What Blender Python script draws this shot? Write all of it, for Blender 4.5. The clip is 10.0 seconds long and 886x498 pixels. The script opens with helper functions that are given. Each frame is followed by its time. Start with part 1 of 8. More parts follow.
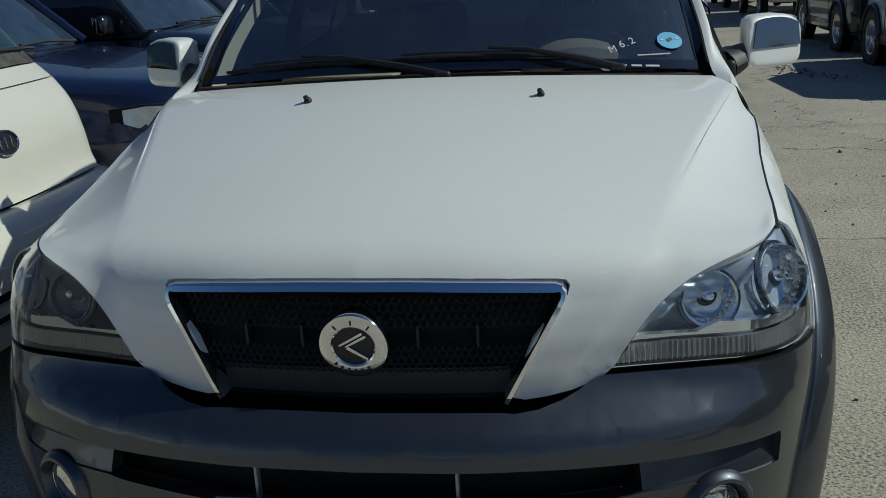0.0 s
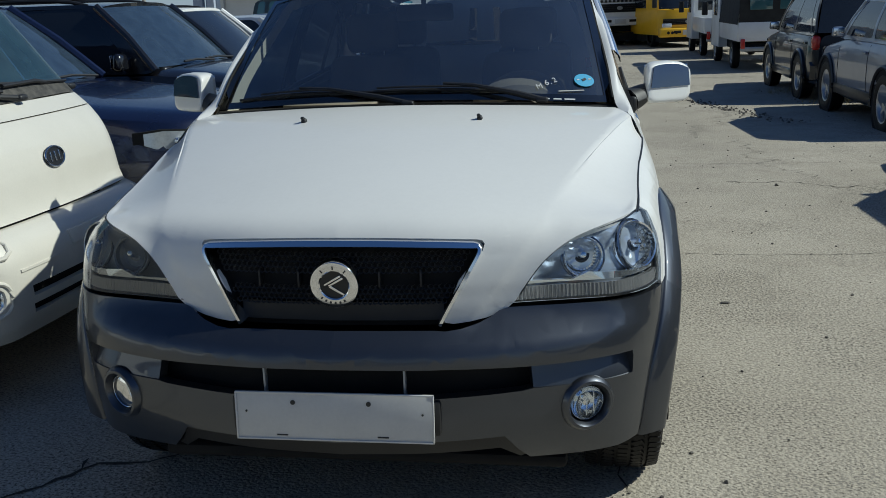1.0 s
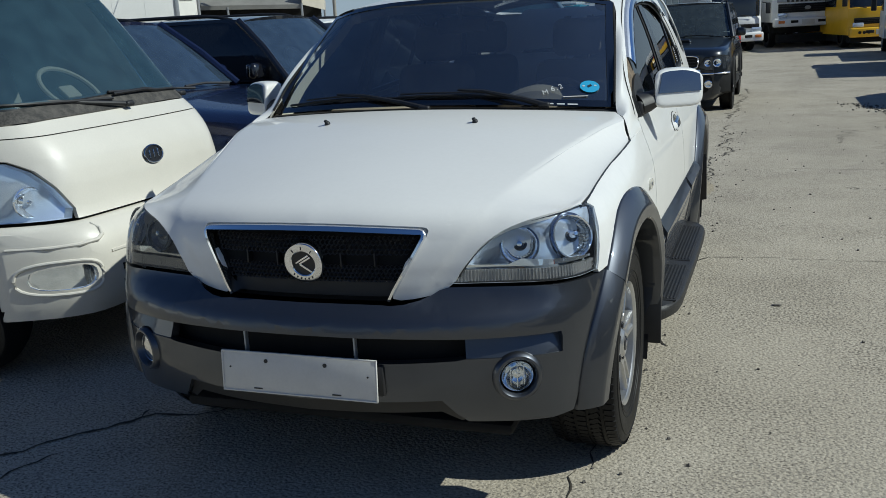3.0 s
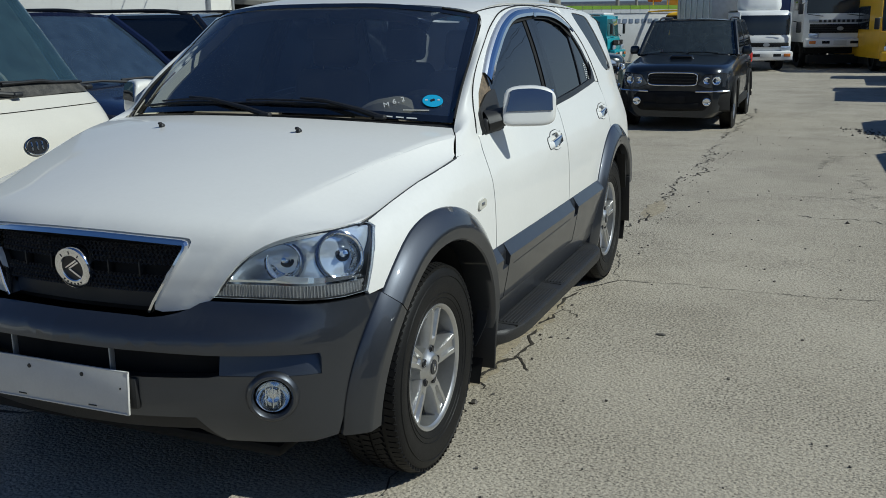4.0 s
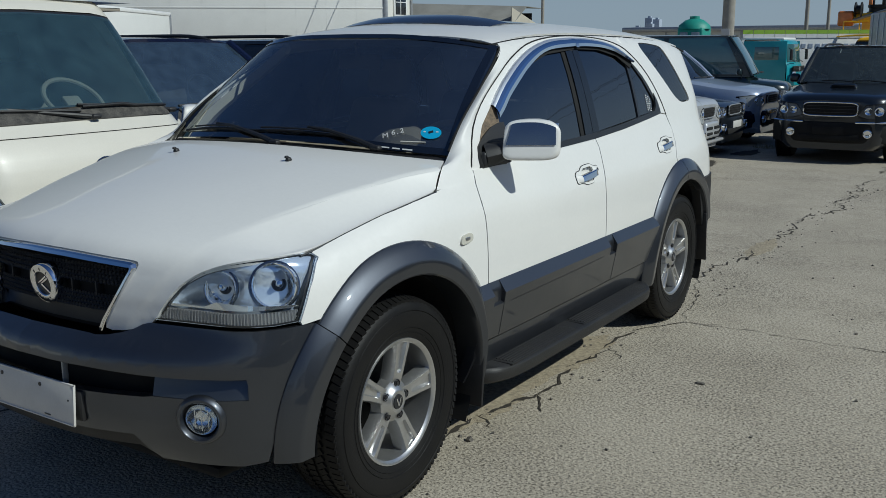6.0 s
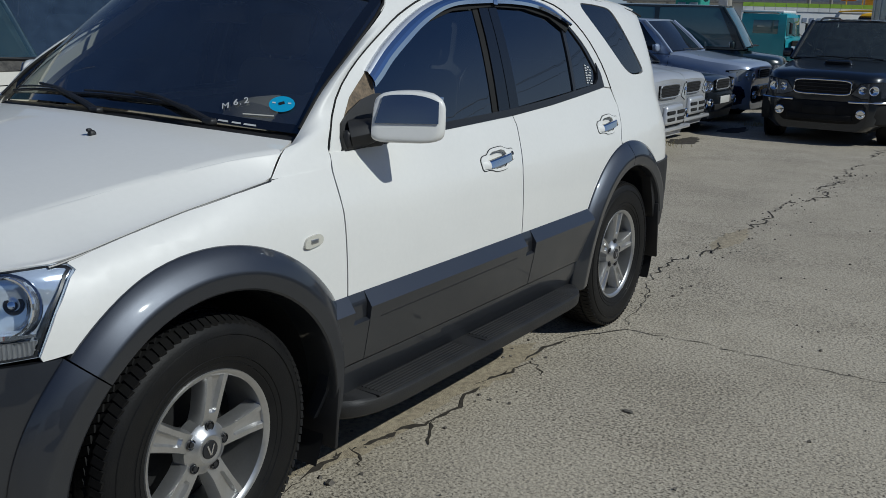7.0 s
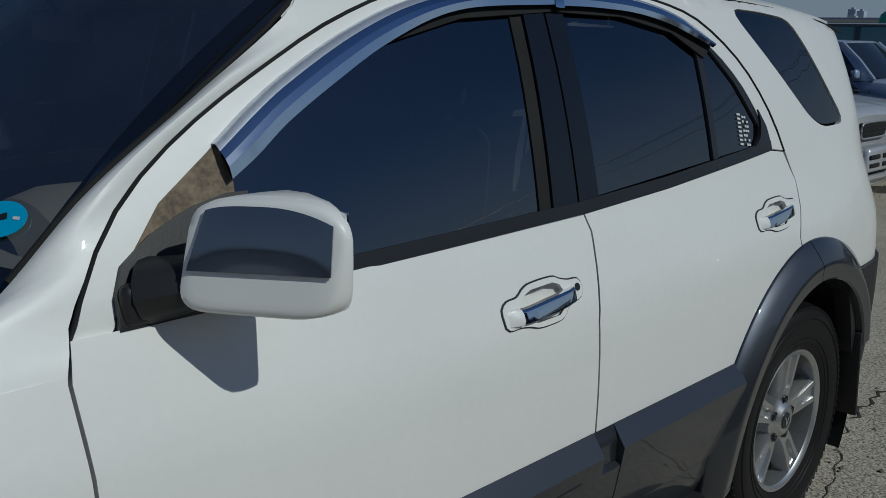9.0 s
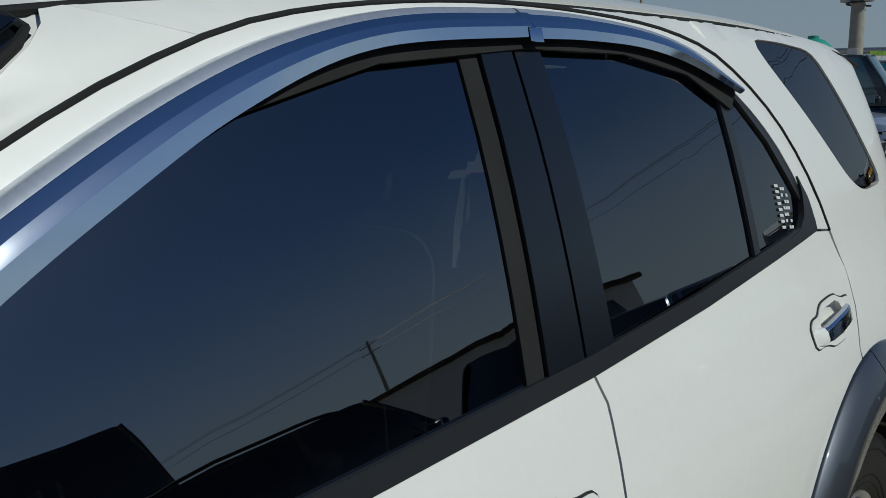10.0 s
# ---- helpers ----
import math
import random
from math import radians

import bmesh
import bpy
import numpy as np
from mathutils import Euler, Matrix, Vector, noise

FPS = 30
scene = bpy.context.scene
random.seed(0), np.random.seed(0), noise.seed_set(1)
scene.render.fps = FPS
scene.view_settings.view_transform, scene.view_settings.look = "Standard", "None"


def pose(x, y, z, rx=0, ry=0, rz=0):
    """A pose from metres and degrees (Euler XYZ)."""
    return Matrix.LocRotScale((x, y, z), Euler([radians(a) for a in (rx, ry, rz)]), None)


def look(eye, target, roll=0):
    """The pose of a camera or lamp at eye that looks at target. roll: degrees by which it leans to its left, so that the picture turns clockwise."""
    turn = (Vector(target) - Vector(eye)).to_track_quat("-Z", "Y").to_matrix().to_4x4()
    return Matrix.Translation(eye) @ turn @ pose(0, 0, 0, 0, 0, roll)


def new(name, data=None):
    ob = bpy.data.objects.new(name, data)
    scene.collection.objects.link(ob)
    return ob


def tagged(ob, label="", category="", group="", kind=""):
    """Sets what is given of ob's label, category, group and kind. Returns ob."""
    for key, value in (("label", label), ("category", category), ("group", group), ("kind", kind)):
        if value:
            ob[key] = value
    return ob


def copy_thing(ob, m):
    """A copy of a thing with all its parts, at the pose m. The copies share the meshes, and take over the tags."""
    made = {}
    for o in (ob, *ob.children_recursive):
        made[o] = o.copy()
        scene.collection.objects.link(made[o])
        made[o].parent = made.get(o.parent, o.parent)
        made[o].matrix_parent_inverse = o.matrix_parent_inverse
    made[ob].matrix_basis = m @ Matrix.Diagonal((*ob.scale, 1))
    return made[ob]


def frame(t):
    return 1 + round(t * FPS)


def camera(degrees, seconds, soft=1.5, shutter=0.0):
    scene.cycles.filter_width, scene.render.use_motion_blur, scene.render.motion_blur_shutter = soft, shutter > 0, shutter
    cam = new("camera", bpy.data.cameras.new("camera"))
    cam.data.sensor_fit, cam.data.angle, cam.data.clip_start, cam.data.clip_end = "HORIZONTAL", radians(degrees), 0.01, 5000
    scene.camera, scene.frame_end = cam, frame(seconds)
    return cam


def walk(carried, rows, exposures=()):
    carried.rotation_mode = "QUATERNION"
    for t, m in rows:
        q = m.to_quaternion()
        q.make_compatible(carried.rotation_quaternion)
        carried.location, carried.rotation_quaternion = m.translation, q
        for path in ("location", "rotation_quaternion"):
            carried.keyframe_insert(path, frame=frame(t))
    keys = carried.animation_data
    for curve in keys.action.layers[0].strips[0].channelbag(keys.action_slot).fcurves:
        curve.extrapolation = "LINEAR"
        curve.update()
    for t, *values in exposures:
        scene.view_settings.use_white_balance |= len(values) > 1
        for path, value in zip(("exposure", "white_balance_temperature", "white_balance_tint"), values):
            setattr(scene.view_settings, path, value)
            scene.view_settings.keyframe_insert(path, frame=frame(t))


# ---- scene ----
cam = camera(50.3, 10.0, soft=0.8)
PATH = [
    (0, (0.422, -2.283, 1.491), (0.115, -0.395, 0.907), -3.0),
    (0.5, (0.525, -2.71, 1.5), (0.188, -0.816, 0.954), -2.6),
    (1, (0.627, -3.043, 1.529), (0.345, -1.127, 1.028), -2.0),
    (1.5, (0.643, -3.301, 1.543), (0.367, -1.369, 1.104), -2.6),
    (2, (0.749, -3.395, 1.545), (0.415, -1.474, 1.103), -2.8),
    (2.2, (0.852, -3.427, 1.547), (0.481, -1.515, 1.095), -2.8),
    (3.3, (1.602, -3.121, 1.536), (0.86, -1.326, 1.059), -2.5),
    (3.5, (1.765, -3.054, 1.536), (1.003, -1.266, 1.062), -1.9),
    (4, (2.079, -2.857, 1.535), (1.34, -1.058, 1.068), -0.6),
    (4.5, (2.257, -2.638, 1.541), (1.395, -0.884, 1.115), -1.0),
    (5, (2.52, -2.623, 1.557), (1.439, -0.981, 1.189), -1.3),
    (5.2, (2.623, -2.625, 1.555), (1.491, -1.015, 1.195), -1.2),
    (6.3, (2.692, -2.287, 1.567), (1.644, -0.64, 1.134), 0.2),
    (6.5, (2.671, -2.104, 1.557), (1.636, -0.446, 1.134), 0.5),
    (7, (2.654, -1.614, 1.53), (1.593, 0.009, 1.04), 1.5),
    (7.5, (2.557, -1.116, 1.511), (1.443, 0.454, 0.969), 1.7),
    (8, (2.419, -0.661, 1.513), (1.256, 0.859, 0.933), 1.7),
    (8.5, (2.264, -0.27, 1.499), (0.984, 1.161, 0.939), 1.2),
    (9, (1.974, 0.038, 1.505), (0.622, 1.441, 1.055), 1.1),
    (9.5, (1.659, 0.342, 1.513), (0.307, 1.768, 1.139), 2.5),
    (10, (1.422, 0.633, 1.518), (0.169, 2.148, 1.153), -0.6),
]
walk(cam, [(t, look(eye, target, roll)) for t, eye, target, roll in PATH],
     [(0, -0.21, 6180, -4), (1, 0.1, 6150, -1), (2, 0.2, 6130, 0), (3.5, 0.1, 6130, 0), (5, -0.12, 6080, 0), (6.5, -0.18, 6080, 1), (7, -0.32, 6060, 4), (8, -0.56, 6040, 4), (9, -0.84, 5930, 1), (9.5, -0.74, 5900, 0), (10, -0.44, 6190, 0)])

# ---- light ----
SUN_TO = Vector((1.0, 0.19, 0.88)).normalized()
world = bpy.data.worlds.new("sky")
scene.world = world
world.use_nodes = True
sky = world.node_tree.nodes.new("ShaderNodeTexSky")
sky.sky_type = "NISHITA"
sky.sun_disc = False
sky.sun_elevation = math.asin(SUN_TO.z)
sky.sun_rotation = math.atan2(SUN_TO.x, SUN_TO.y)
sky.air_density, sky.dust_density, sky.ozone_density = 1.0, 0.5, 1.6
wn, wl = world.node_tree.nodes, world.node_tree.links
blue = wn.new("ShaderNodeMix")
blue.data_type, blue.blend_type = "RGBA", "MULTIPLY"
blue.inputs[0].default_value, blue.inputs[7].default_value = 1.0, (0.66, 0.87, 1.30, 1)
wl.new(sky.outputs[0], blue.inputs[6])
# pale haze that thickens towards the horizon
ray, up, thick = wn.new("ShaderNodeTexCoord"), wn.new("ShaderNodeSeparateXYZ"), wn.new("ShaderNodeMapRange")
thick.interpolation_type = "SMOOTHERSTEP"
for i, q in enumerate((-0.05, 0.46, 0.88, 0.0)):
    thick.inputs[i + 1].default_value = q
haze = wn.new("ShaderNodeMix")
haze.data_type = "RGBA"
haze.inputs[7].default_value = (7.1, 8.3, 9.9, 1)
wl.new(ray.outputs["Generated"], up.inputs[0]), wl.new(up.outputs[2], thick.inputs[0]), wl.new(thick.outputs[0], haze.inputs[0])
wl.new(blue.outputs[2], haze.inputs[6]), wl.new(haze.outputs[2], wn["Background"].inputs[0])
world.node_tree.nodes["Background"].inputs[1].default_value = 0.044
sun = new("sun", bpy.data.lights.new("sun", "SUN"))
sun.data.energy, sun.data.angle, sun.data.color = 3.45, radians(0.53), (1.0, 0.965, 0.90)
sun.matrix_world = Matrix.Translation((0, 0, 30)) @ SUN_TO.to_track_quat("Z", "Y").to_matrix().to_4x4()


# The yard falls away gently beyond the first cars.
FALL = np.array([(-2000, 0), (3, 0), (5, -0.02), (7, -0.06), (10, -0.13), (13, -0.18), (20, -0.20), (40, -0.15), (2000, -0.15)])


def fall(y):
    return float(np.interp(y, FALL[:, 0], FALL[:, 1]))


# ---- materials ----
def nodes_of(name):
    m = bpy.data.materials.new(name)
    m.use_nodes = True
    nt = m.node_tree
    return m, nt, nt.nodes["Principled BSDF"]


def mat(name, color, rough=0.5, metal=0.0, coat=0.0, vary=0.12, scale=6.0, fine=120.0, bump=0.0, tone=None, spec=0.5):
    """A surface with broad stains, fine grain and relief; tone is the colour of the stains."""
    m, nt, b = nodes_of(name)
    L = nt.links.new
    geo = nt.nodes.new("ShaderNodeNewGeometry")
    n1, n2 = nt.nodes.new("ShaderNodeTexNoise"), nt.nodes.new("ShaderNodeTexNoise")
    n1.inputs["Scale"].default_value, n1.inputs["Detail"].default_value = scale, 6
    n2.inputs["Scale"].default_value, n2.inputs["Detail"].default_value = fine, 3
    L(geo.outputs["Position"], n1.inputs["Vector"]), L(geo.outputs["Position"], n2.inputs["Vector"])
    mix = nt.nodes.new("ShaderNodeMix")
    mix.data_type = "RGBA"
    dark = tone or tuple(c * (1 - 2.2 * vary) for c in color)
    mix.inputs[6].default_value, mix.inputs[7].default_value = (*dark, 1), (*color, 1)
    ramp = nt.nodes.new("ShaderNodeMapRange")
    ramp.inputs[1].default_value, ramp.inputs[2].default_value = 0.25, 0.6
    add = nt.nodes.new("ShaderNodeMath")
    add.operation = "MULTIPLY_ADD"
    add.inputs[1].default_value, add.inputs[2].default_value = 0.35, 0.0
    L(n2.outputs[0], add.inputs[0])
    add2 = nt.nodes.new("ShaderNodeMath")
    add2.operation = "MULTIPLY_ADD"
    add2.inputs[1].default_value = 0.65
    L(n1.outputs[0], add2.inputs[0]), L(add.outputs[0], add2.inputs[2])
    L(add2.outputs[0], ramp.inputs[0]), L(ramp.outputs[0], mix.inputs[0])
    L(mix.outputs[2], b.inputs["Base Color"])
    b.inputs["Metallic"].default_value = metal
    b.inputs["Specular IOR Level"].default_value = spec
    r = nt.nodes.new("ShaderNodeMapRange")
    r.inputs[3].default_value, r.inputs[4].default_value = min(1, rough * 1.2 + 0.02), max(0.02, rough * 0.85)
    L(n1.outputs[0], r.inputs[0]), L(r.outputs[0], b.inputs["Roughness"])
    if coat:
        b.inputs["Coat Weight"].default_value, b.inputs["Coat Roughness"].default_value = coat, 0.04
    if bump:
        bp = nt.nodes.new("ShaderNodeBump")
        bp.inputs["Strength"].default_value, bp.inputs["Distance"].default_value = bump, 0.004
        L(n2.outputs[0], bp.inputs["Height"]), L(bp.outputs[0], b.inputs["Normal"])
    return m


def glass(name, tint, ior=1.5, rough=0.01, haze=0.0, film=(0.32, 0.31, 0.28)):
    """A thin pane: tinted see-through with a mirror gloss that grows at grazing angles, and a diffuse film for lens
    haze and painted windscreen sheen.
    """
    m, nt, b = nodes_of(name)
    L = nt.links.new
    nt.nodes.remove(b)
    out = nt.nodes["Material Output"]
    tr, gl, fr, mix = (nt.nodes.new("ShaderNode" + k) for k in ("BsdfTransparent", "BsdfGlossy", "Fresnel", "MixShader"))
    tr.inputs[0].default_value = (*tint, 1)
    gl.inputs["Roughness"].default_value = rough
    fr.inputs[0].default_value = ior
    L(fr.outputs[0], mix.inputs[0]), L(tr.outputs[0], mix.inputs[1]), L(gl.outputs[0], mix.inputs[2])
    if haze:
        df, geo, n, mr, m2 = (nt.nodes.new("ShaderNode" + k) for k in ("BsdfDiffuse", "NewGeometry", "TexNoise", "MapRange", "MixShader"))
        df.inputs[0].default_value = (*film, 1)
        n.inputs["Scale"].default_value, n.inputs["Detail"].default_value = 9, 5
        mr.inputs[3].default_value, mr.inputs[4].default_value = haze * 0.4, haze * 1.6
        L(geo.outputs["Position"], n.inputs["Vector"]), L(n.outputs[0], mr.inputs[0]), L(mr.outputs[0], m2.inputs[0])
        L(mix.outputs[0], m2.inputs[1]), L(df.outputs[0], m2.inputs[2]), L(m2.outputs[0], out.inputs[0])
    else:
        L(mix.outputs[0], out.inputs[0])
    return m


WHITE = mat("white_car_paint", (0.80, 0.79, 0.75), 0.42, coat=0.6, vary=0.025, scale=3, fine=60)
CREAM = mat("cream_van_paint", (0.68, 0.65, 0.57), 0.4, coat=0.6, vary=0.04, scale=4)
GREY = mat("grey_cladding_paint", (0.073, 0.080, 0.095), 0.42, metal=0.88, coat=0.9, vary=0.05, scale=5, fine=300)
BLACK = mat("black_plastic", (0.018, 0.018, 0.019), 0.5, vary=0.15, bump=0.1, fine=400)
TRIM = mat("satin_black_trim", (0.02, 0.021, 0.024), 0.32, vary=0.1)
# Near-black for undersides, slots and seals, and for shade drawn as surfaces.
VOID = mat("matt_black_and_shade", (0.008, 0.008, 0.008), 0.9, vary=0.2)
CHROME = mat("chrome", (0.88, 0.89, 0.91), 0.05, metal=1.0, vary=0.02)
SMOKE = mat("smoked_chrome", (0.155, 0.18, 0.23), 0.05, metal=0.9, coat=0.6, vary=0.02)
ALLOY = mat("silver_alloy", (0.56, 0.56, 0.555), 0.30, metal=0.85, coat=0.4, vary=0.08, scale=20)
RUBBER = mat("tyre_rubber", (0.009, 0.009, 0.0095), 0.5, vary=0.2, scale=14, fine=200, bump=0.2, tone=(0.013, 0.0125, 0.0115), spec=0.2)
PLATE = mat("blank_plate_metal", (0.62, 0.61, 0.58), 0.45, vary=0.05, scale=10)
BEIGE = mat("beige_interior", (0.30, 0.27, 0.22), 0.75, vary=0.1, bump=0.1)
SEATCLOTH = mat("grey_beige_seat_cloth", (0.20, 0.18, 0.15), 0.9, vary=0.1, bump=0.2)
AMBER = mat("amber_lens", (0.75, 0.22, 0.03), 0.2, coat=0.5)
RED = mat("red_lens", (0.55, 0.03, 0.02), 0.2, coat=0.5)
STEP = mat("dusty_black_step", (0.013, 0.013, 0.0135), 0.5, vary=0.2, bump=0.3, fine=250, tone=(0.026, 0.0245, 0.022))
PILLAR = mat("gloss_black_pillar_film", (0.007, 0.009, 0.013), 0.22, vary=0.1, spec=0.6)
SAIL = mat("weathered_sail_panel", (0.22, 0.16, 0.10), 0.7, vary=0.2, scale=30, tone=(0.04, 0.036, 0.03), bump=0.2)
# The bluish film brightens the pane in place of mirrored sky.
WSGLASS = glass("windscreen_glass", (0.50, 0.56, 0.60), 3.2, haze=0.055, film=(0.2, 0.25, 0.33))
TINT = glass("dark_tinted_glass", (0.07, 0.08, 0.085), 2.9)
LENS = glass("clear_lamp_lens", (0.93, 0.95, 0.96), 1.45)
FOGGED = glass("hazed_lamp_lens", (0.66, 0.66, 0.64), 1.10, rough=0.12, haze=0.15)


# ---- mesh tools ----
def finish(bm, sharp=35):
    bmesh.ops.recalc_face_normals(bm, faces=bm.faces)
    for f in bm.faces:
        f.smooth = True
    for e in bm.edges:
        e.smooth = len(e.link_faces) == 2 and e.calc_face_angle(3.2) < radians(sharp)


def mesh_of(name, bm, material, sharp=35):
    finish(bm, sharp)
    me = bpy.data.meshes.new(name)
    bm.to_mesh(me)
    bm.free()
    me.materials.append(material)
    return me


def part(name, bm, material, parent, label="", at=None, sharp=35):
    ob = new(name, bm if isinstance(bm, bpy.types.Mesh) else mesh_of(name, bm, material, sharp))
    ob.parent = parent
    if at is not None:
        ob.matrix_basis = at
    if label:
        tagged(ob, label)
    return ob


def thing(name, label, category, m=None, group="", kind=""):
    ob = new(name)
    ob.empty_display_size = 0.2
    if m is not None:
        ob.matrix_basis = m
    return tagged(ob, label, category, group, kind)


def solid(name, bm, material, label, category="", group="", kind="", m=None):
    ob = new(name, mesh_of(name, bm, material))
    if m is not None:
        ob.matrix_basis = m
    return tagged(ob, label, category, group, kind)


def rbox(size, at=(0, 0, 0), r=0.01, taper=(1, 1), seg=2, turn=None, bm=None):
    """A box with rounded edges; taper narrows its top in x and y."""
    b = bm or bmesh.new()
    got = bmesh.ops.create_cube(b, size=1)["verts"]
    for v in got:
        k = taper if v.co.z > 0 else (1, 1)
        v.co = Vector((v.co.x * size[0] * k[0], v.co.y * size[1] * k[1], v.co.z * size[2]))
    if r:
        es = list({e for v in got for e in v.link_edges})
        res = bmesh.ops.bevel(b, geom=es, offset=min(r, min(size) * 0.45), segments=seg, affect="EDGES", profile=0.5)
        got = list({v for f in res["faces"] for v in f.verts} | {v for v in got if v.is_valid})
    m = Matrix.Translation(at) @ (turn or Matrix())
    for v in got:
        v.co = m @ v.co
    return b


def tube(points, r, sides=8, bm=None, closed=False, flat=1.0):
    """A bar along points; flat squeezes it along z."""
    b = bm or bmesh.new()
    P = [Vector(p) for p in points]
    n = len(P)
    rings = []
    for i, p in enumerate(P):
        a = P[(i - 1) % n] if closed or i else P[0]
        c = P[(i + 1) % n] if closed or i < n - 1 else P[-1]
        t = (c - a).normalized()
        u = t.cross(Vector((0, 0, 1)))
        u = u.normalized() if u.length > 1e-4 else Vector((1, 0, 0))
        w = u.cross(t)
        k = r[i] if isinstance(r, (list, tuple)) else r
        rings.append([b.verts.new(p + u * math.cos(q) * k + w * math.sin(q) * k * flat) for q in (2 * math.pi * j / sides for j in range(sides))])
    for i in range(n if closed else n - 1):
        A, B2 = rings[i], rings[(i + 1) % n]
        for j in range(sides):
            b.faces.new((A[j], A[(j + 1) % sides], B2[(j + 1) % sides], B2[j]))
    if not closed:
        b.faces.new(rings[0]), b.faces.new(rings[-1])
    return b


def lathe(profile, n=32, axis="x", bm=None, capped=False):
    """Turns a profile of (radius, along) about an axis."""
    b = bm or bmesh.new()
    rings = []
    for r, h in profile:
        ring = []
        for j in range(n):
            q = 2 * math.pi * j / n
            c, s = r * math.cos(q), r * math.sin(q)
            ring.append(b.verts.new({"x": (h, c, s), "y": (c, h, s), "z": (c, s, h)}[axis]))
        rings.append(ring)
    for A, B2 in zip(rings, rings[1:]):
        for j in range(n):
            b.faces.new((A[j], A[(j + 1) % n], B2[(j + 1) % n], B2[j]))
    if capped:
        b.faces.new(rings[0]), b.faces.new(rings[-1])
    bmesh.ops.remove_doubles(b, verts=b.verts, dist=1e-5)
    return b


def loft(curves, bm=None, closed=False):
    """A skin over curves that hold the same number of points."""
    b = bm or bmesh.new()
    rows = [[b.verts.new(p) for p in c] for c in curves]
    for A, B2 in zip(rows, rows[1:] + ([rows[0]] if closed else [])):
        for j in range(len(A) - 1):
            b.faces.new((A[j], A[j + 1], B2[j + 1], B2[j]))
    return b


def thicken(bm, d):
    """Gives a skin an inner face d metres behind it."""
    bmesh.ops.recalc_face_normals(bm, faces=bm.faces)
    bmesh.ops.solidify(bm, geom=bm.faces[:], thickness=d)
    return bm


def spline(pts, n):
    """n points on a smooth curve through pts."""
    P = np.array(pts, float)
    d = np.r_[0, np.cumsum(np.linalg.norm(np.diff(P, axis=0), axis=1))]
    m = np.zeros_like(P)
    m[1:-1] = (P[2:] - P[:-2]) / (d[2:] - d[:-2])[:, None]
    m[0], m[-1] = (P[1] - P[0]) / (d[1] - d[0]), (P[-1] - P[-2]) / (d[-1] - d[-2])
    out = []
    for q in np.linspace(0, d[-1], n):
        i = min(np.searchsorted(d, q, side="right") - 1, len(P) - 2)
        h = d[i + 1] - d[i]
        s = (q - d[i]) / h
        out.append((2 * s**3 - 3 * s**2 + 1) * P[i] + (s**3 - 2 * s**2 + s) * h * m[i] + (3 * s**2 - 2 * s**3) * P[i + 1] + (s**3 - s**2) * h * m[i + 1])
    return np.array(out)


def table(pairs, lo=None, hi=None, n=240):
    """A smooth function of one number through (x, y) pairs."""
    c = spline(pairs, n)
    x, y = c[:, 0], c[:, 1]
    return lambda q: float(np.interp(q, x, y))


def arc(cx, cz, r, a0, a1, n=20):
    return [(cx + r * math.cos(radians(a)), cz + r * math.sin(radians(a))) for a in np.linspace(a0, a1, n)]


def inset(poly, d):
    """A flat outline drawn in by d."""
    P = [Vector(p).to_2d() for p in poly]
    area = sum(a.x * b.y - b.x * a.y for a, b in zip(P, P[1:] + P[:1]))
    sg = 1 if area > 0 else -1
    out = []
    for i, p in enumerate(P):
        e1, e2 = (p - P[i - 1]).normalized(), (P[(i + 1) % len(P)] - p).normalized()
        n1, n2 = Vector((-e1.y, e1.x)) * sg, Vector((-e2.y, e2.x)) * sg
        k = n1 + n2
        out.append(tuple(p + k * (d / max(0.4, k.dot(n1)) if k.length > 1e-6 else 0)))
    return out


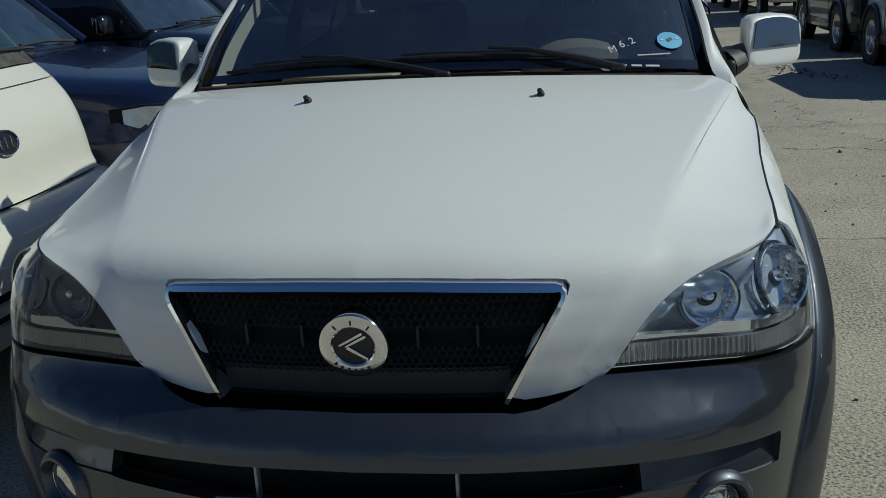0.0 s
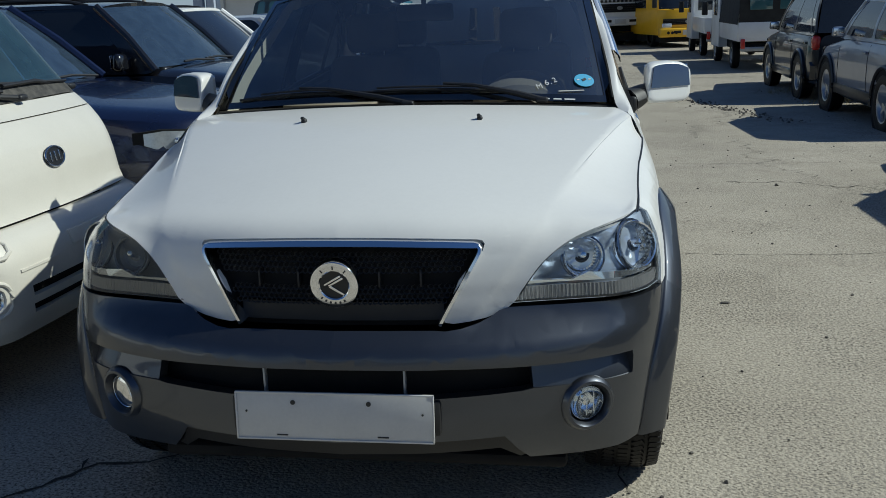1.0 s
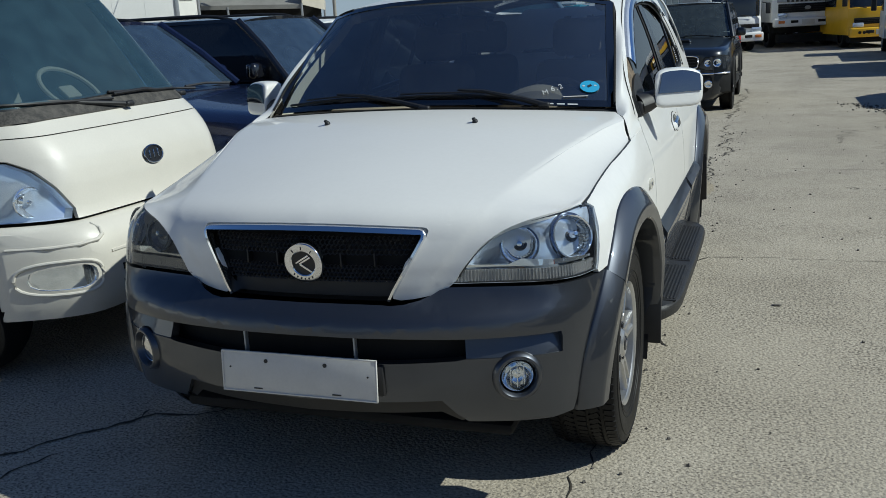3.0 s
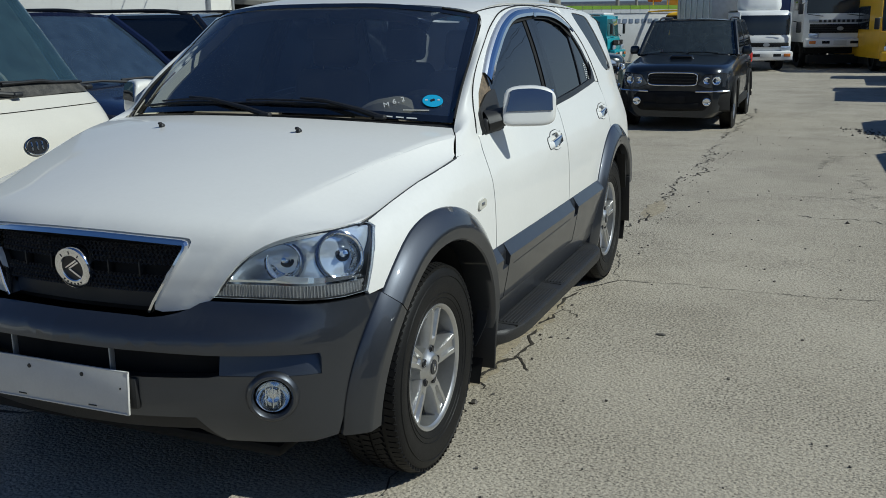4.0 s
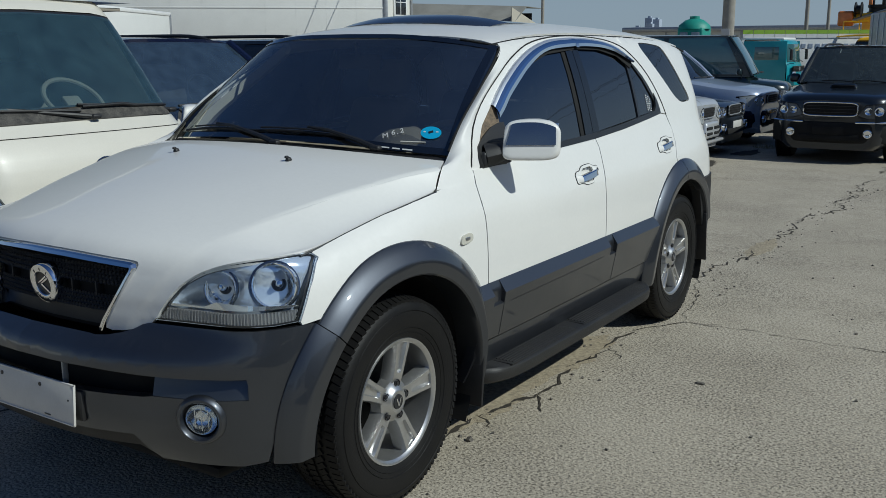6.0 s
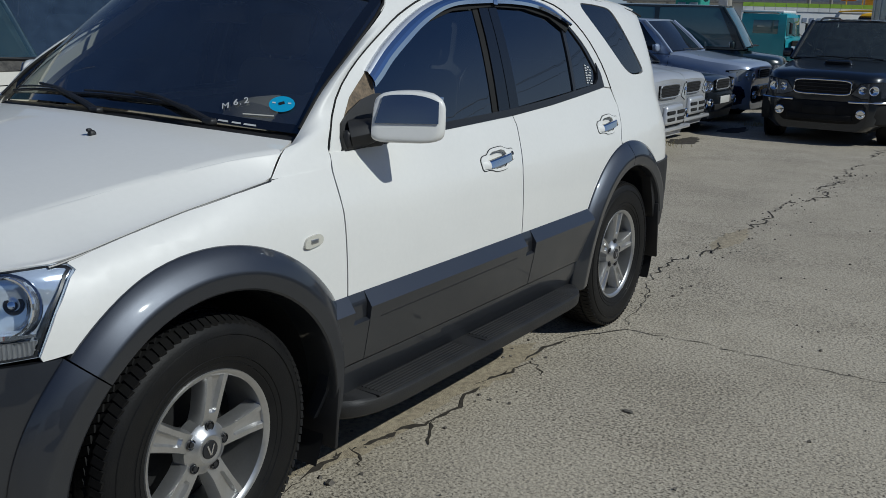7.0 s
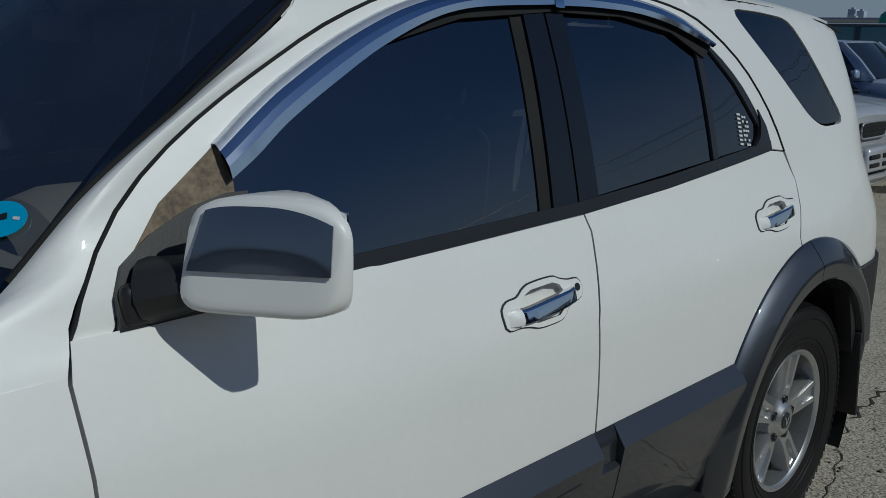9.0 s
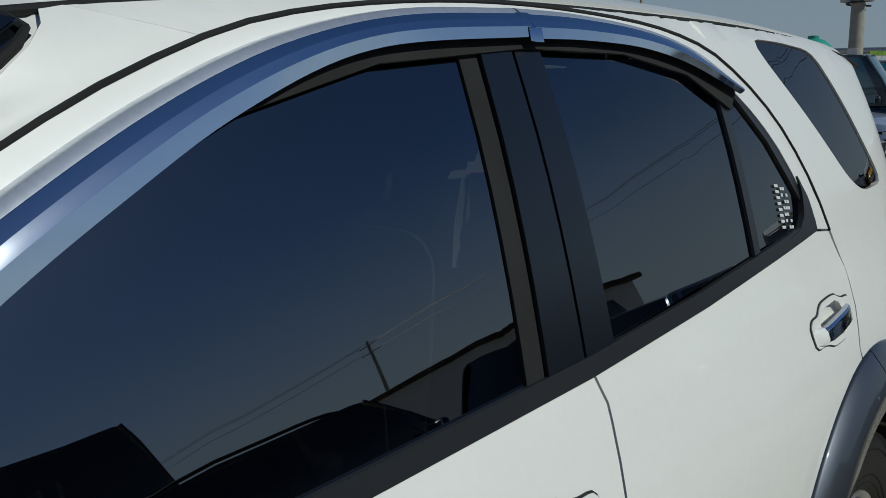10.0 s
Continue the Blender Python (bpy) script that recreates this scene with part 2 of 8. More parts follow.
def panel(outline, fmap, step=0.04, gap=0.002, rim=0.018, lift=0.0, holes=(), flip=False):
    """A sheet cut to an outline in a surface's own two coordinates, laid on that surface, with turned-in edges. flip mirrors it in x."""
    bm = bmesh.new()
    for k, loop in enumerate((outline, *holes)):
        loop = inset(loop, gap if not k else -gap) if gap else loop
        vs = [bm.verts.new((p[0], p[1], 0)) for p in loop]
        for a, b in zip(vs, vs[1:] + vs[:1]):
            bm.edges.new((a, b))
    bmesh.ops.triangle_fill(bm, use_beauty=True, use_dissolve=False, edges=bm.edges[:])
    us, vs_ = [v.co.x for v in bm.verts], [v.co.y for v in bm.verts]
    for axis, lo, hi in ((0, min(us), max(us)), (1, min(vs_), max(vs_))):
        st = step if not isinstance(step, tuple) else step[axis]
        for c in np.arange(math.ceil(lo / st) * st, hi, st):
            co, no = Vector((0, 0, 0)), Vector((0, 0, 0))
            co[axis], no[axis] = c, 1
            bmesh.ops.bisect_plane(bm, geom=bm.verts[:] + bm.edges[:] + bm.faces[:], dist=1e-6, plane_co=co, plane_no=no)
    bmesh.ops.dissolve_degenerate(bm, dist=4e-4, edges=bm.edges[:])
    bmesh.ops.triangulate(bm, faces=[f for f in bm.faces if len(f.verts) > 4])
    e = 1e-3
    inner = {}
    edge = {v for ed in bm.edges if ed.is_boundary for v in ed.verts}
    rim_edges = [ed for ed in bm.edges if ed.is_boundary]
    for v in bm.verts:
        u, w = v.co.x, v.co.y
        p = Vector(fmap(u, w))
        if lift or v in edge:
            n = (Vector(fmap(u + e, w)) - Vector(fmap(u - e, w))).cross(Vector(fmap(u, w + e)) - Vector(fmap(u, w - e))).normalized()
            if n.dot(p - Vector((0, 1.4, 0.6))) < 0:
                n = -n
            p = p + n * lift
            if v in edge:
                inner[v] = p - n * rim
        v.co = p
    if rim:
        low = {v: bm.verts.new(c) for v, c in inner.items()}
        for ed in rim_edges:
            a, b = ed.verts
            bm.faces.new((a, b, low[b], low[a]))
    if flip:
        for v in bm.verts:
            v.co.x = -v.co.x
    return bm


def both(name, material, parent, make, label="", sharp=35):
    """The same part on the left and on the right of a vehicle."""
    for side in (False, True):
        part(name, make(side), material, parent, label, sharp=sharp)


def mirrored(bm):
    for v in bm.verts:
        v.co.x = -v.co.x
    return bm


# ---- white off-road wagon: surfaces ----
# Front axle at y = 0, nose towards -y, ground at z = 0.
OUT = spline([(0, -0.845), (0.25, -0.83), (0.45, -0.785), (0.635, -0.715), (0.77, -0.625), (0.85, -0.505), (0.884, -0.36), (0.895, -0.18), (0.908, 0.1),
              (0.915, 0.6), (0.918, 1.3), (0.915, 2.2), (0.905, 2.8), (0.885, 3.15), (0.845, 3.36), (0.74, 3.5), (0.4, 3.57), (0, 3.58)], 500)
_d = np.r_[0, np.cumsum(np.linalg.norm(np.diff(OUT, axis=0), axis=1))]
_iy = int(np.argmin(np.abs(OUT[:, 1] - 0.0) + (OUT[:, 0] < 0.5)))
_U = _d - _d[_iy] + OUT[_iy, 1]
_T = np.gradient(OUT, axis=0)
_T /= np.linalg.norm(_T, axis=1)[:, None]
_N = np.c_[_T[:, 1], -_T[:, 0]]
U9 = _U[-1]
_fwt = table([(-0.1, 1), (0.25, 1), (0.42, 0.97), (0.55, 0.86), (0.66, 0.62), (0.76, 0.25), (0.83, 0.06), (0.88, 0), (1.0, 0)])
_fw = np.array([_fwt(x) if y < 0 else 0.0 for x, y in OUT])
_front = table([(0.2, 0.16), (0.30, 0.085), (0.36, 0.045), (0.42, 0.022), (0.48, 0.012), (0.54, 0.012), (0.60, 0.006), (0.645, 0.0), (0.68, 0.012),
                (0.705, 0.045), (0.73, 0.085), (0.76, 0.105), (0.83, 0.112), (0.90, 0.13), (0.96, 0.17), (1.05, 0.3)])
_side = table([(0.2, 0.06), (0.30, 0.03), (0.40, 0.014), (0.55, 0.003), (0.68, 0.0), (0.80, 0.002), (0.90, 0.009), (0.96, 0.02), (1.02, 0.041), (1.08, 0.062),
               (1.14, 0.086), (1.20, 0.105), (1.26, 0.124)])


_shoulder = table([(-0.9, 0.06), (-0.70, 0.03), (-0.55, 0.012), (-0.40, 0.002), (-0.28, 0.0), (-0.19, 0.004), (-0.12, 0.014), (-0.07, 0.029), (-0.035, 0.048), (-0.015, 0.066), (0.0, 0.088), (0.02, 0.125), (0.06, 0.19), (0.4, 0.3)], n=500)
_topz = table([(-1.6, 0.950), (-0.60, 0.950), (-0.36, 0.955), (-0.28, 0.970), (-0.20, 0.985), (-0.03, 1.017), (0.15, 1.047), (0.28, 1.066), (0.6, 1.09)], n=500)
_wing = table([(-1.4, 1), (-0.4, 1), (-0.1, 1), (0.02, 0.9), (0.15, 0.54), (0.28, 0.24), (0.42, 0.05), (0.52, 0), (0.8, 0), (5, 0)], n=800)


def body(u, z, off=0.0):
    """The lower body: u runs round the plan from the nose (u is y along the flanks), z up."""
    x, y = np.interp(u, _U, OUT[:, 0]), np.interp(u, _U, OUT[:, 1])
    nx, ny = np.interp(u, _U, _N[:, 0]), np.interp(u, _U, _N[:, 1])
    w = np.interp(u, _U, _fw)
    k = _wing(u) if u < 0.55 else 0.0
    d = off - (w * _front(z) + (1 - w) * (k * _shoulder(z - _topz(u)) + (1 - k) * _side(z)))
    return (float(x + nx * d), float(y + ny * d), z)


def at_x(x, z=None):
    """u on the nose at a distance x from the middle."""
    k = _U < -0.3
    if z is None:
        return float(np.interp(x, OUT[k, 0], _U[k]))
    us = _U[k][::4]
    return float(np.interp(x, [body(u, z)[0] for u in us], us))


ROOF = table([(0.6, 1.50), (0.85, 1.612), (1.0, 1.645), (1.3, 1.677), (1.7, 1.692), (2.3, 1.69), (2.9, 1.668), (3.3, 1.635), (3.6, 1.59)])
_sec = spline([(0.838, 1.12), (0.820, 1.19), (0.787, 1.30), (0.745, 1.42), (0.703, 1.52), (0.672, 1.585), (0.635, 1.618), (0.56, 1.643), (0.42, 1.668), (0.2, 1.687), (0, 1.692)], 300)
_narrow = table([(0.4, 0.985), (0.9, 0.995), (1.3, 1.0), (2.3, 0.995), (2.8, 0.975), (3.2, 0.945), (3.6, 0.90)])


def cabin(y, z, off=0.0):
    """The flank of the cabin above the belt line."""
    yy = float(np.interp(y, _U, OUT[:, 1])) if y > 2.6 else y
    k = (ROOF(yy) - 1.12) / 0.572
    nar = _narrow(y) if y < 2.6 else 0.9845 * float(np.interp(y, _U, OUT[:, 0])) / 0.9085
    x = np.interp(1.12 + (z - 1.12) / k, _sec[:, 1], _sec[:, 0]) * nar
    return (float(x) + off, yy, z)


def flank(y, z, off=0.0):
    """Body below and cabin above, melted together over the belt."""
    s = min(1.0, max(0.0, (z - 1.06) / 0.2))
    s = s * s * (3 - 2 * s)
    a, b2 = body(y, min(z, 1.26), off), cabin(y, max(z, 1.12), off)
    return (a[0] * (1 - s) + b2[0] * s, a[1] * (1 - s) + b2[1] * s, z)


def roof(x, y):
    k = (ROOF(y) - 1.12) / 0.572
    z = np.interp(-abs(x) / _narrow(y), -_sec[:, 0], _sec[:, 1])
    return (x, y, float(1.12 + (z - 1.12) * k))


_zs = np.linspace(0.66, 1.06, 41)
_us = _U[_U < -0.25]
_grid = [np.array([body(u, z)[:2] for u in _us]) for z in _zs]
for _g in _grid:
    _g[:, 0] = np.maximum.accumulate(_g[:, 0])


def nose_y(x, z=0.80):
    """How far forward the nose lies at a distance x from the middle and a height z."""
    z = min(max(z, 0.768), 0.955)
    i = min(max((z - _zs[0]) / (_zs[1] - _zs[0]), 0), len(_zs) - 1.001)
    k, f = int(i), i - int(i)
    a, b2 = (float(np.interp(abs(x), _grid[q][:, 0], _grid[q][:, 1])) for q in (k, k + 1))
    return a * (1 - f) + b2 * f


lamp_edge = [tuple(p) for p in spline([(0.470, 0.770), (0.50, 0.817), (0.545, 0.872), (0.60, 0.912), (0.66, 0.936), (0.72, 0.949), (0.765, 0.952), (0.792, 0.951)], 22)]
_low = [(nose_y(x, z), x, z) for x, z in lamp_edge]
_gapz = table([(-0.74, 0.70)] + [(y, z) for y, x, z in _low] + [(-0.36, 0.955), (-0.28, 0.970), (-0.20, 0.985), (-0.03, 1.017), (0.15, 1.047), (0.28, 1.066), (0.6, 1.09)], n=900)
_gapx = table([(-0.74, 0.44)] + [(y, x) for y, x, z in _low] + [(y, body(y, _topz(y))[0] - 0.0005) for y in (-0.36, -0.28, -0.20, -0.1, 0.0, 0.1, 0.2, 0.28)] + [(0.4, 0.856), (0.6, 0.86)], n=900)
_mid = table([(-0.80, 0.91), (-0.70, 0.963), (-0.60, 1.005), (-0.45, 1.047), (-0.2, 1.105), (0.1, 1.163), (0.28, 1.187), (0.6, 1.21)])
_crease = table([(-0.8, 0.42), (-0.631, 0.489), (-0.53, 0.541), (-0.282, 0.617), (-0.235, 0.632), (-0.03, 0.694), (0.104, 0.736), (0.264, 0.785), (0.334, 0.806), (0.6, 0.86)])
_crown = table([(-0.9, 0.085), (-0.7, 0.085), (-0.5, 0.080), (-0.25, 0.068), (0, 0.060), (0.26, 0.052), (0.6, 0.050)])
_bend = table([(-0.9, 0.9), (-0.66, 0.92), (-0.6, 1.02), (-0.5, 1.2), (-0.35, 1.35), (-0.1, 1.4), (0.2, 1.5), (0.6, 1.5)])


def hood_z(x, y):
    """Height of the hood: a crowned middle, a crease, and hollow flanks that run down to the gap."""
    a, xc, xg = abs(x), _crease(y), max(_gapx(y), _crease(y) + 0.03)
    w = 0.0006 + 0.012 * min(1.0, max(0.0, (-0.42 - y) / 0.20)) ** 2
    e = 0.5 * (a - xc + math.sqrt((a - xc) ** 2 + 4 * w * w))
    top = _mid(y) - _crown(y) * (max(a - e, 0.0) / 0.75) ** 2
    drop, s = top - _gapz(y), e / (xg - xc)
    top -= drop * (1 - (1 - s) ** _bend(y)) if s < 1 else drop + (a - xg) * 0.6
    return top - 0.0044 * min(1.0, max(0.0, (y + 0.50) / 0.42)) ** 1.3 * max(0.0, 1 - abs(a - xc) / 0.004)


_lampz = table([(0.0, 0.5), (0.44, 0.66)] + lamp_edge + [(0.80, 0.950)])
_round = table([(0, 0.125), (0.30, 0.125), (0.45, 0.128), (0.55, 0.122), (0.65, 0.112), (0.75, 0.10), (0.80, 0.09)])
_steep = table([(0, 76), (0.35, 76), (0.45, 73), (0.52, 66), (0.58, 56), (0.64, 42), (0.70, 28), (0.76, 16), (0.82, 10)])
_tops = {}


def hood_top(x):
    """The rounded edge between nose and hood: its foot, its top, and the two points that bend the curve between them, as (y, z)."""
    x = min(abs(x), 0.80)
    key = round(x, 5)
    if key not in _tops:
        c = _lampz(x)
        zb = 0.5 * (0.893 + c + math.sqrt((0.893 - c) ** 2 + 0.0004))
        zb = max(zb, c)
        yb = nose_y(x, zb)
        yt = yb + _round(x)
        zt = max(hood_z(x, yt), zb + 0.004)
        m = min(max((hood_z(x, yt + 0.01) - hood_z(x, yt)) / 0.01, 0.0), 0.8)
        d = math.hypot(yt - yb, zt - zb)
        q = min(radians(_steep(x)), math.atan2(zt - zb, yt - yb) * 1.9)
        k = 0.42 * d
        _tops[key] = ((yb, zb), (yt, zt), (yb + k * math.cos(q), zb + k * math.sin(q)), (yt - k / math.hypot(1, m), zt - k * m / math.hypot(1, m)), 1.06 * d)
    return _tops[key]


def _turn(x, q):
    """The rounded edge, q from its top (0) to its foot (1): y and z."""
    b, t, cb, ct, _ = hood_top(x)
    w = (1 - q) ** 3, 3 * q * (1 - q) ** 2, 3 * q * q * (1 - q), q ** 3
    return tuple(w[0] * t[i] + w[1] * ct[i] + w[2] * cb[i] + w[3] * b[i] for i in (0, 1))


_ridge = table([(0.60, 0.32), (0.73, 0.355), (0.80, 0.41), (0.86, 0.455), (0.90, 0.485), (0.94, 0.515), (0.99, 0.55), (1.1, 0.6)])


def hollow(x, z):
    """How far the nose falls back between the fold that carries on the crease and the headlamp."""
    a, r = abs(x), _ridge(z)
    edge = float(np.interp(z, [p[1] for p in lamp_edge[:19]], [p[0] for p in lamp_edge[:19]]))
    if not r < a < edge:
        return 0.0
    q, k = (a - r) / (edge - r), min(1.0, max(0.0, (0.985 - z) / 0.05)) * min(1.0, max(0.0, (z - 0.70) / 0.05))
    return 0.13 * min(edge - r, 0.10) * q ** 0.85 * (1 - q) * k


def hood(x, v):
    """v is y along the top; it runs on down the rounded edge, and then down the nose."""
    (yb, zb), (yt, zt), _, _, A = hood_top(x)
    if v >= yt:
        return (x, v, hood_z(x, v))
    if v > yt - A:
        y, z = _turn(x, (yt - v) / A)
        return (x, y + hollow(x, z), z)
    z = zb - (yt - A - v)
    return (x, yb + nose_y(x, z) - nose_y(x, zb) + hollow(x, z), z)


def nose_v(x, z):
    """The v at which the rounded edge or the nose has the height z."""
    (yb, zb), (yt, zt), _, _, A = hood_top(x)
    if z > zb:
        qs = np.linspace(0, 1, 60)
        return yt - A * float(np.interp(-z, [-_turn(x, q)[1] for q in qs], qs))
    return yt - A - (zb - z)


def hood_s(x, v):
    """Spreads x so that the crease lies at 0.5 and the gap at 0.8."""
    a, c = abs(x), _crease(v)
    return math.copysign(a * 0.5 / c if a < c else 0.5 + (a - c) * 0.3 / (0.84 - c), x)


def hood_x(s, v):
    a, c = abs(s), _crease(v)
    return math.copysign(a * c / 0.5 if a < 0.5 else c + (a - 0.5) * (0.84 - c) / 0.3, s)


# ---- white off-road wagon: parts ----
suv = thing("off_road_wagon", "white off-road wagon with dark grey lower cladding, standing on concrete", "car")

# hood with the notch for the grille
rear_edge = [(x, 0.285 + 0.17 * (abs(x) / 0.77) ** 2.2) for x in np.linspace(0.765, -0.765, 19)]
side_gap = [(_gapx(y) - 0.0005, y) for y in (-0.36, -0.28, -0.2, -0.1, 0, 0.1, 0.18, 0.25)] + [(0.838, 0.285), (0.81, 0.36)]
notch = [(0.271, 0.722), (0.287, 0.745), (0.381, 0.906), (0.3855, 0.9215), (0.3795, 0.929), (0.366, 0.9315), (0.28, 0.9365), (0.2, 0.9398), (0.1, 0.9424), (0.02, 0.9432)]
half = [(x, nose_v(x, z)) for x, z in notch[::-1]] + [(0.305, nose_v(0.305, 0.714)), (0.345, nose_v(0.345, 0.718)), (0.39, nose_v(0.39, 0.726)), (0.425, nose_v(0.425, 0.737)), (0.45, nose_v(0.45, 0.751))]
half += [(x, nose_v(x, z)) for x, z in lamp_edge] + side_gap
_edge = half + rear_edge + [(-x, v) for x, v in half[::-1]]
hood_panel = part("hood", panel([(hood_s(x, v), v) for x, v in _edge], lambda s, v: hood(hood_x(s, v), v), (0.0078125, 0.014)), WHITE, suv)
_hm = hood_panel.data
for e in _hm.edges:
    p0, p1 = (_hm.vertices[k].co for k in e.vertices)
    if all(abs(abs(q.x) - _crease(q.y)) < 6e-4 and q.y > -0.30 for q in (p0, p1)):
        e.use_edge_sharp = True

# Dark strip laid into the hood gap, so that it reads as deep shade.
for sg in (-1, 1):
    part("hood_gap_strip", tube([(sg * (_gapx(y) + 0.0015), y, _gapz(y) - 0.0045) for y in np.linspace(-0.39, 0.27, 28)] + [(sg * x, y, hood_z(x, y) - 0.003) for x, y in ((0.838, 0.286), (0.836, 0.305), (0.826, 0.335), (0.812, 0.366))], 0.0034, 6), TRIM, suv)

# bumper: one grey moulding with the intake slot and the fog lamp recesses
def fx(x, z):
    return (at_x(x), z)


left_top = [fx(0.0, 0.716), fx(0.2, 0.716), fx(0.27, 0.715), fx(0.30, 0.713), fx(0.345, 0.716), fx(0.39, 0.724), fx(0.425, 0.735), fx(0.452, 0.749), fx(0.478, 0.755), fx(0.6, 0.755), fx(0.72, 0.756), fx(0.80, 0.756), (-0.54, 0.757), (-0.425, 0.757)]
left_low = [(-0.46, 0.665), (-0.515, 0.545), (-0.575, 0.40), (-0.59, 0.345), fx(0.76, 0.335), fx(0.66, 0.335), fx(0.52, 0.342), fx(0.485, 0.375), fx(0.445, 0.425), fx(0.2, 0.420), fx(0.0, 0.418)]
slot = [fx(0.0, 0.632), fx(0.3, 0.63), fx(0.5, 0.622), fx(0.7, 0.619), fx(0.775, 0.617), fx(0.778, 0.60), fx(0.778, 0.552), fx(0.72, 0.552), fx(0.52, 0.557), fx(0.49, 0.552), fx(0.3, 0.547), fx(0.0, 0.545)]


FOG = (at_x(0.660), 0.492)
FOGHOLE = [(FOG[0] + 0.060 * math.cos(q), FOG[1] + 0.058 * math.sin(q)) for q in np.linspace(0, 2 * math.pi, 25)[:-1]]


def bumper_half(side):
    return panel(left_top + left_low + slot[::-1], body, 0.03, gap=0.0, rim=0.03, flip=side, holes=[FOGHOLE])


both("bumper", GREY, suv, bumper_half, "dark grey metallic bumper")
both("bumper_recess", GREY, suv, lambda s: panel([fx(0.520, 0.628), fx(0.785, 0.624), fx(0.785, 0.544), fx(0.520, 0.548)], lambda u, z: body(u, z, -0.003 - 0.034 * max(0.0, (z - 0.55) / 0.075)), 0.02, gap=0, rim=0.03, flip=s))
part("intake", panel([fx(0, 0.65), fx(0.56, 0.65), fx(0.56, 0.53), fx(0, 0.53)], lambda u, z: body(u, z, -0.07), 0.05, gap=0, rim=0), VOID, suv)
part("intake", panel([fx(0, 0.65), fx(0.56, 0.65), fx(0.56, 0.53), fx(0, 0.53)], lambda u, z: body(u, z, -0.07), 0.05, gap=0, rim=0, flip=True), VOID, suv)
both("valance", BLACK, suv, lambda s: panel([fx(0, 0.425), fx(0.45, 0.43), fx(0.50, 0.36), fx(0.52, 0.345), fx(0.50, 0.335), fx(0.44, 0.375), fx(0, 0.365)], lambda u, z: body(u, z, -0.02), 0.05, gap=0, rim=0.02, flip=s), "matt black lower lip")

# front wing, doors and rear quarter
ARCH_F, ARCH_R = (0.0, 0.367), (2.71, 0.365)
wing = [(-0.350, 0.938), (-0.358, 0.947), (-0.362, 0.951)] + [(y, _topz(y) - 0.0008) for y in (-0.35, -0.3, -0.2, -0.1, 0, 0.1, 0.2, 0.27)] + [(0.30, 1.0675), (0.521, 1.072), (0.519, 1.06), (0.524, 0.94), (0.524, 0.68), (0.44, 0.672)]
wing += arc(*ARCH_F, 0.55, 34, 134, 22) + [(-0.468, 0.757), (-0.473, 0.768), (-0.457, 0.80), (-0.423, 0.86), (-0.370, 0.925)]
both("front_wing", WHITE, suv, lambda s: panel(wing, body, 0.04, gap=0.0014, flip=s))
BELT = [(0.60, 1.098), (1.0, 1.118), (1.64, 1.135), (2.0, 1.155), (2.3, 1.178), (2.55, 1.198)]
door_f = [(0.527, 0.68), (0.527, 0.94), (0.522, 1.06), (0.532, 1.112), (0.60, 1.112), (1.0, 1.124), (1.3, 1.131), (1.645, 1.138), (1.655, 1.10), (1.645, 1.03), (1.618, 0.92), (1.610, 0.68)]
GRIP_F, GRIP_R = (1.455, 0.993), (2.505, 1.035)


def grip_hole(c):
    return [(c[0] + 1.05 * a, c[1] + 0.85 * b2) for a, b2 in ((-0.082, -0.010), (-0.070, 0.014), (-0.052, 0.028), (-0.035, 0.035), (0.03, 0.038), (0.050, 0.030), (0.062, 0.006), (0.056, -0.020), (0.035, -0.036), (-0.03, -0.038), (-0.062, -0.030))]


both("front_door", WHITE, suv, lambda s: panel(door_f, body, 0.045, gap=0.0014, flip=s, holes=[grip_hole(GRIP_F)]))
door_r = [(1.613, 0.68), (1.621, 0.92), (1.648, 1.03), (1.658, 1.10), (1.648, 1.137), (2.0, 1.155), (2.3, 1.178), (2.56, 1.199), (2.635, 1.19), (2.672, 1.11), (2.66, 1.03), (2.615, 0.955)]
door_r += arc(*ARCH_R, 0.565, 99, 146, 12) + [(2.235, 0.68)]
both("rear_door", WHITE, suv, lambda s: panel(door_r, body, 0.045, gap=0.0014, flip=s, holes=[grip_hole(GRIP_R)]))
# rear end
tail_u = list(np.linspace(U9 - 0.62, U9, 10))
part("tailgate", loft([[flank(u, z) for u in tail_u] + [(-flank(u, z)[0], *flank(u, z)[1:]) for u in tail_u[::-1]] for z in np.linspace(0.78, 1.56, 14)]), WHITE, suv)
part("rear_window", loft([[flank(u, z, 0.004) for u in tail_u[2:]] + [(-flank(u, z, 0.004)[0], *flank(u, z, 0.004)[1:]) for u in tail_u[2:][::-1]] for z in np.linspace(1.2, 1.5, 8)]), TINT, suv)
both("rear_bumper", BLACK, suv, lambda s: panel([(2.95, 0.79), (3.05, 0.785), (U9, 0.785), (U9, 0.42), (3.25, 0.42), (3.10, 0.50)], lambda u, z: body(u, z, 0.012), 0.06, gap=0, rim=0.05, flip=s), "matt dark grey rear bumper")
both("tail_lamp", RED, suv, lambda s: panel([(3.46, 0.86), (3.58, 0.86), (3.58, 1.16), (3.46, 1.16)], lambda u, z: body(u, z, 0.004), 0.05, rim=0.01, flip=s), "red tail lamp")

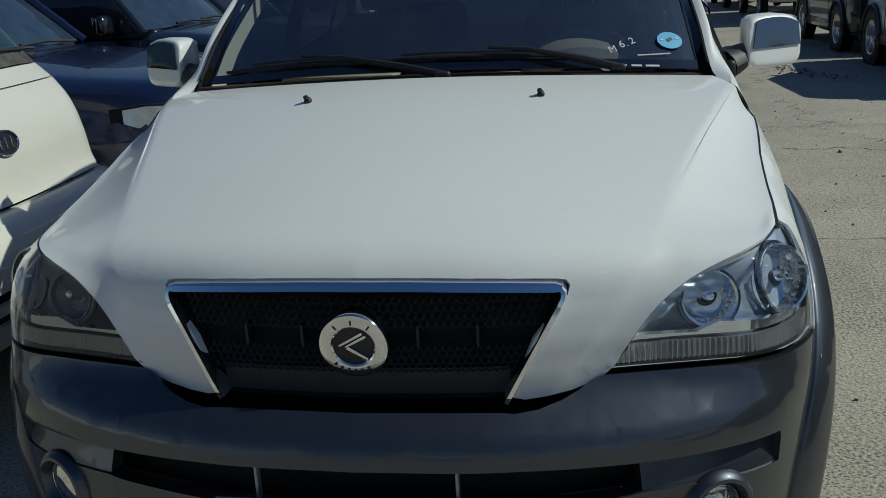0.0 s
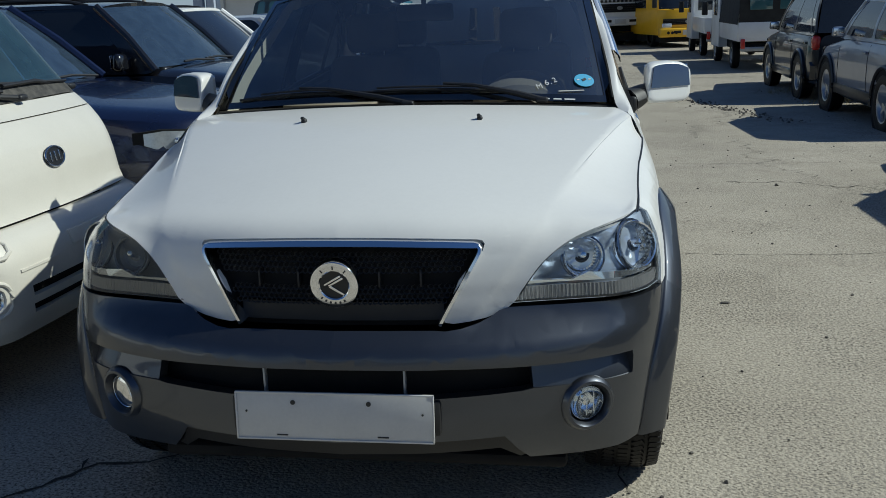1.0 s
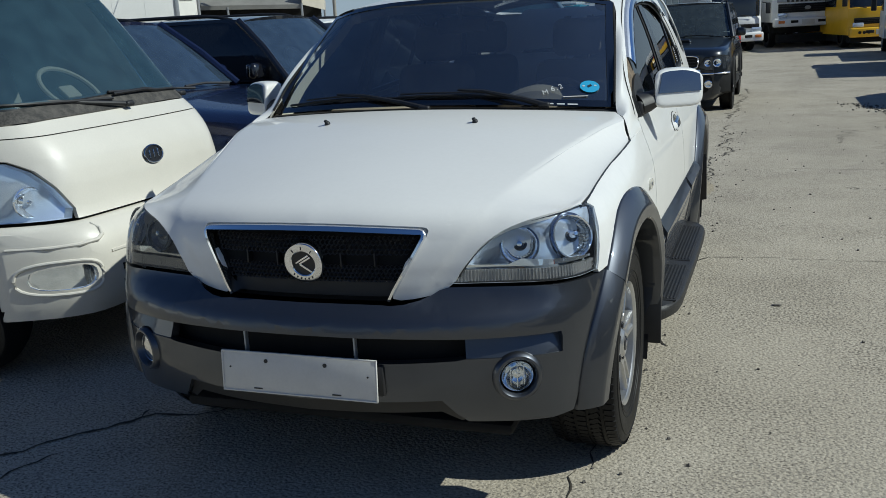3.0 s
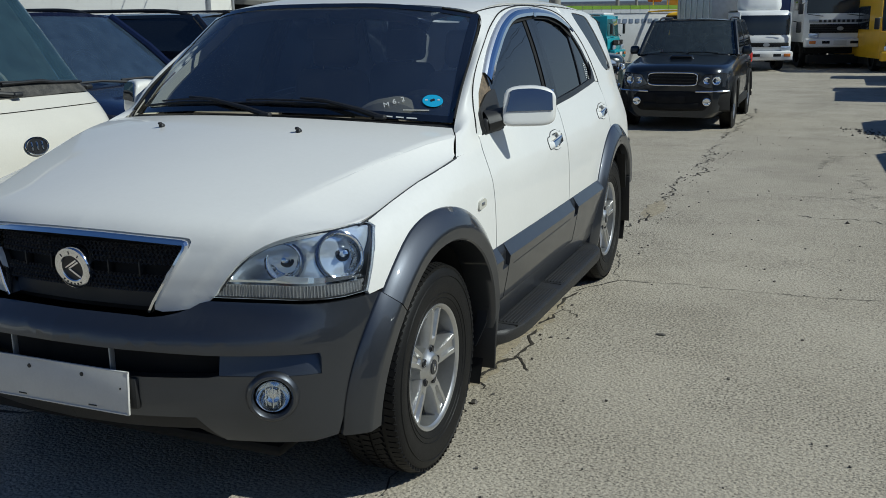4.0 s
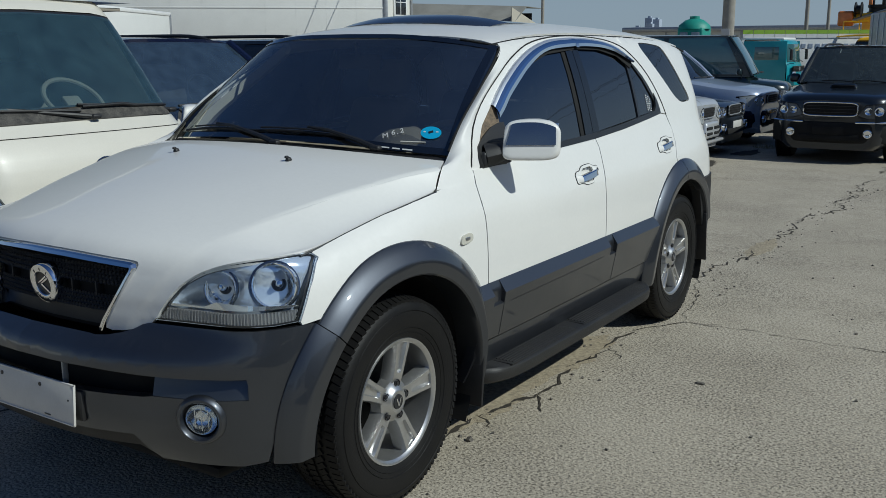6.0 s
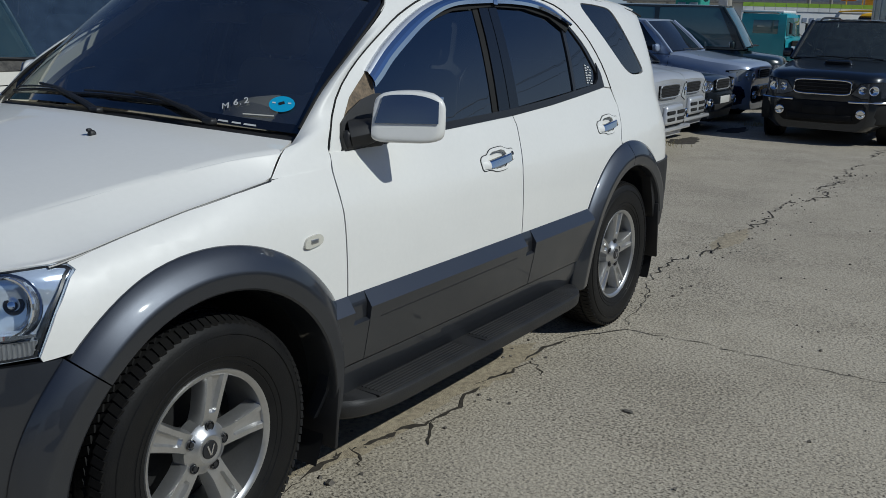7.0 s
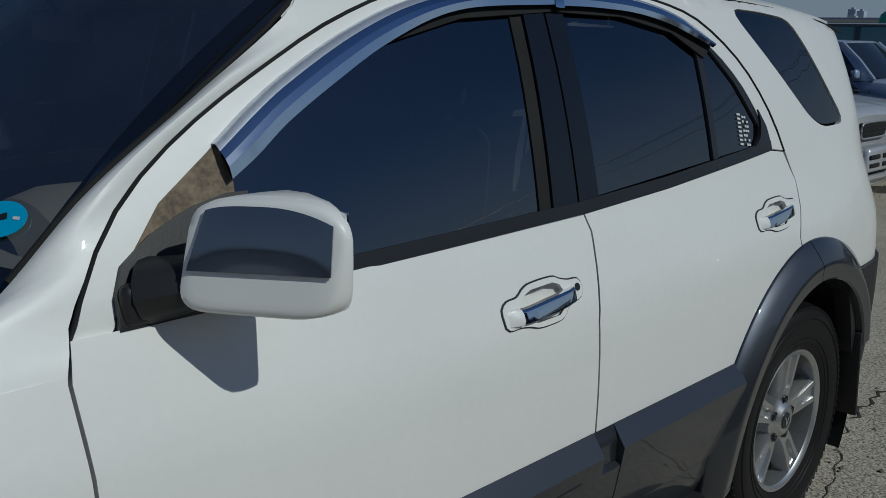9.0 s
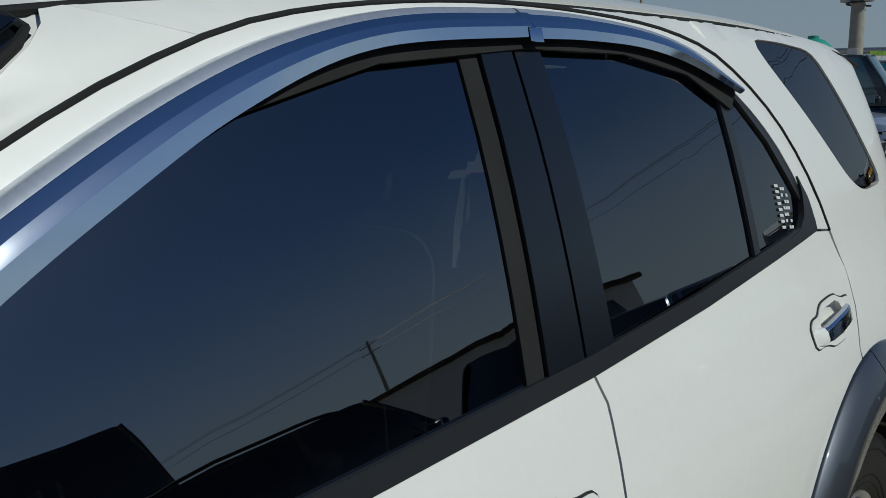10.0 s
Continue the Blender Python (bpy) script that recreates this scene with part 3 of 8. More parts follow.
# cabin flank: door frames, rails and pillars
GAP = [(0.535, 1.10), (0.583, 1.19), (0.663, 1.281), (0.797, 1.376), (0.982, 1.473), (1.108, 1.528), (1.25, 1.572), (1.45, 1.60), (1.70, 1.612), (1.95, 1.605), (2.15, 1.585), (2.32, 1.54), (2.48, 1.435), (2.59, 1.30), (2.637, 1.19)]
gap_line = [tuple(p) for p in spline(GAP, 40)]
HOLE = [(0.605, 1.115), (0.66, 1.20), (0.83, 1.348), (1.0, 1.437), (1.2, 1.520), (1.4, 1.562), (1.65, 1.578), (1.95, 1.572), (2.15, 1.545), (2.30, 1.495), (2.44, 1.39), (2.53, 1.27), (2.548, 1.22)]
hole_line = [tuple(p) for p in spline(HOLE, 40)]
both("door_frame", WHITE, suv, lambda s: panel(gap_line + [(2.56, 1.20)] + hole_line[::-1] + [(0.595, 1.10)], cabin, 0.05, gap=0.003, rim=0.012, flip=s))
# Black strip along the door gap, drawn for the shade inside it.
for sg in (-1, 1):
    part("door_gap_strip", tube([(sg * cabin(y, z, 0.0005)[0], cabin(y, z)[1], z) for y, z in gap_line], 0.0034, 6), VOID, suv)
DITCH = [(y, ROOF(y) - 0.074 * (ROOF(y) - 1.12) / 0.572) for y in np.linspace(1.05, 3.42, 22)]
QGLASS = [(2.525, 1.578), (2.70, 1.573), (2.885, 1.558), (2.95, 1.50), (3.05, 1.36), (3.145, 1.245), (2.95, 1.243), (2.86, 1.28), (2.70, 1.42)]
def rounded(poly, r, n=4):
    """The outline with its corners cut round."""
    out = []
    for i, p in enumerate(poly):
        p, a, b2 = (np.array(q, float) for q in (p, poly[i - 1], poly[(i + 1) % len(poly)]))
        da, db = np.linalg.norm(a - p), np.linalg.norm(b2 - p)
        u, v = p + (a - p) / da * min(r, da * 0.45), p + (b2 - p) / db * min(r, db * 0.45)
        out += [tuple(u * (1 - k) ** 2 + p * 2 * k * (1 - k) + v * k * k) for k in np.linspace(0, 1, n)]
    return out


QGLASS = rounded(QGLASS, 0.05)
rail = DITCH + [(U9 - 0.6, 1.54), (U9 - 0.6, 1.19), (U9 - 0.6, 0.79), (3.25, 0.785)] + arc(*ARCH_R, 0.56, 49, 98, 14) + [(2.618, 0.952), (2.663, 1.03), (2.676, 1.11), (2.65, 1.18)] + [(y, z) for y, z in gap_line[::-1] if y > 1.15 and z > 1.2]
both("rear_quarter", WHITE, suv, lambda s: panel(rail, flank, 0.045, gap=0.0003, flip=s, holes=[inset(QGLASS, -0.004)]))
both("quarter_window", TINT, suv, lambda s: panel(QGLASS, lambda y, z: cabin(y, z, -0.004), 0.08, rim=0, flip=s), "dark tinted fixed glass")
both("quarter_window_seal", TRIM, suv, lambda s: panel(inset(QGLASS, -0.006), lambda y, z: cabin(y, z, -0.006), 0.08, rim=0.01, flip=s, holes=[inset(QGLASS, 0.02)]))
part("roof_panel", panel([(x, 0.845 + 0.165 * (abs(x) / 0.64) ** 2.2) for x in np.linspace(-0.64, 0.64, 21)] + [(0.638, 1.1), (0.625, 1.4), (0.62, 2.4), (0.60, 3.0), (0.57, 3.42), (-0.57, 3.42), (-0.60, 3.0), (-0.62, 2.4), (-0.625, 1.4), (-0.638, 1.1)], roof, 0.06), WHITE, suv)
both("roof_ditch_strip", VOID, suv, lambda s: mirrored(tube([Vector(roof(0.639 - 0.02 * max(0, y - 2.2), y)) - Vector((0, 0, 0.004)) for y in np.linspace(1.0, 3.42, 26)], 0.005)) if s else tube([Vector(roof(0.639 - 0.02 * max(0, y - 2.2), y)) - Vector((0, 0, 0.004)) for y in np.linspace(1.0, 3.42, 26)], 0.005))

# windscreen pillars
_end = cabin(1.05, DITCH[0][1])
SCREEN_EDGE = spline([(_gapx(0.275), 0.275, _gapz(0.275)), (0.812, 0.362, hood_z(0.81, 0.36)), (0.768, 0.457, hood_z(0.765, 0.455) + 0.002), (0.741, 0.612, 1.279), (0.713, 0.795, 1.397), (0.682, 0.963, 1.503), (0.668, 1.030, 1.553), _end], 30)
_gl = spline([(0.519, 1.068), (0.541, 1.13), (0.583, 1.19), (0.663, 1.281), (0.797, 1.376), (0.982, 1.473), min(q for q in gap_line if q[0] > 1.15 and q[1] > 1.2)], 30)


def pillar(s):
    rows = []
    for k in np.linspace(0, 1, 7):
        row = []
        for a, (gy, gz) in zip(SCREEN_EDGE, _gl):
            b2 = np.array(body(gy, gz) if gz < 1.12 else cabin(gy, gz))
            p = a * (1 - k) + b2 * k
            rise = min(1.0, max(0.0, (a[2] - 1.075) / 0.14)) * min(1.0, max(0.0, (1.53 - a[2]) / 0.12))
            swell = 0.020 * math.sin(math.pi * k) * rise
            p = p + np.array([swell * 0.8, -swell * 0.7, swell * 0.3])
            s2 = min(1.0, max(0.0, (a[2] - 1.42) / 0.13))
            if s2:
                p = p * (1 - s2) + np.array(cabin(p[1], min(p[2], DITCH[0][1] + 0.001))) * s2
            row.append(tuple(p))
        rows.append(row)
    bm = loft(rows)
    return mirrored(bm) if s else bm


both("windscreen_pillar", WHITE, suv, pillar)
_base = spline([(0.0, 0.365, 1.195), (0.35, 0.39, 1.188), (0.62, 0.45, 1.170), (0.760, 0.512, 1.158)], 14)
_topc = spline([(0.0, 0.852, 1.618), (0.3, 0.868, 1.613), (0.52, 0.925, 1.592), (0.664, 1.018, 1.564)], 14)


def screen(k, j, half=None):
    """A point of the windscreen: k from its foot to its top, j from the middle outwards."""
    i = j * 13
    f = lambda c: np.array([np.interp(i, range(14), c[:, q]) for q in range(3)])
    p = f(_base) * (1 - k) + f(_topc) * k
    bow = 0.022 * math.sin(math.pi * k)
    return p + np.array([0, -bow * 0.7, bow * 0.6])


def corner_patch(s):
    """Closes the roof corner between the pillar's head and the windscreen."""
    a = [SCREEN_EDGE[k] for k in range(-4, 0)]
    b2 = [np.array(roof(0.625, y)) - np.array([0, 0, 0.003]) for y in np.linspace(1.03, 1.10, 4)]
    bm = loft([[tuple(q - np.array([0, 0, 0.0015])) for q in a], [tuple(q) for q in b2]])
    return mirrored(bm) if s else bm


both("roof_corner", WHITE, suv, corner_patch)
_seal = [Vector(p) + Vector((-0.004, -0.002, 0.001)) for p in SCREEN_EDGE if 0.47 < p[1] < 0.99]
_seal += [Vector((0.669, 1.012, 1.545)), Vector((0.664, 1.022, 1.558)), Vector((0.650, 1.014, 1.567))]
_seal += [Vector(_topc[k]) + Vector((0, -0.002, 0.003)) for k in (-2, -3, -4)]
both("windscreen_seal", VOID, suv, lambda s: mirrored(tube(_seal, 0.005, 6)) if s else tube(_seal, 0.005, 6))


def sheet(f, ks, js):
    return loft([[tuple(f(k, abs(j)) * np.array([1 if j >= 0 else -1, 1, 1])) for j in js] for k in ks])


part("windscreen", sheet(screen, np.linspace(0, 1, 12), np.linspace(-1, 1, 27)), WSGLASS, suv, "tinted windscreen glass").visible_shadow = False


def frit(k0, k1, j0, j1, n=14):
    lift = np.array([0, -0.002, 0.002])
    return sheet(lambda k, j: screen(k, j) + lift, np.linspace(k0, k1, 4 if k1 - k0 < 0.3 else n), np.linspace(j0, j1, 4 if abs(j1 - j0) < 0.3 else 27))


FRIT = mat("black_glass_border", (0.006, 0.007, 0.009), 0.05, coat=1.0, vary=0.05, spec=1.0)
part("windscreen_border", frit(0.955, 1.0, -1, 1), FRIT, suv)
part("windscreen_border", frit(0.0, 0.05, -1, 1), FRIT, suv)
part("windscreen_border", frit(0.0, 1.0, 0.955, 1.02), FRIT, suv)
part("windscreen_border", frit(0.0, 1.0, -0.955, -1.02), FRIT, suv)
_ey = SCREEN_EDGE[:, 1]
for s in (False, True):
    rows = [[screen(k, 0.965) + np.array([0, -0.002, 0.002]), np.array([np.interp(screen(k, 1)[1] + 0.01, _ey, SCREEN_EDGE[:, q]) for q in range(3)]) + np.array([-0.003, 0, 0])] for k in np.linspace(0.08, 1.0, 16)]
    bm = loft([[tuple(p) for p in r] for r in rows])
    part("windscreen_border", mirrored(bm) if s else bm, FRIT, suv)
cowl = loft([[(x, 0.27 + 0.17 * (abs(x) / 0.77) ** 2.2 + q * (0.12 - 0.05 * abs(x)), 1.168 - 0.030 * (abs(x) / 0.75) ** 2 + r2) for x in np.linspace(-0.77, 0.77, 21)] for q, r2 in ((0, -0.03), (0.3, -0.015), (0.8, 0.012), (1.15, 0.016))])
part("cowl_panel", cowl, BLACK, suv)

# side glass and its black surrounds
def glass_side(poly, s, off=-0.008):
    return panel(poly, lambda y, z: cabin(y, z, off), 0.06, gap=0, rim=0, flip=s)


WIN_F = [(0.80, 1.112), (1.0, 1.125), (1.505, 1.155), (1.555, 1.578), (1.4, 1.57), (1.2, 1.53), (1.0, 1.45), (0.832, 1.355)]
WIN_R = [(1.70, 1.165), (2.228, 1.20), (2.262, 1.515), (2.15, 1.555), (1.95, 1.58), (1.7, 1.585)]
WIN_Q = [(2.25, 1.203), (2.53, 1.22), (2.535, 1.27), (2.44, 1.395), (2.33, 1.48), (2.282, 1.50)]
for poly, name, label in ((WIN_F, "front_side_window", ""), (WIN_R, "rear_side_window", ""), (WIN_Q, "small_side_window", "")):
    both(name, TINT, suv, lambda s: glass_side(poly, s), "dark tinted side glass")
strip = [(0.60, 1.10), (1.0, 1.12), (1.64, 1.137), (2.0, 1.157), (2.3, 1.18), (2.56, 1.20)]
both("belt_strip", TRIM, suv, lambda s: panel(strip + [(y, z + 0.026) for y, z in strip[::-1]], lambda y, z: cabin(y, z, 0.003), 0.06, gap=0, rim=0.012, flip=s))
both("door_pillar_cover", PILLAR, suv, lambda s: panel([(1.636, 1.160), (1.711, 1.164), (1.732, 1.575), (1.668, 1.575)], lambda y, z: cabin(y, z, -0.001), 0.06, rim=0.01, flip=s))
both("door_pillar_cover", PILLAR, suv, lambda s: panel([(1.545, 1.156), (1.631, 1.160), (1.663, 1.575), (1.593, 1.575)], lambda y, z: cabin(y, z, 0.001), 0.06, rim=0.012, flip=s))
both("window_run", VOID, suv, lambda s: panel([(1.508, 1.150), (1.545, 1.154), (1.592, 1.575), (1.556, 1.575)], lambda y, z: cabin(y, z, -0.005), 0.06, gap=0, rim=0.006, flip=s))
both("window_divider", TRIM, suv, lambda s: panel([(2.226, 1.20), (2.252, 1.202), (2.285, 1.50), (2.258, 1.505)], lambda y, z: cabin(y, z, -0.002), 0.06, gap=0, rim=0.012, flip=s))
both("window_channel", TRIM, suv, lambda s: panel([(2.548, 1.205), (2.552, 1.25), (2.45, 1.41), (2.32, 1.52), (2.30, 1.495), (2.42, 1.385), (2.515, 1.26), (2.51, 1.205)], lambda y, z: cabin(y, z, -0.002), 0.06, gap=0, rim=0.012, flip=s))
both("window_corner_trim", TRIM, suv, lambda s: panel(rounded([(2.40, 1.206), (2.462, 1.216), (2.502, 1.240), (2.520, 1.285), (2.512, 1.318), (2.548, 1.265), (2.556, 1.225), (2.548, 1.203)], 0.012), lambda y, z: cabin(y, z, 0.004), 0.05, gap=0, rim=0.012, flip=s))
both("mirror_sail", SAIL, suv, lambda s: panel([(0.603, 1.115), (0.612, 1.165), (0.70, 1.262), (0.822, 1.345), (0.832, 1.345), (0.80, 1.118)], lambda y, z: cabin(y, z, 0.002), 0.05, gap=0, rim=0.01, flip=s), "sun-bleached peeling black sail panel")
both("mirror_base", BLACK, suv, lambda s: panel([(0.600, 1.108), (0.604, 1.155), (0.622, 1.192), (0.67, 1.225), (0.74, 1.255), (0.80, 1.268), (0.836, 1.268), (0.815, 1.112)], lambda y, z: cabin(y, z, 0.014), 0.04, gap=0, rim=0.016, flip=s), "matt black mirror base")

# cladding on the doors, flares, sills
def clad_map(y, z):
    o = 0.034 - 0.13 * (0.635 - z) if z < 0.635 else 0.034 * (0.685 - z) / 0.05
    return body(y, z, o)


def clad(y0, y1, s, low=0.455):
    return panel([(y0, low), (y0, 0.635), (y0, 0.684), (y1, 0.684), (y1, 0.635), (y1, low)], clad_map, (0.08, 0.0183), gap=0.002, rim=0.03, flip=s)


both("door_cladding", GREY, suv, lambda s: clad(0.60, 1.605, s), "dark grey cladding")
both("door_cladding", GREY, suv, lambda s: clad(1.675, 2.245, s), "dark grey cladding")
both("door_cladding", GREY, suv, lambda s: clad(0.435, 0.525, s), "dark grey cladding")
both("cladding_groove", TRIM, suv, lambda s: panel([(0.66, 0.588), (1.53, 0.598), (1.53, 0.601), (0.66, 0.591)], lambda y, z: body(y, z, 0.0352 - 0.13 * (0.635 - z)), 0.1, gap=0, rim=0.004, flip=s))
def notch_off(z):
    """The cladding is stepped back at the door gaps, more so along its top edge."""
    return 0.0325 - 0.13 * (0.635 - z) if z < 0.60 else 0.0145 if z < 0.650 else 0.0145 * (0.686 - z) / 0.036


both("cladding_notch", GREY, suv, lambda s: panel([(0.521, 0.457), (0.521, 0.682), (0.606, 0.682), (0.606, 0.457)], lambda y, z: body(y, z, notch_off(z)), (0.05, 0.0075), gap=0, rim=0.02, flip=s))
both("cladding_notch", GREY, suv, lambda s: panel([(1.601, 0.457), (1.601, 0.682), (1.680, 0.682), (1.680, 0.457)], lambda y, z: body(y, z, notch_off(z)), (0.05, 0.0075), gap=0, rim=0.02, flip=s))
both("sill", GREY, suv, lambda s: panel([(0.42, 0.30), (0.44, 0.452), (2.27, 0.452), (2.29, 0.30)], lambda y, z: body(y, z, 0.004 - 0.25 * max(0, 0.40 - z)), 0.05, gap=0.002, rim=0.04, flip=s), "dark grey sill")


def flare(c, a0, a1, s, r0=0.452, front=False):
    """A wheel-arch flare: a rounded band that stands proud of the body and turns into the arch."""
    rows = []
    for a in np.linspace(a0, a1, 40):
        ca, sa = math.cos(radians(a)), math.sin(radians(a))
        ro = 0.563 if front else 0.575
        if front and a > 137:
            ro += 0.012
        if a < 35:
            ro -= 0.06 * min(1, (35 - a) / 30)
        row = []
        for k, o in ((1.0, -0.012), (1.0, 0.003), (0.975, 0.008), (0.75, 0.024), (0.50, 0.040), (0.42, 0.043), (0.36, 0.042), (0.05, 0.036), (0.0, 0.030), (-0.02, 0.0), (-0.02, -0.08)):
            r = r0 + (ro - r0) * k
            row.append(body(c[0] + r * ca, c[1] + r * sa, o))
        rows.append(row)
    bm = loft(rows)
    return mirrored(bm) if s else bm


both("front_flare", GREY, suv, lambda s: flare(ARCH_F, -12, 137, s, 0.450, True), "dark grey wheel-arch flare")
both("front_flare_end", GREY, suv, lambda s: flare(ARCH_F, 137.4, 183, s, 0.450, True), "dark grey wheel-arch flare")
both("rear_flare", GREY, suv, lambda s: flare(ARCH_R, 94.4, 186, s, 0.455), "dark grey wheel-arch flare")
both("rear_flare_end", GREY, suv, lambda s: flare(ARCH_R, 20, 94, s, 0.455), "dark grey wheel-arch flare")


def well(c, s):
    """The dark inside of a wheel arch."""
    rows = [[(x, c[0] + r * math.cos(q), c[1] + r * math.sin(q)) for q in np.linspace(-0.48, math.pi + 0.06, 30)] for x, r in ((0.89, 0.452), (0.50, 0.452), (0.50, 0.05))]
    bm = loft(rows)
    return mirrored(bm) if s else bm


both("wheel_arch_liner", VOID, suv, lambda s: well(ARCH_F, s))
both("wheel_arch_liner", VOID, suv, lambda s: well(ARCH_R, s))
part("underbody", rbox((1.5, 1.7, 0.25), (0, 1.35, 0.36), 0.02), VOID, suv)
part("underbody", rbox((0.98, 3.9, 0.2), (0, 1.45, 0.48), 0.02), VOID, suv)
# Unseen tray added under the nose to stop sun leaking onto the ground.
part("sun_block_tray", rbox((1.2, 0.55, 0.04), (0, -0.31, 0.26), 0.015), VOID, suv)
part("engine_bay_cover", rbox((1.3, 0.95, 0.25), (0, -0.12, 0.80), 0.05, taper=(0.9, 0.9)), VOID, suv)
both("inner_shell", VOID, suv, lambda s: panel([(-0.42, 0.56), (-0.40, 0.93), (0.2, 1.03), (0.55, 1.07), (2.6, 1.14), (3.4, 1.14), (3.4, 0.6), (3.2, 0.56), (3.15, 0.9), (2.5, 0.95), (2.25, 0.8), (2.2, 0.42), (0.5, 0.42), (0.46, 0.8), (0.2, 0.93), (-0.2, 0.93)], lambda y, z: body(y, z, -0.03), 0.12, gap=0, rim=0, flip=s))
both("inner_rail", VOID, suv, lambda s: panel([(0.62, 1.11), (1.05, 1.50)] + [(y, z - 0.03) for y, z in DITCH] + [(3.4, 1.20), (3.1, 1.20), (2.85, 1.57), (2.5, 1.585)] + [(y, z) for y, z in hole_line[::-1] if 0.7 < y < 2.4] , lambda y, z: cabin(y, z, -0.03), 0.12, gap=0, rim=0, flip=s))


# wheels
def wheel(m, name="wheel", flip=False):
    w = part(name, lathe([(0.080, 0.04), (0.074, 0.078), (0.054, 0.086), (0.046, 0.096), (0.038, 0.099), (0.032, 0.097), (0.0, 0.097)], 32), ALLOY, suv, "road wheel with silver five-spoke alloy rim", m)
    # tyre
    prof = [(0.220, -0.10), (0.240, -0.112), (0.30, -0.122), (0.335, -0.118), (0.352, -0.108), (0.360, -0.095), (0.363, -0.06), (0.363, 0.06), (0.360, 0.095), (0.352, 0.108), (0.335, 0.118), (0.30, 0.122), (0.240, 0.112), (0.220, 0.10)]
    tyre = part("tyre", lathe(prof, 64), RUBBER, w, "black road tyre")
    # tread blocks: rows of slanted bars
    bm = bmesh.new()
    for i in range(88):
        q = 2 * math.pi * i / 88
        for x, wd, sl, ph in ((-0.094, 0.036, 0.25, 0), (-0.045, 0.034, -0.5, 0.5), (0.0, 0.03, 0.0, 0.2), (0.045, 0.034, 0.5, 0.5), (0.094, 0.036, -0.25, 0)):
            edge = abs(x) > 0.09
            t = Matrix.Rotation(q + ph * 2 * math.pi / 88, 4, "X") @ Matrix.Translation((x, 0, 0.3580 if edge else 0.3625)) @ Matrix.Rotation((0.26 if x > 0 else -0.26) if edge else 0, 4, "Y") @ Matrix.Rotation(sl, 4, "Z")
            vs = bmesh.ops.create_cube(bm, size=1)["verts"]
            for v in vs:
                v.co = t @ Vector((v.co.x * wd, v.co.y * 0.0205, v.co.z * (0.009 if edge else 0.012)))
    tagged(part("tread", bm, RUBBER, w), kind="stuff")
    rings = [part("sidewall_ring", lathe([(r - 0.002, x - 0.001), (r, x + 0.002), (r + 0.002, x - 0.001)], 64), RUBBER, w) for r, x in ((0.322, 0.1205), (0.262, 0.116), (0.245, 0.1125))]
    # rim
    rim = part("rim", lathe([(0.192, -0.09), (0.197, -0.02), (0.204, 0.06), (0.206, 0.096), (0.214, 0.104), (0.222, 0.106), (0.225, 0.100), (0.221, 0.090)], 64), ALLOY, w, "silver five-spoke alloy rim")
    # Black brake disc, widened to block sun and darken the gaps between spokes.
    part("dark_wheel_backing", lathe([(0.04, -0.045), (0.198, -0.045), (0.198, -0.03), (0.15, -0.03), (0.15, -0.015), (0.04, -0.015)], 32), VOID, w)
    for k in range(5):
        q = 2 * math.pi * k / 5 - 0.20
        bm = bmesh.new()
        rows = []
        for r, wd, h, dip, gr in ((0.040, 0.034, 0.074, 0.0, 0.10), (0.075, 0.031, 0.084, 0.0, 0.12), (0.098, 0.031, 0.088, 0.002, 0.16), (0.106, 0.032, 0.089, 0.011, 0.26), (0.15, 0.036, 0.092, 0.014, 0.32), (0.183, 0.041, 0.094, 0.014, 0.34), (0.196, 0.043, 0.095, 0.010, 0.34), (0.209, 0.046, 0.094, 0.006, 0.34)):
            rows.append([(h - 0.05, -wd * 1.05, r), (h - 0.014, -wd, r), (h, -wd * 0.84, r), (h, -wd * (gr + 0.14), r), (h - dip, -wd * gr, r), (h - dip, wd * gr, r), (h, wd * (gr + 0.14), r), (h, wd * 0.84, r), (h - 0.014, wd, r), (h - 0.05, wd * 1.05, r)])
        loft(rows, bm)
        bmesh.ops.transform(bm, matrix=Matrix.Rotation(q, 4, "X"), verts=bm.verts)
        part("spoke", bm, ALLOY, w, sharp=22)
        n = Matrix.Rotation(q, 4, "X")
        nut = lathe([(0.0145, 0.075), (0.0145, 0.0885), (0.0125, 0.0885), (0.0105, 0.080), (0.0085, 0.0805), (0.0075, 0.0895), (0.0, 0.0905)], 12)
        bmesh.ops.transform(nut, matrix=n @ Matrix.Translation((0, 0, 0.062)), verts=nut.verts)
        part("wheel_nut", nut, TRIM, w)
    cap = part("centre_cap", lathe([(0.027, 0.096), (0.025, 0.1005), (0.0, 0.1005)], 24), TRIM, w, "dark centre cap")
    bm = bmesh.new()
    for sg in (-1, 1):
        rbox((0.002, 0.005, 0.032), (0.102, sg * 0.006, 0), 0.001, turn=Matrix.Rotation(sg * -0.35, 4, "X"), bm=bm)
    part("cap_mark", bm, CHROME, w)
    return w


first = wheel(pose(0.768, 0, 0.367))
for x, y, z, turn in ((0.768, 2.71, 0.367, 0), (-0.768, 0, 0.367, 180), (-0.768, 2.71, 0.367, 180)):
    w2 = copy_thing(first, pose(x, y, z, 5, 0, turn))


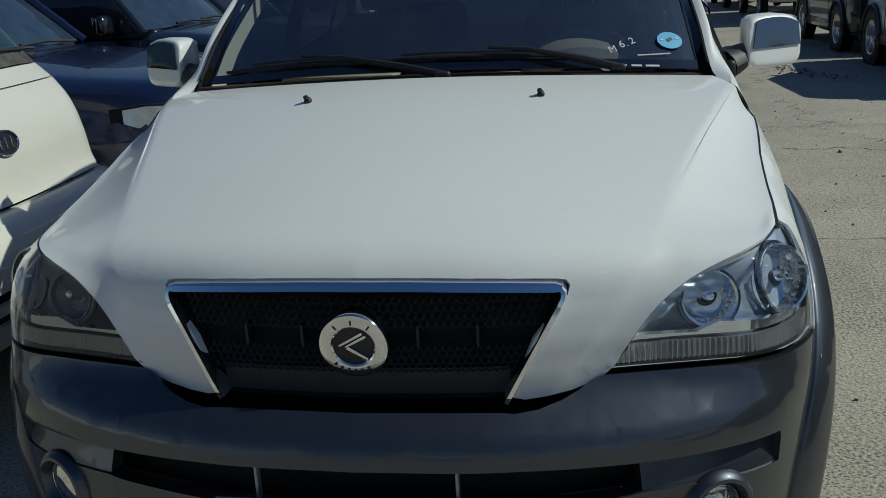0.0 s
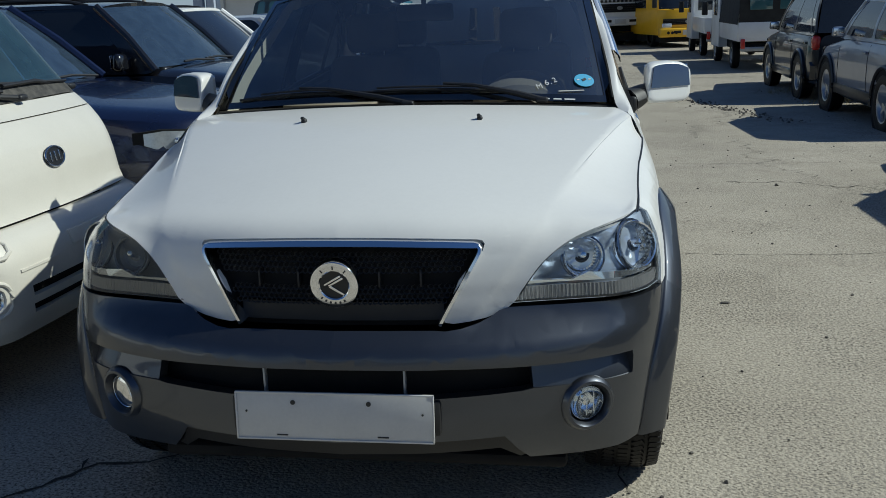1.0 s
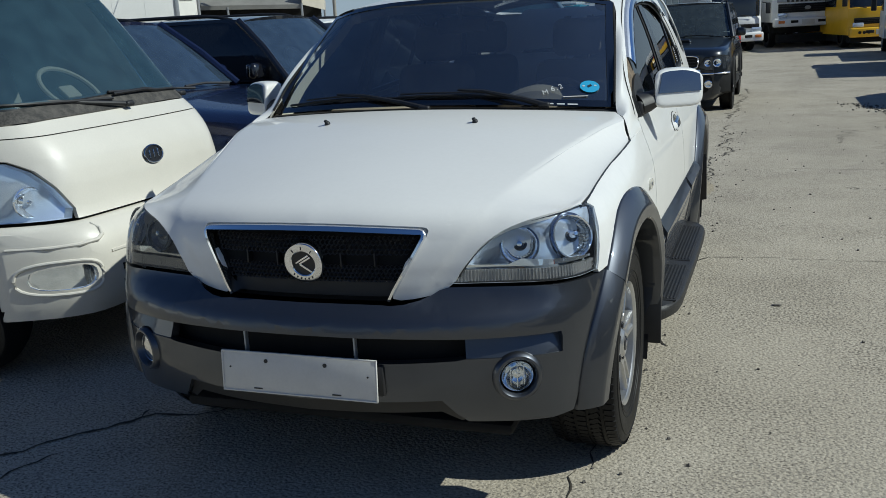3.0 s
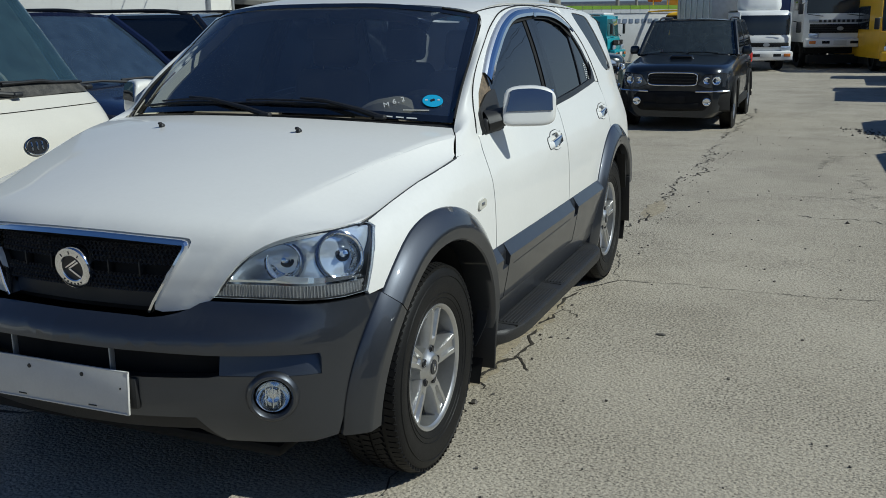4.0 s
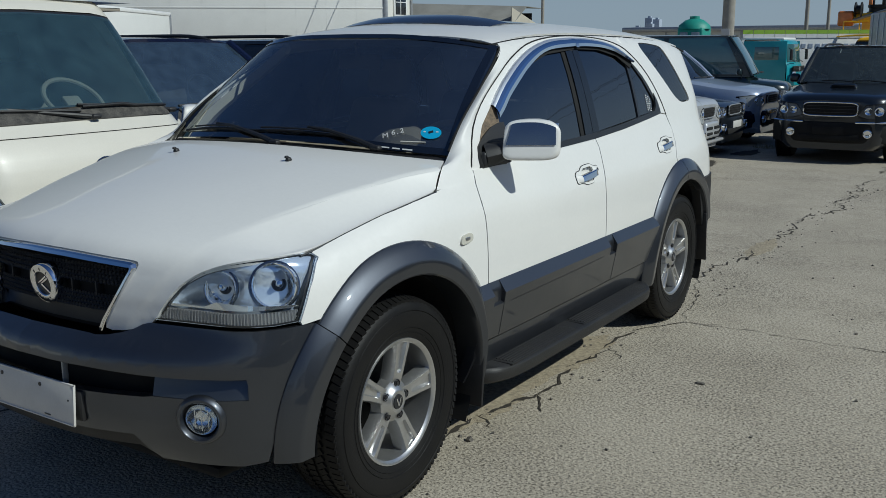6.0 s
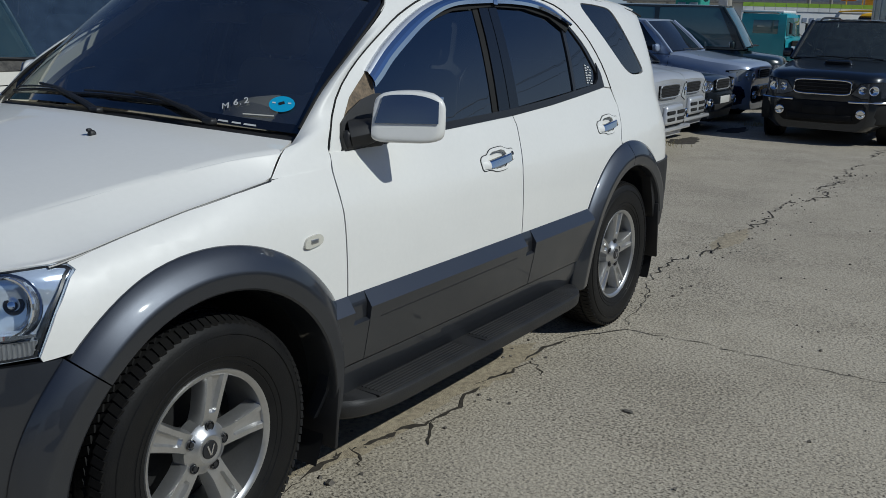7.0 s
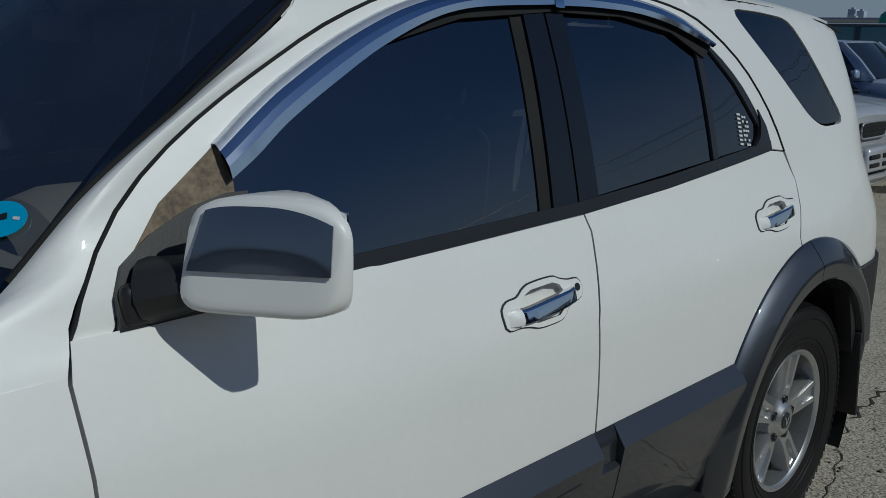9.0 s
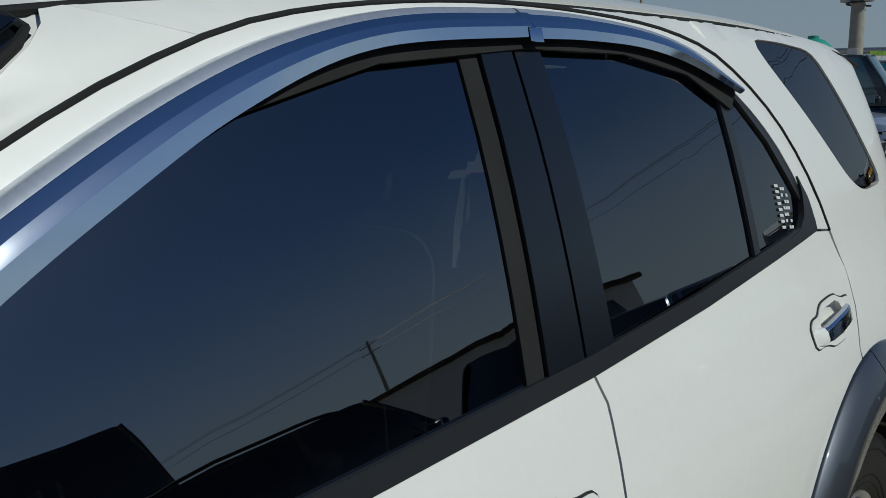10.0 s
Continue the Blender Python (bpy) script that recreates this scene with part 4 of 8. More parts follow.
# ---- white off-road wagon: details ----
def frame_at(u, z, off=0.0, f=body):
    """A pose on the body with its z axis pointing outwards."""
    p = Vector(f(u, z, off))
    a = (Vector(f(u + 0.004, z, off)) - Vector(f(u - 0.004, z, off))).normalized()
    up = (Vector(f(u, z + 0.004, off)) - Vector(f(u, z - 0.004, off))).normalized()
    n = a.cross(up).normalized()
    if n.dot(p - Vector((0, 1.4, z))) < 0:
        n = -n
    b2 = n.cross(a).normalized()
    if b2.z < 0:
        a, b2 = -a, -b2
    m = Matrix((a, b2, n)).transposed().to_4x4()
    m.translation = p
    return m


def placed(bm, m, s=False):
    bmesh.ops.transform(bm, matrix=m, verts=bm.verts)
    return mirrored(bm) if s else bm


# grille: dark backing, two bands of honeycomb, bars, chrome surround, round badge
def nose_at(x, z, off=0.0):
    p = Vector(hood(x, nose_v(x, z)))
    return Vector((p.x, p.y - off, p.z))


part("grille_backing", loft([[tuple(nose_at(x, z) + Vector((0, 0.05 + (0.03 if z > 0.9 else 0), 0))) for x in np.linspace(-0.42, 0.42, 21)] for z in (0.70, 0.78, 0.86, 0.94)]), VOID, suv)
mesh_bm = bmesh.new()
for z0, z1 in ((0.768, 0.818), (0.850, 0.904)):
    rows = 4
    pitch = (z1 - z0) / rows
    for r in range(rows):
        zc = z0 + (r + 0.5) * pitch
        wide = 0.274 + (zc - 0.722) * 0.56 - 0.020
        cols = int(wide / (pitch * 1.12))
        for c in range(-cols, cols + 1):
            xc = (c + 0.5 * (r % 2)) * pitch * 1.12
            if abs(xc) > wide:
                continue
            o, i2 = [], []
            y = nose_at(xc, zc).y + 0.022 + 0.008 * ((zc - z0) / (z1 - z0) - 0.5)
            for k in range(6):
                q = math.pi / 6 + k * math.pi / 3
                o.append(mesh_bm.verts.new((xc + pitch * 0.65 * math.cos(q), y, zc + pitch * 0.65 * math.sin(q))))
                i2.append(mesh_bm.verts.new((xc + pitch * 0.44 * math.cos(q), y + 0.006, zc + pitch * 0.44 * math.sin(q))))
            for k in range(6):
                mesh_bm.faces.new((o[k], o[(k + 1) % 6], i2[(k + 1) % 6], i2[k]))
HEX = mat("grille_plastic", (0.055, 0.057, 0.060), 0.40, vary=0.1)
tagged(part("grille_honeycomb", mesh_bm, HEX, suv), kind="stuff")
for z, h in ((0.745, 0.050),):
    wide = 0.274 + (z - 0.722) * 0.56 - 0.010
    bm = loft([[tuple(nose_at(x, z + dz) + Vector((0, d, 0))) for x in np.linspace(-wide, wide, 15)] for dz, d in ((h / 2, 0.06), (h / 2, 0.034), (-h / 2, 0.030), (-h / 2, 0.06))])
    part("grille_bar", bm, BLACK, suv)
for x in (-0.22, -0.11, 0.11, 0.22):
    part("grille_rib", rbox((0.006, 0.03, 0.045), tuple(nose_at(x, 0.834) + Vector((0, 0.036, 0))), 0.002), BLACK, suv)
ring_xz = [(0.2725, 0.716), (0.290, 0.750), (0.368, 0.888), (0.3755, 0.903), (0.3765, 0.913), (0.372, 0.920), (0.360, 0.9235), (0.28, 0.9285), (0.2, 0.9318), (0.1, 0.9344)]
ring_xz = [(-x, z) for x, z in ring_xz] + [(0, 0.9352)] + ring_xz[::-1]
rows = []
for k in range(len(ring_xz)):
    x, z = ring_xz[k]
    a, b2 = Vector(ring_xz[max(0, k - 1)]), Vector(ring_xz[min(len(ring_xz) - 1, k + 1)])
    t = (b2 - a).normalized()
    n = Vector((t.y, -t.x))
    wd = 0.0085 if abs(x) < 0.365 and z > 0.92 else 0.0065
    row = []
    for q, d in ((-1, 0.035), (-1, -0.009), (-0.6, -0.016), (0.6, -0.016), (1, -0.010), (1.2, 0.035)):
        c = Vector((x, z)) + n * q * wd - n * 0 + n * (wd - 0.0055)
        row.append(tuple(nose_at(c.x, c.y) + Vector((0, d, 0))))
    rows.append(row)
part("grille_surround", loft(rows), CHROME, suv, "bright chrome grille surround", sharp=25)
bp = nose_at(-0.006, 0.826)
bpose = Matrix.Translation((bp.x, bp.y + 0.012, bp.z)) @ Matrix.Rotation(radians(8), 4, "X") @ Matrix.Rotation(radians(90), 4, "X")
badge = part("badge", placed(lathe([(0.066, -0.03), (0.067, 0.004), (0.064, 0.010), (0.058, 0.0115), (0.042, 0.0115), (0.039, 0.009), (0.038, 0.0)], 48, "z"), bpose), CHROME, suv, "round chrome badge with a dark centre")
part("badge_centre", placed(lathe([(0.040, 0.004), (0.0, 0.004)], 40, "z"), bpose), TRIM, badge)
for (x0, y0), (x1, y1), wd in (((-0.028, -0.002), (0.018, 0.026), 0.006), ((-0.016, -0.004), (0.024, 0.020), 0.006), ((-0.014, -0.004), (0.024, -0.03), 0.008)):
    d = Vector((x1 - x0, y1 - y0))
    part("badge_bar", placed(rbox((d.length, wd, 0.004), ((x0 + x1) / 2, (y0 + y1) / 2, 0.006), 0.0015, turn=Matrix.Rotation(math.atan2(d.y, d.x), 4, "Z")), bpose), CHROME, badge)
for a, ln in ((128, 0.010), (90, 0.010), (52, 0.010), (-135, 0.006), (-120, 0.006), (-105, 0.006), (-90, 0.006), (-75, 0.006), (-60, 0.006)):
    q = radians(a)
    part("badge_mark", placed(rbox((0.0035 if a > 0 else 0.005, ln, 0.001), (0.0505 * math.cos(q), 0.0505 * math.sin(q), 0.0118), 0, turn=Matrix.Rotation(q - math.pi / 2, 4, "Z")), bpose), TRIM, badge)

# headlamps
LAMP = [fx(0.476, 0.763), fx(0.60, 0.764), fx(0.72, 0.765), fx(0.80, 0.765), (-0.555, 0.765), (-0.478, 0.768), (-0.462, 0.80), (-0.428, 0.86), (-0.375, 0.925), (-0.356, 0.939), (-0.366, 0.946)]
LAMP += [(at_x(x, z), z) for x, z in lamp_edge[:0:-1]]
RIB = mat("ribbed_clear_plastic", (0.50, 0.51, 0.53), 0.16, metal=0.7, vary=0.05)
BOWL = mat("lamp_reflector", (0.92, 0.96, 1.0), 0.03, metal=0.9, vary=0.03)
HOUSE = mat("lamp_housing_silver", (0.74, 0.83, 0.96), 0.08, metal=0.55, vary=0.04)
# Shade-side lamp insides, darkened in colour; DULL also covers the intake posts.
DIM = mat("shade_side_reflector", (0.34, 0.36, 0.38), 0.2, metal=0.7, vary=0.1)
DULL = mat("dull_shade_side_grey", (0.38, 0.40, 0.42), 0.35, metal=0.4, vary=0.1)


def lamp_deep(u, z, off=0.0):
    """Points inside the lamp, set straight back from its lens."""
    x, y, zz = body(u, z, -0.004)
    return (x + 0.2 * off, y - off, zz)


def dish(u, z, r, deep, s, fluted=0):
    """A lamp bowl that opens outwards."""
    m = frame_at(u, z, -0.046, lamp_deep)
    t = m.to_3x3()
    face = (t.col[2] * 0.45 + Vector((0.12, -1.0, 0.10)) * 0.55).normalized()
    rot = face.to_track_quat("Z", "Y").to_matrix().to_4x4()
    rot.translation = m.translation
    prof = [(0.004, -deep)] + [(r * math.sin(k), -deep * math.cos(k)) for k in np.linspace(0.3, math.pi / 2, 5)] + [(r * 1.0, 0.004), (r * 1.07, 0.005), (r * 1.10, 0.0), (r * 1.10, -0.02)]
    return placed(lathe(prof, 30, "z"), rot, s)


for s in (False, True):
    def shell_back(u, z):
        top = float(np.interp(body(u, z)[0], [p[0] for p in lamp_edge], [p[1] for p in lamp_edge]))
        return lamp_deep(u, z, -0.018 - 0.050 * min(1.0, max(0.0, (top - z) / 0.075)))
    shell = panel(LAMP, shell_back, 0.02, gap=0.001, rim=0, flip=s)
    loft([[((-1 if s else 1) * p[0], *p[1:]) for p in ring] for ring in ([shell_back(u, z) for u, z in LAMP + LAMP[:1]], [lamp_deep(u, z, -0.004) for u, z in LAMP + LAMP[:1]])], shell)
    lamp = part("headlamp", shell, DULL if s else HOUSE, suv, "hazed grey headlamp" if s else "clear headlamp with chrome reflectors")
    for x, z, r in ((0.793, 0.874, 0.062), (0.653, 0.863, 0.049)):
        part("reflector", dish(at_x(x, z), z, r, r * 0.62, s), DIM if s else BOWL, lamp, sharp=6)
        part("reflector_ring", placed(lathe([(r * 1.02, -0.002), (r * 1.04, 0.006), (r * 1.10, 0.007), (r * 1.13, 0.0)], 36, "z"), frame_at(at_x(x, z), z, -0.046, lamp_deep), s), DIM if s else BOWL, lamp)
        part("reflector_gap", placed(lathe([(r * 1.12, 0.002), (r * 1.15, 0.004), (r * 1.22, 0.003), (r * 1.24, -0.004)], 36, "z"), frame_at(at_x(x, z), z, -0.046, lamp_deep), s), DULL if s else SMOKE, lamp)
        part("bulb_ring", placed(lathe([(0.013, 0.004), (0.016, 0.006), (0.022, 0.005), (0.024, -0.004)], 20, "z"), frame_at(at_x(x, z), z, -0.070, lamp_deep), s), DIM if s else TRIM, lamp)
        m = frame_at(at_x(x, z), z, -0.066, lamp_deep)
        bulb = lathe([(0.0, 0.03), (0.008, 0.028), (0.012, 0.012), (0.012, -0.01)], 14, "z")
        part("bulb_shield", placed(bulb, m, s), CHROME, lamp)
        for k in (-1, 0, 1):
            part("reflector_facet", placed(rbox((0.004, r * 1.1, 0.004), (k * r * 0.42, -0.002, -0.004), 0.001), frame_at(at_x(x, z), z, -0.070, lamp_deep), s), HOUSE, lamp)
    strip_u = [fx(0.49, 0.767), fx(0.62, 0.768), fx(0.74, 0.768), (-0.55, 0.769), (-0.484, 0.772), (-0.468, 0.803), fx(0.74, 0.803), fx(0.62, 0.803), fx(0.505, 0.801)]
    part("indicator", panel(strip_u, lambda u, z: body(u, z, -0.016 + 0.0022 * math.sin(u * 2 * math.pi / 0.011)), (0.0018, 0.03), gap=0, rim=0.01, flip=s), RIB, lamp, "ribbed clear indicator strip")
    part("indicator_bulb", placed(rbox((0.05, 0.018, 0.01), (0, 0, 0), 0.004), frame_at(at_x(0.645, 0.782), 0.782, -0.026), s), AMBER, lamp)
    part("reflector_fin", panel([fx(0.515, 0.807), fx(0.62, 0.81), fx(0.74, 0.81), (-0.47, 0.81), (-0.47, 0.816), fx(0.70, 0.832), fx(0.66, 0.815), fx(0.54, 0.816)], lambda u, z: body(u, z, -0.02), 0.04, gap=0, rim=0.02, flip=s), BOWL, lamp)
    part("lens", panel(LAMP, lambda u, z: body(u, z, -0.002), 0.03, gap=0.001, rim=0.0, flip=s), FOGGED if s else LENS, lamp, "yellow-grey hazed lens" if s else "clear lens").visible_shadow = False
    part("lamp_seal", panel(inset(LAMP, -0.0015), lambda u, z: body(u, z, -0.012), 0.03, gap=0, rim=0.05, flip=s, holes=[inset(LAMP, 0.005)]), TRIM, lamp)

# fog lamps, plate, brackets
for s in (False, True):
    uf, zf = FOG
    m = frame_at(uf, zf, 0.0)
    fog = part("fog_lamp", placed(lathe([(0.078, -0.006), (0.075, 0.006), (0.068, 0.013), (0.061, 0.014), (0.056, 0.008), (0.052, -0.03)], 40, "z"), m, s), GREY, suv, "round fog lamp in a grey bezel")
    part("reflector", placed(lathe([(0.0, -0.035), (0.025, -0.028), (0.044, -0.012), (0.048, -0.004)], 32, "z"), m, s), BOWL, fog)
    part("bulb_cover", placed(lathe([(0.0, -0.006), (0.010, -0.009), (0.012, -0.03)], 16, "z"), m, s), CHROME, fog)
    bm = lathe([(0.0, 0.004), (0.02, 0.003), (0.04, -0.001), (0.051, -0.008)], 32, "z")
    part("lens", placed(bm, m, s), LENS, fog).visible_shadow = False
    for k in (-0.02, 0.0, 0.02):
        part("lens_flute", placed(rbox((0.003, 0.075 if k == 0 else 0.06, 0.002), (k, 0, -0.006), 0.0005), m, s), BOWL, fog)
pm = Matrix.Translation((0, -0.838, 0.500)) @ Matrix.Rotation(radians(86), 4, "X")
plate = part("number_plate", placed(rbox((0.53, 0.132, 0.006), r=0.003, seg=2), pm), PLATE, suv, "blank pale metal plate in a thin frame")
bm = bmesh.new()
for (sx, sy, x, y) in ((0.53, 0.005, 0, 0.0635), (0.53, 0.005, 0, -0.0635), (0.005, 0.132, 0.2625, 0), (0.005, 0.132, -0.2625, 0)):
    rbox((sx, sy, 0.004), (x, y, 0.004), 0.0012, bm=bm)
part("plate_rim", placed(bm, pm), PLATE, plate)
for x, y, r in ((-0.108, 0.038, 0.0065), (0.094, 0.038, 0.0065), (-0.235, 0.012, 0.003), (0.235, 0.012, 0.003)):
    part("plate_bolt", placed(lathe([(r, 0.002), (r, 0.005), (0, 0.0055)], 12, "z"), pm @ Matrix.Translation((x, y, 0))), TRIM, plate)
for x in (-0.14, 0.13):
    part("plate_slot", placed(rbox((0.03, 0.004, 0.002), (x, -0.052, 0.0035), 0.0005), pm), TRIM, plate)
part("plate_bracket", rbox((0.56, 0.025, 0.10), (0, -0.815, 0.495), 0.01), BLACK, suv)
for x in (-0.187, 0.187):
    part("intake_post", rbox((0.006, 0.02, 0.075), (x, body(at_x(abs(x)), 0.59)[1] + 0.02, 0.588), 0.002), DULL, suv)

# washer jets and wipers
for x in (-0.303, 0.303):
    jet = rbox((0.022, 0.026, 0.016), (x, 0.107, hood_z(x, 0.107) + 0.006), 0.006, taper=(0.6, 0.7), seg=3)
    rbox((0.012, 0.016, 0.010), (x - 0.003, 0.100, hood_z(x, 0.107) + 0.014), 0.004, bm=jet)
    part("washer_jet", jet, BLACK, suv)


def on_screen(x, k, off=0.012):
    j = abs(x) / 0.760
    p = screen(k, j)
    return Vector((math.copysign(p[0], x) if x else 0, p[1] - off * 0.66, p[2] + off * 0.75))


for px, ax, b0, b1 in ((0.02, -0.40, -0.66, -0.14), (0.50, 0.14, -0.20, 0.36)):
    piv = Vector((px, 0.335 + 0.1 * (px / 0.77) ** 2, 1.188))
    elbow = on_screen(ax, 0.095, 0.02)
    wiper = part("wiper", tube([piv, piv.lerp(elbow, 0.25) + Vector((0, 0, 0.008)), piv.lerp(elbow, 0.7) + Vector((0, 0, 0.012)), elbow], [0.012, 0.011, 0.007, 0.005], 8), BLACK, suv, "black wiper arm and blade")
    part("pivot_cap", rbox((0.045, 0.03, 0.02), tuple(piv), 0.008, seg=3), BLACK, wiper)
    part("blade", tube([on_screen(x, 0.055 + 0.045 * math.sin(math.pi * (x - b0) / (b1 - b0)) * 0.3, 0.008) for x in np.linspace(b0, b1, 12)], 0.006, 6), BLACK, wiper)
    part("blade_bridge", tube([on_screen(x, 0.07, 0.016 + 0.008 * math.sin(math.pi * (x - b0) / (b1 - b0))) for x in np.linspace(b0 + 0.1, b1 - 0.1, 8)], 0.004, 6), BLACK, wiper)

# door mirrors
MX, MZ, MY = 0.970, 1.211, -0.050


def mirror_section(y, k):
    """Outline of the housing: square-cut towards the car, round and lower towards the outside."""
    out = []
    for q in np.linspace(0, 2 * math.pi, 37)[:-1]:
        c, s2 = math.cos(q), math.sin(q)
        e = 0.42 if c > 0 else 0.34
        x = math.copysign(abs(c) ** e, c) * (0.095 if c > 0 else 0.086)
        z = math.copysign(abs(s2) ** e, s2) * 0.079
        if z > 0:
            z *= 1.0 - 0.30 * max(0, x / 0.095) ** 2 - 0.08 * max(0, -x / 0.095) ** 2
        out.append((MX + x * k, y + MY + (0.74 * (x * k + 0.09) + 0.22 * z * k) * max(0.0, 1 - (y - 0.7055) / 0.16), MZ + z * k))
    return out + [out[0]]


def mirror_housing(s):
    m = [(0.7055, k) for k in (0.02, 0.2, 0.4, 0.55, 0.7)] + [(0.706, 0.80), (0.709, 0.88), (0.718, 0.945), (0.735, 0.985), (0.77, 1.0), (0.82, 1.0), (0.865, 0.985), (0.868, 0.95), (0.858, 0.93), (0.856, 0.3)]
    bm = loft([mirror_section(y, k) for y, k in m])
    bmesh.ops.remove_doubles(bm, verts=bm.verts, dist=1e-5)
    return mirrored(bm) if s else bm


def mirror_cover(s):
    """The dark mirrored plate on the upper part of the front."""
    rows = []
    for k in np.linspace(0, 1, 9):
        row = []
        for j in np.linspace(-1, 1, 19):
            top = 0.069 * (1 - 0.30 * max(0, j) ** 2 - 0.10 * max(0, -j) ** 4)
            x = 0.010 + j * (0.081 if j > 0 else 0.075) * (1.0 - 0.15 * k * (1 if j < 0 else 0.5))
            zz = -0.017 + (top + 0.017) * k
            bulge = 0.004 * (1 - j * j) * math.sin(math.pi * k)
            row.append((MX + x, 0.6990 + MY + 0.74 * (x + 0.09) + 0.22 * zz - bulge * 0.3, MZ + zz))
        rows.append(row)
    bm = thicken(loft(rows), 0.004)
    return mirrored(bm) if s else bm


for s in (False, True):
    sg = -1 if s else 1
    mir = part("door_mirror", mirror_housing(s), WHITE, suv, "white door mirror with smoked chrome cover", sharp=50)
    part("mirror_cover", mirror_cover(s), SMOKE, mir)
    part("mirror_glass", rbox((0.165, 0.004, 0.125), (sg * MX, 0.866 + MY, MZ), 0.001), CHROME, mir)
    arm = tube([(sg * 0.815, 0.66, 1.150), (sg * 0.85, 0.69, 1.160), (sg * 0.885, 0.73, 1.175), (sg * 0.93, 0.77, 1.18)], [0.060, 0.052, 0.042, 0.036], 12, flat=0.8)
    part("mirror_arm", arm, BLACK, mir)
    part("mirror_foot", rbox((0.03, 0.19, 0.06), (sg * 0.835, 0.70, 1.138), 0.014, seg=3, turn=Matrix.Rotation(-0.03, 4, "X")), BLACK, mir)

# door grips
def grip(c, s, keyed):
    def bowl(y, z):
        a, b2 = (y - c[0] + 0.008) / 0.080, (z - c[1]) / 0.042
        return body(y, z, -0.026 * max(0.0, 1 - (a * a + b2 * b2)) ** 0.6)
    bez = [(c[0] + 1.06 * a, c[1] + 0.86 * b2) for a, b2 in ((-0.118, -0.028), (-0.120, 0.008), (-0.105, 0.022), (-0.075, 0.026), (-0.055, 0.040), (-0.035, 0.047), (0.035, 0.049), (0.052, 0.041), (0.075, 0.034), (0.108, 0.030), (0.115, 0.015), (0.112, -0.004), (0.095, -0.014), (0.065, -0.022), (0.045, -0.043), (0.02, -0.048), (-0.03, -0.048), (-0.055, -0.040), (-0.08, -0.036), (-0.108, -0.036))]
    bez = [tuple(p) for p in spline(bez + bez[:1], 56)][:-1]
    h = part("door_grip", panel(bez, lambda y, z: body(y, z, 0.004), 0.014, gap=0, rim=0.007, flip=s, holes=[grip_hole(c)]), WHITE, suv, "chrome door grip in a white bowl")
    part("grip_seal", panel(inset(bez, -0.0026), lambda y, z: body(y, z, 0.0022), 0.014, gap=0, rim=0.004, flip=s, holes=[grip_hole(c)]), BLACK, h)
    part("grip_bowl", panel(inset(grip_hole(c), -0.004), bowl, 0.008, gap=0, rim=0, flip=s), WHITE, h)
    rows = []
    for k in np.linspace(0, 1, 12):
        y = c[0] - 0.086 + 0.176 * k
        o = 0.008 + 0.008 * math.sin(math.pi * min(1, max(0, k))) ** 0.35
        hh = 0.0150 - 0.0015 * abs(2 * k - 1)
        zc = c[1] - 0.012 + 0.014 * k
        rows.append([body(y, zc + hh * b2, o + d) for b2, d in ((-1, -0.008), (-0.96, 0.0), (-0.9, 0.002), (0.62, 0.0035), (0.70, 0.0034), (0.96, 0.000), (1, -0.008))])
    bm = loft(rows)
    part("grip_bar", mirrored(bm) if s else bm, CHROME, h, "chrome pull bar", sharp=24)
    rows = [[body(c[0] - 0.118 + 0.034 * k, c[1] - 0.011 + 0.0155 * b2, 0.003 + (0.014 * math.sin(math.pi / 2 * k)) * d) for b2, d in ((-1, 0), (-0.9, 0.7), (-0.4, 1), (0.4, 1), (0.9, 0.7), (1, 0))] for k in np.linspace(0, 1, 6)]
    bm = loft(rows)
    part("grip_end", mirrored(bm) if s else bm, WHITE, h)
    if keyed:
        part("keyhole", placed(lathe([(0.008, 0.004), (0.008, 0.0055), (0.004, 0.006), (0, 0.004)], 16, "z"), frame_at(c[0] + 0.106, c[1] + 0.010, 0.0), s), TRIM, h)


for s in (False, True):
    grip(GRIP_F, s, True)
    grip(GRIP_R, s, False)

# side repeaters
MARK = [(0.335, 0.873), (0.350, 0.895), (0.40, 0.900), (0.418, 0.888), (0.412, 0.868), (0.36, 0.862), (0.34, 0.864)]
CLOUDY = mat("clouded_clear_plastic", (0.62, 0.60, 0.52), 0.25, coat=0.5, vary=0.1)
for s in (False, True):
    rep = part("side_repeater", panel(rounded(MARK, 0.012), lambda y, z: body(y, z, 0.008), 0.02, gap=0, rim=0.01, flip=s), CLOUDY, suv, "clear side repeater lamp")
    part("repeater_bulb", placed(rbox((0.03, 0.012, 0.003), (0, 0, 0.001), 0.001), frame_at(0.377, 0.881, 0.008), s), ALLOY, rep)

# wind deflectors over the side windows
def deflector(up, lo, s, rows=((0.19, 0.0172), (0.20, 0.0178), (0.40, 0.0232), (0.41, 0.0234), (0.63, 0.0250), (0.64, 0.0250), (1.0, 0.0200), (1.0, 0.0168), (0.5, 0.018), (0.2, 0.010))):
    U, D = spline(up, 40), spline(lo, 40)
    D = U + (D - U) * 1.06
    bm = loft([[cabin(a[0] * (1 - k) + b2[0] * k, a[1] * (1 - k) + b2[1] * k, o) for a, b2 in zip(U, D)] for k, o in rows])
    return mirrored(bm) if s else bm


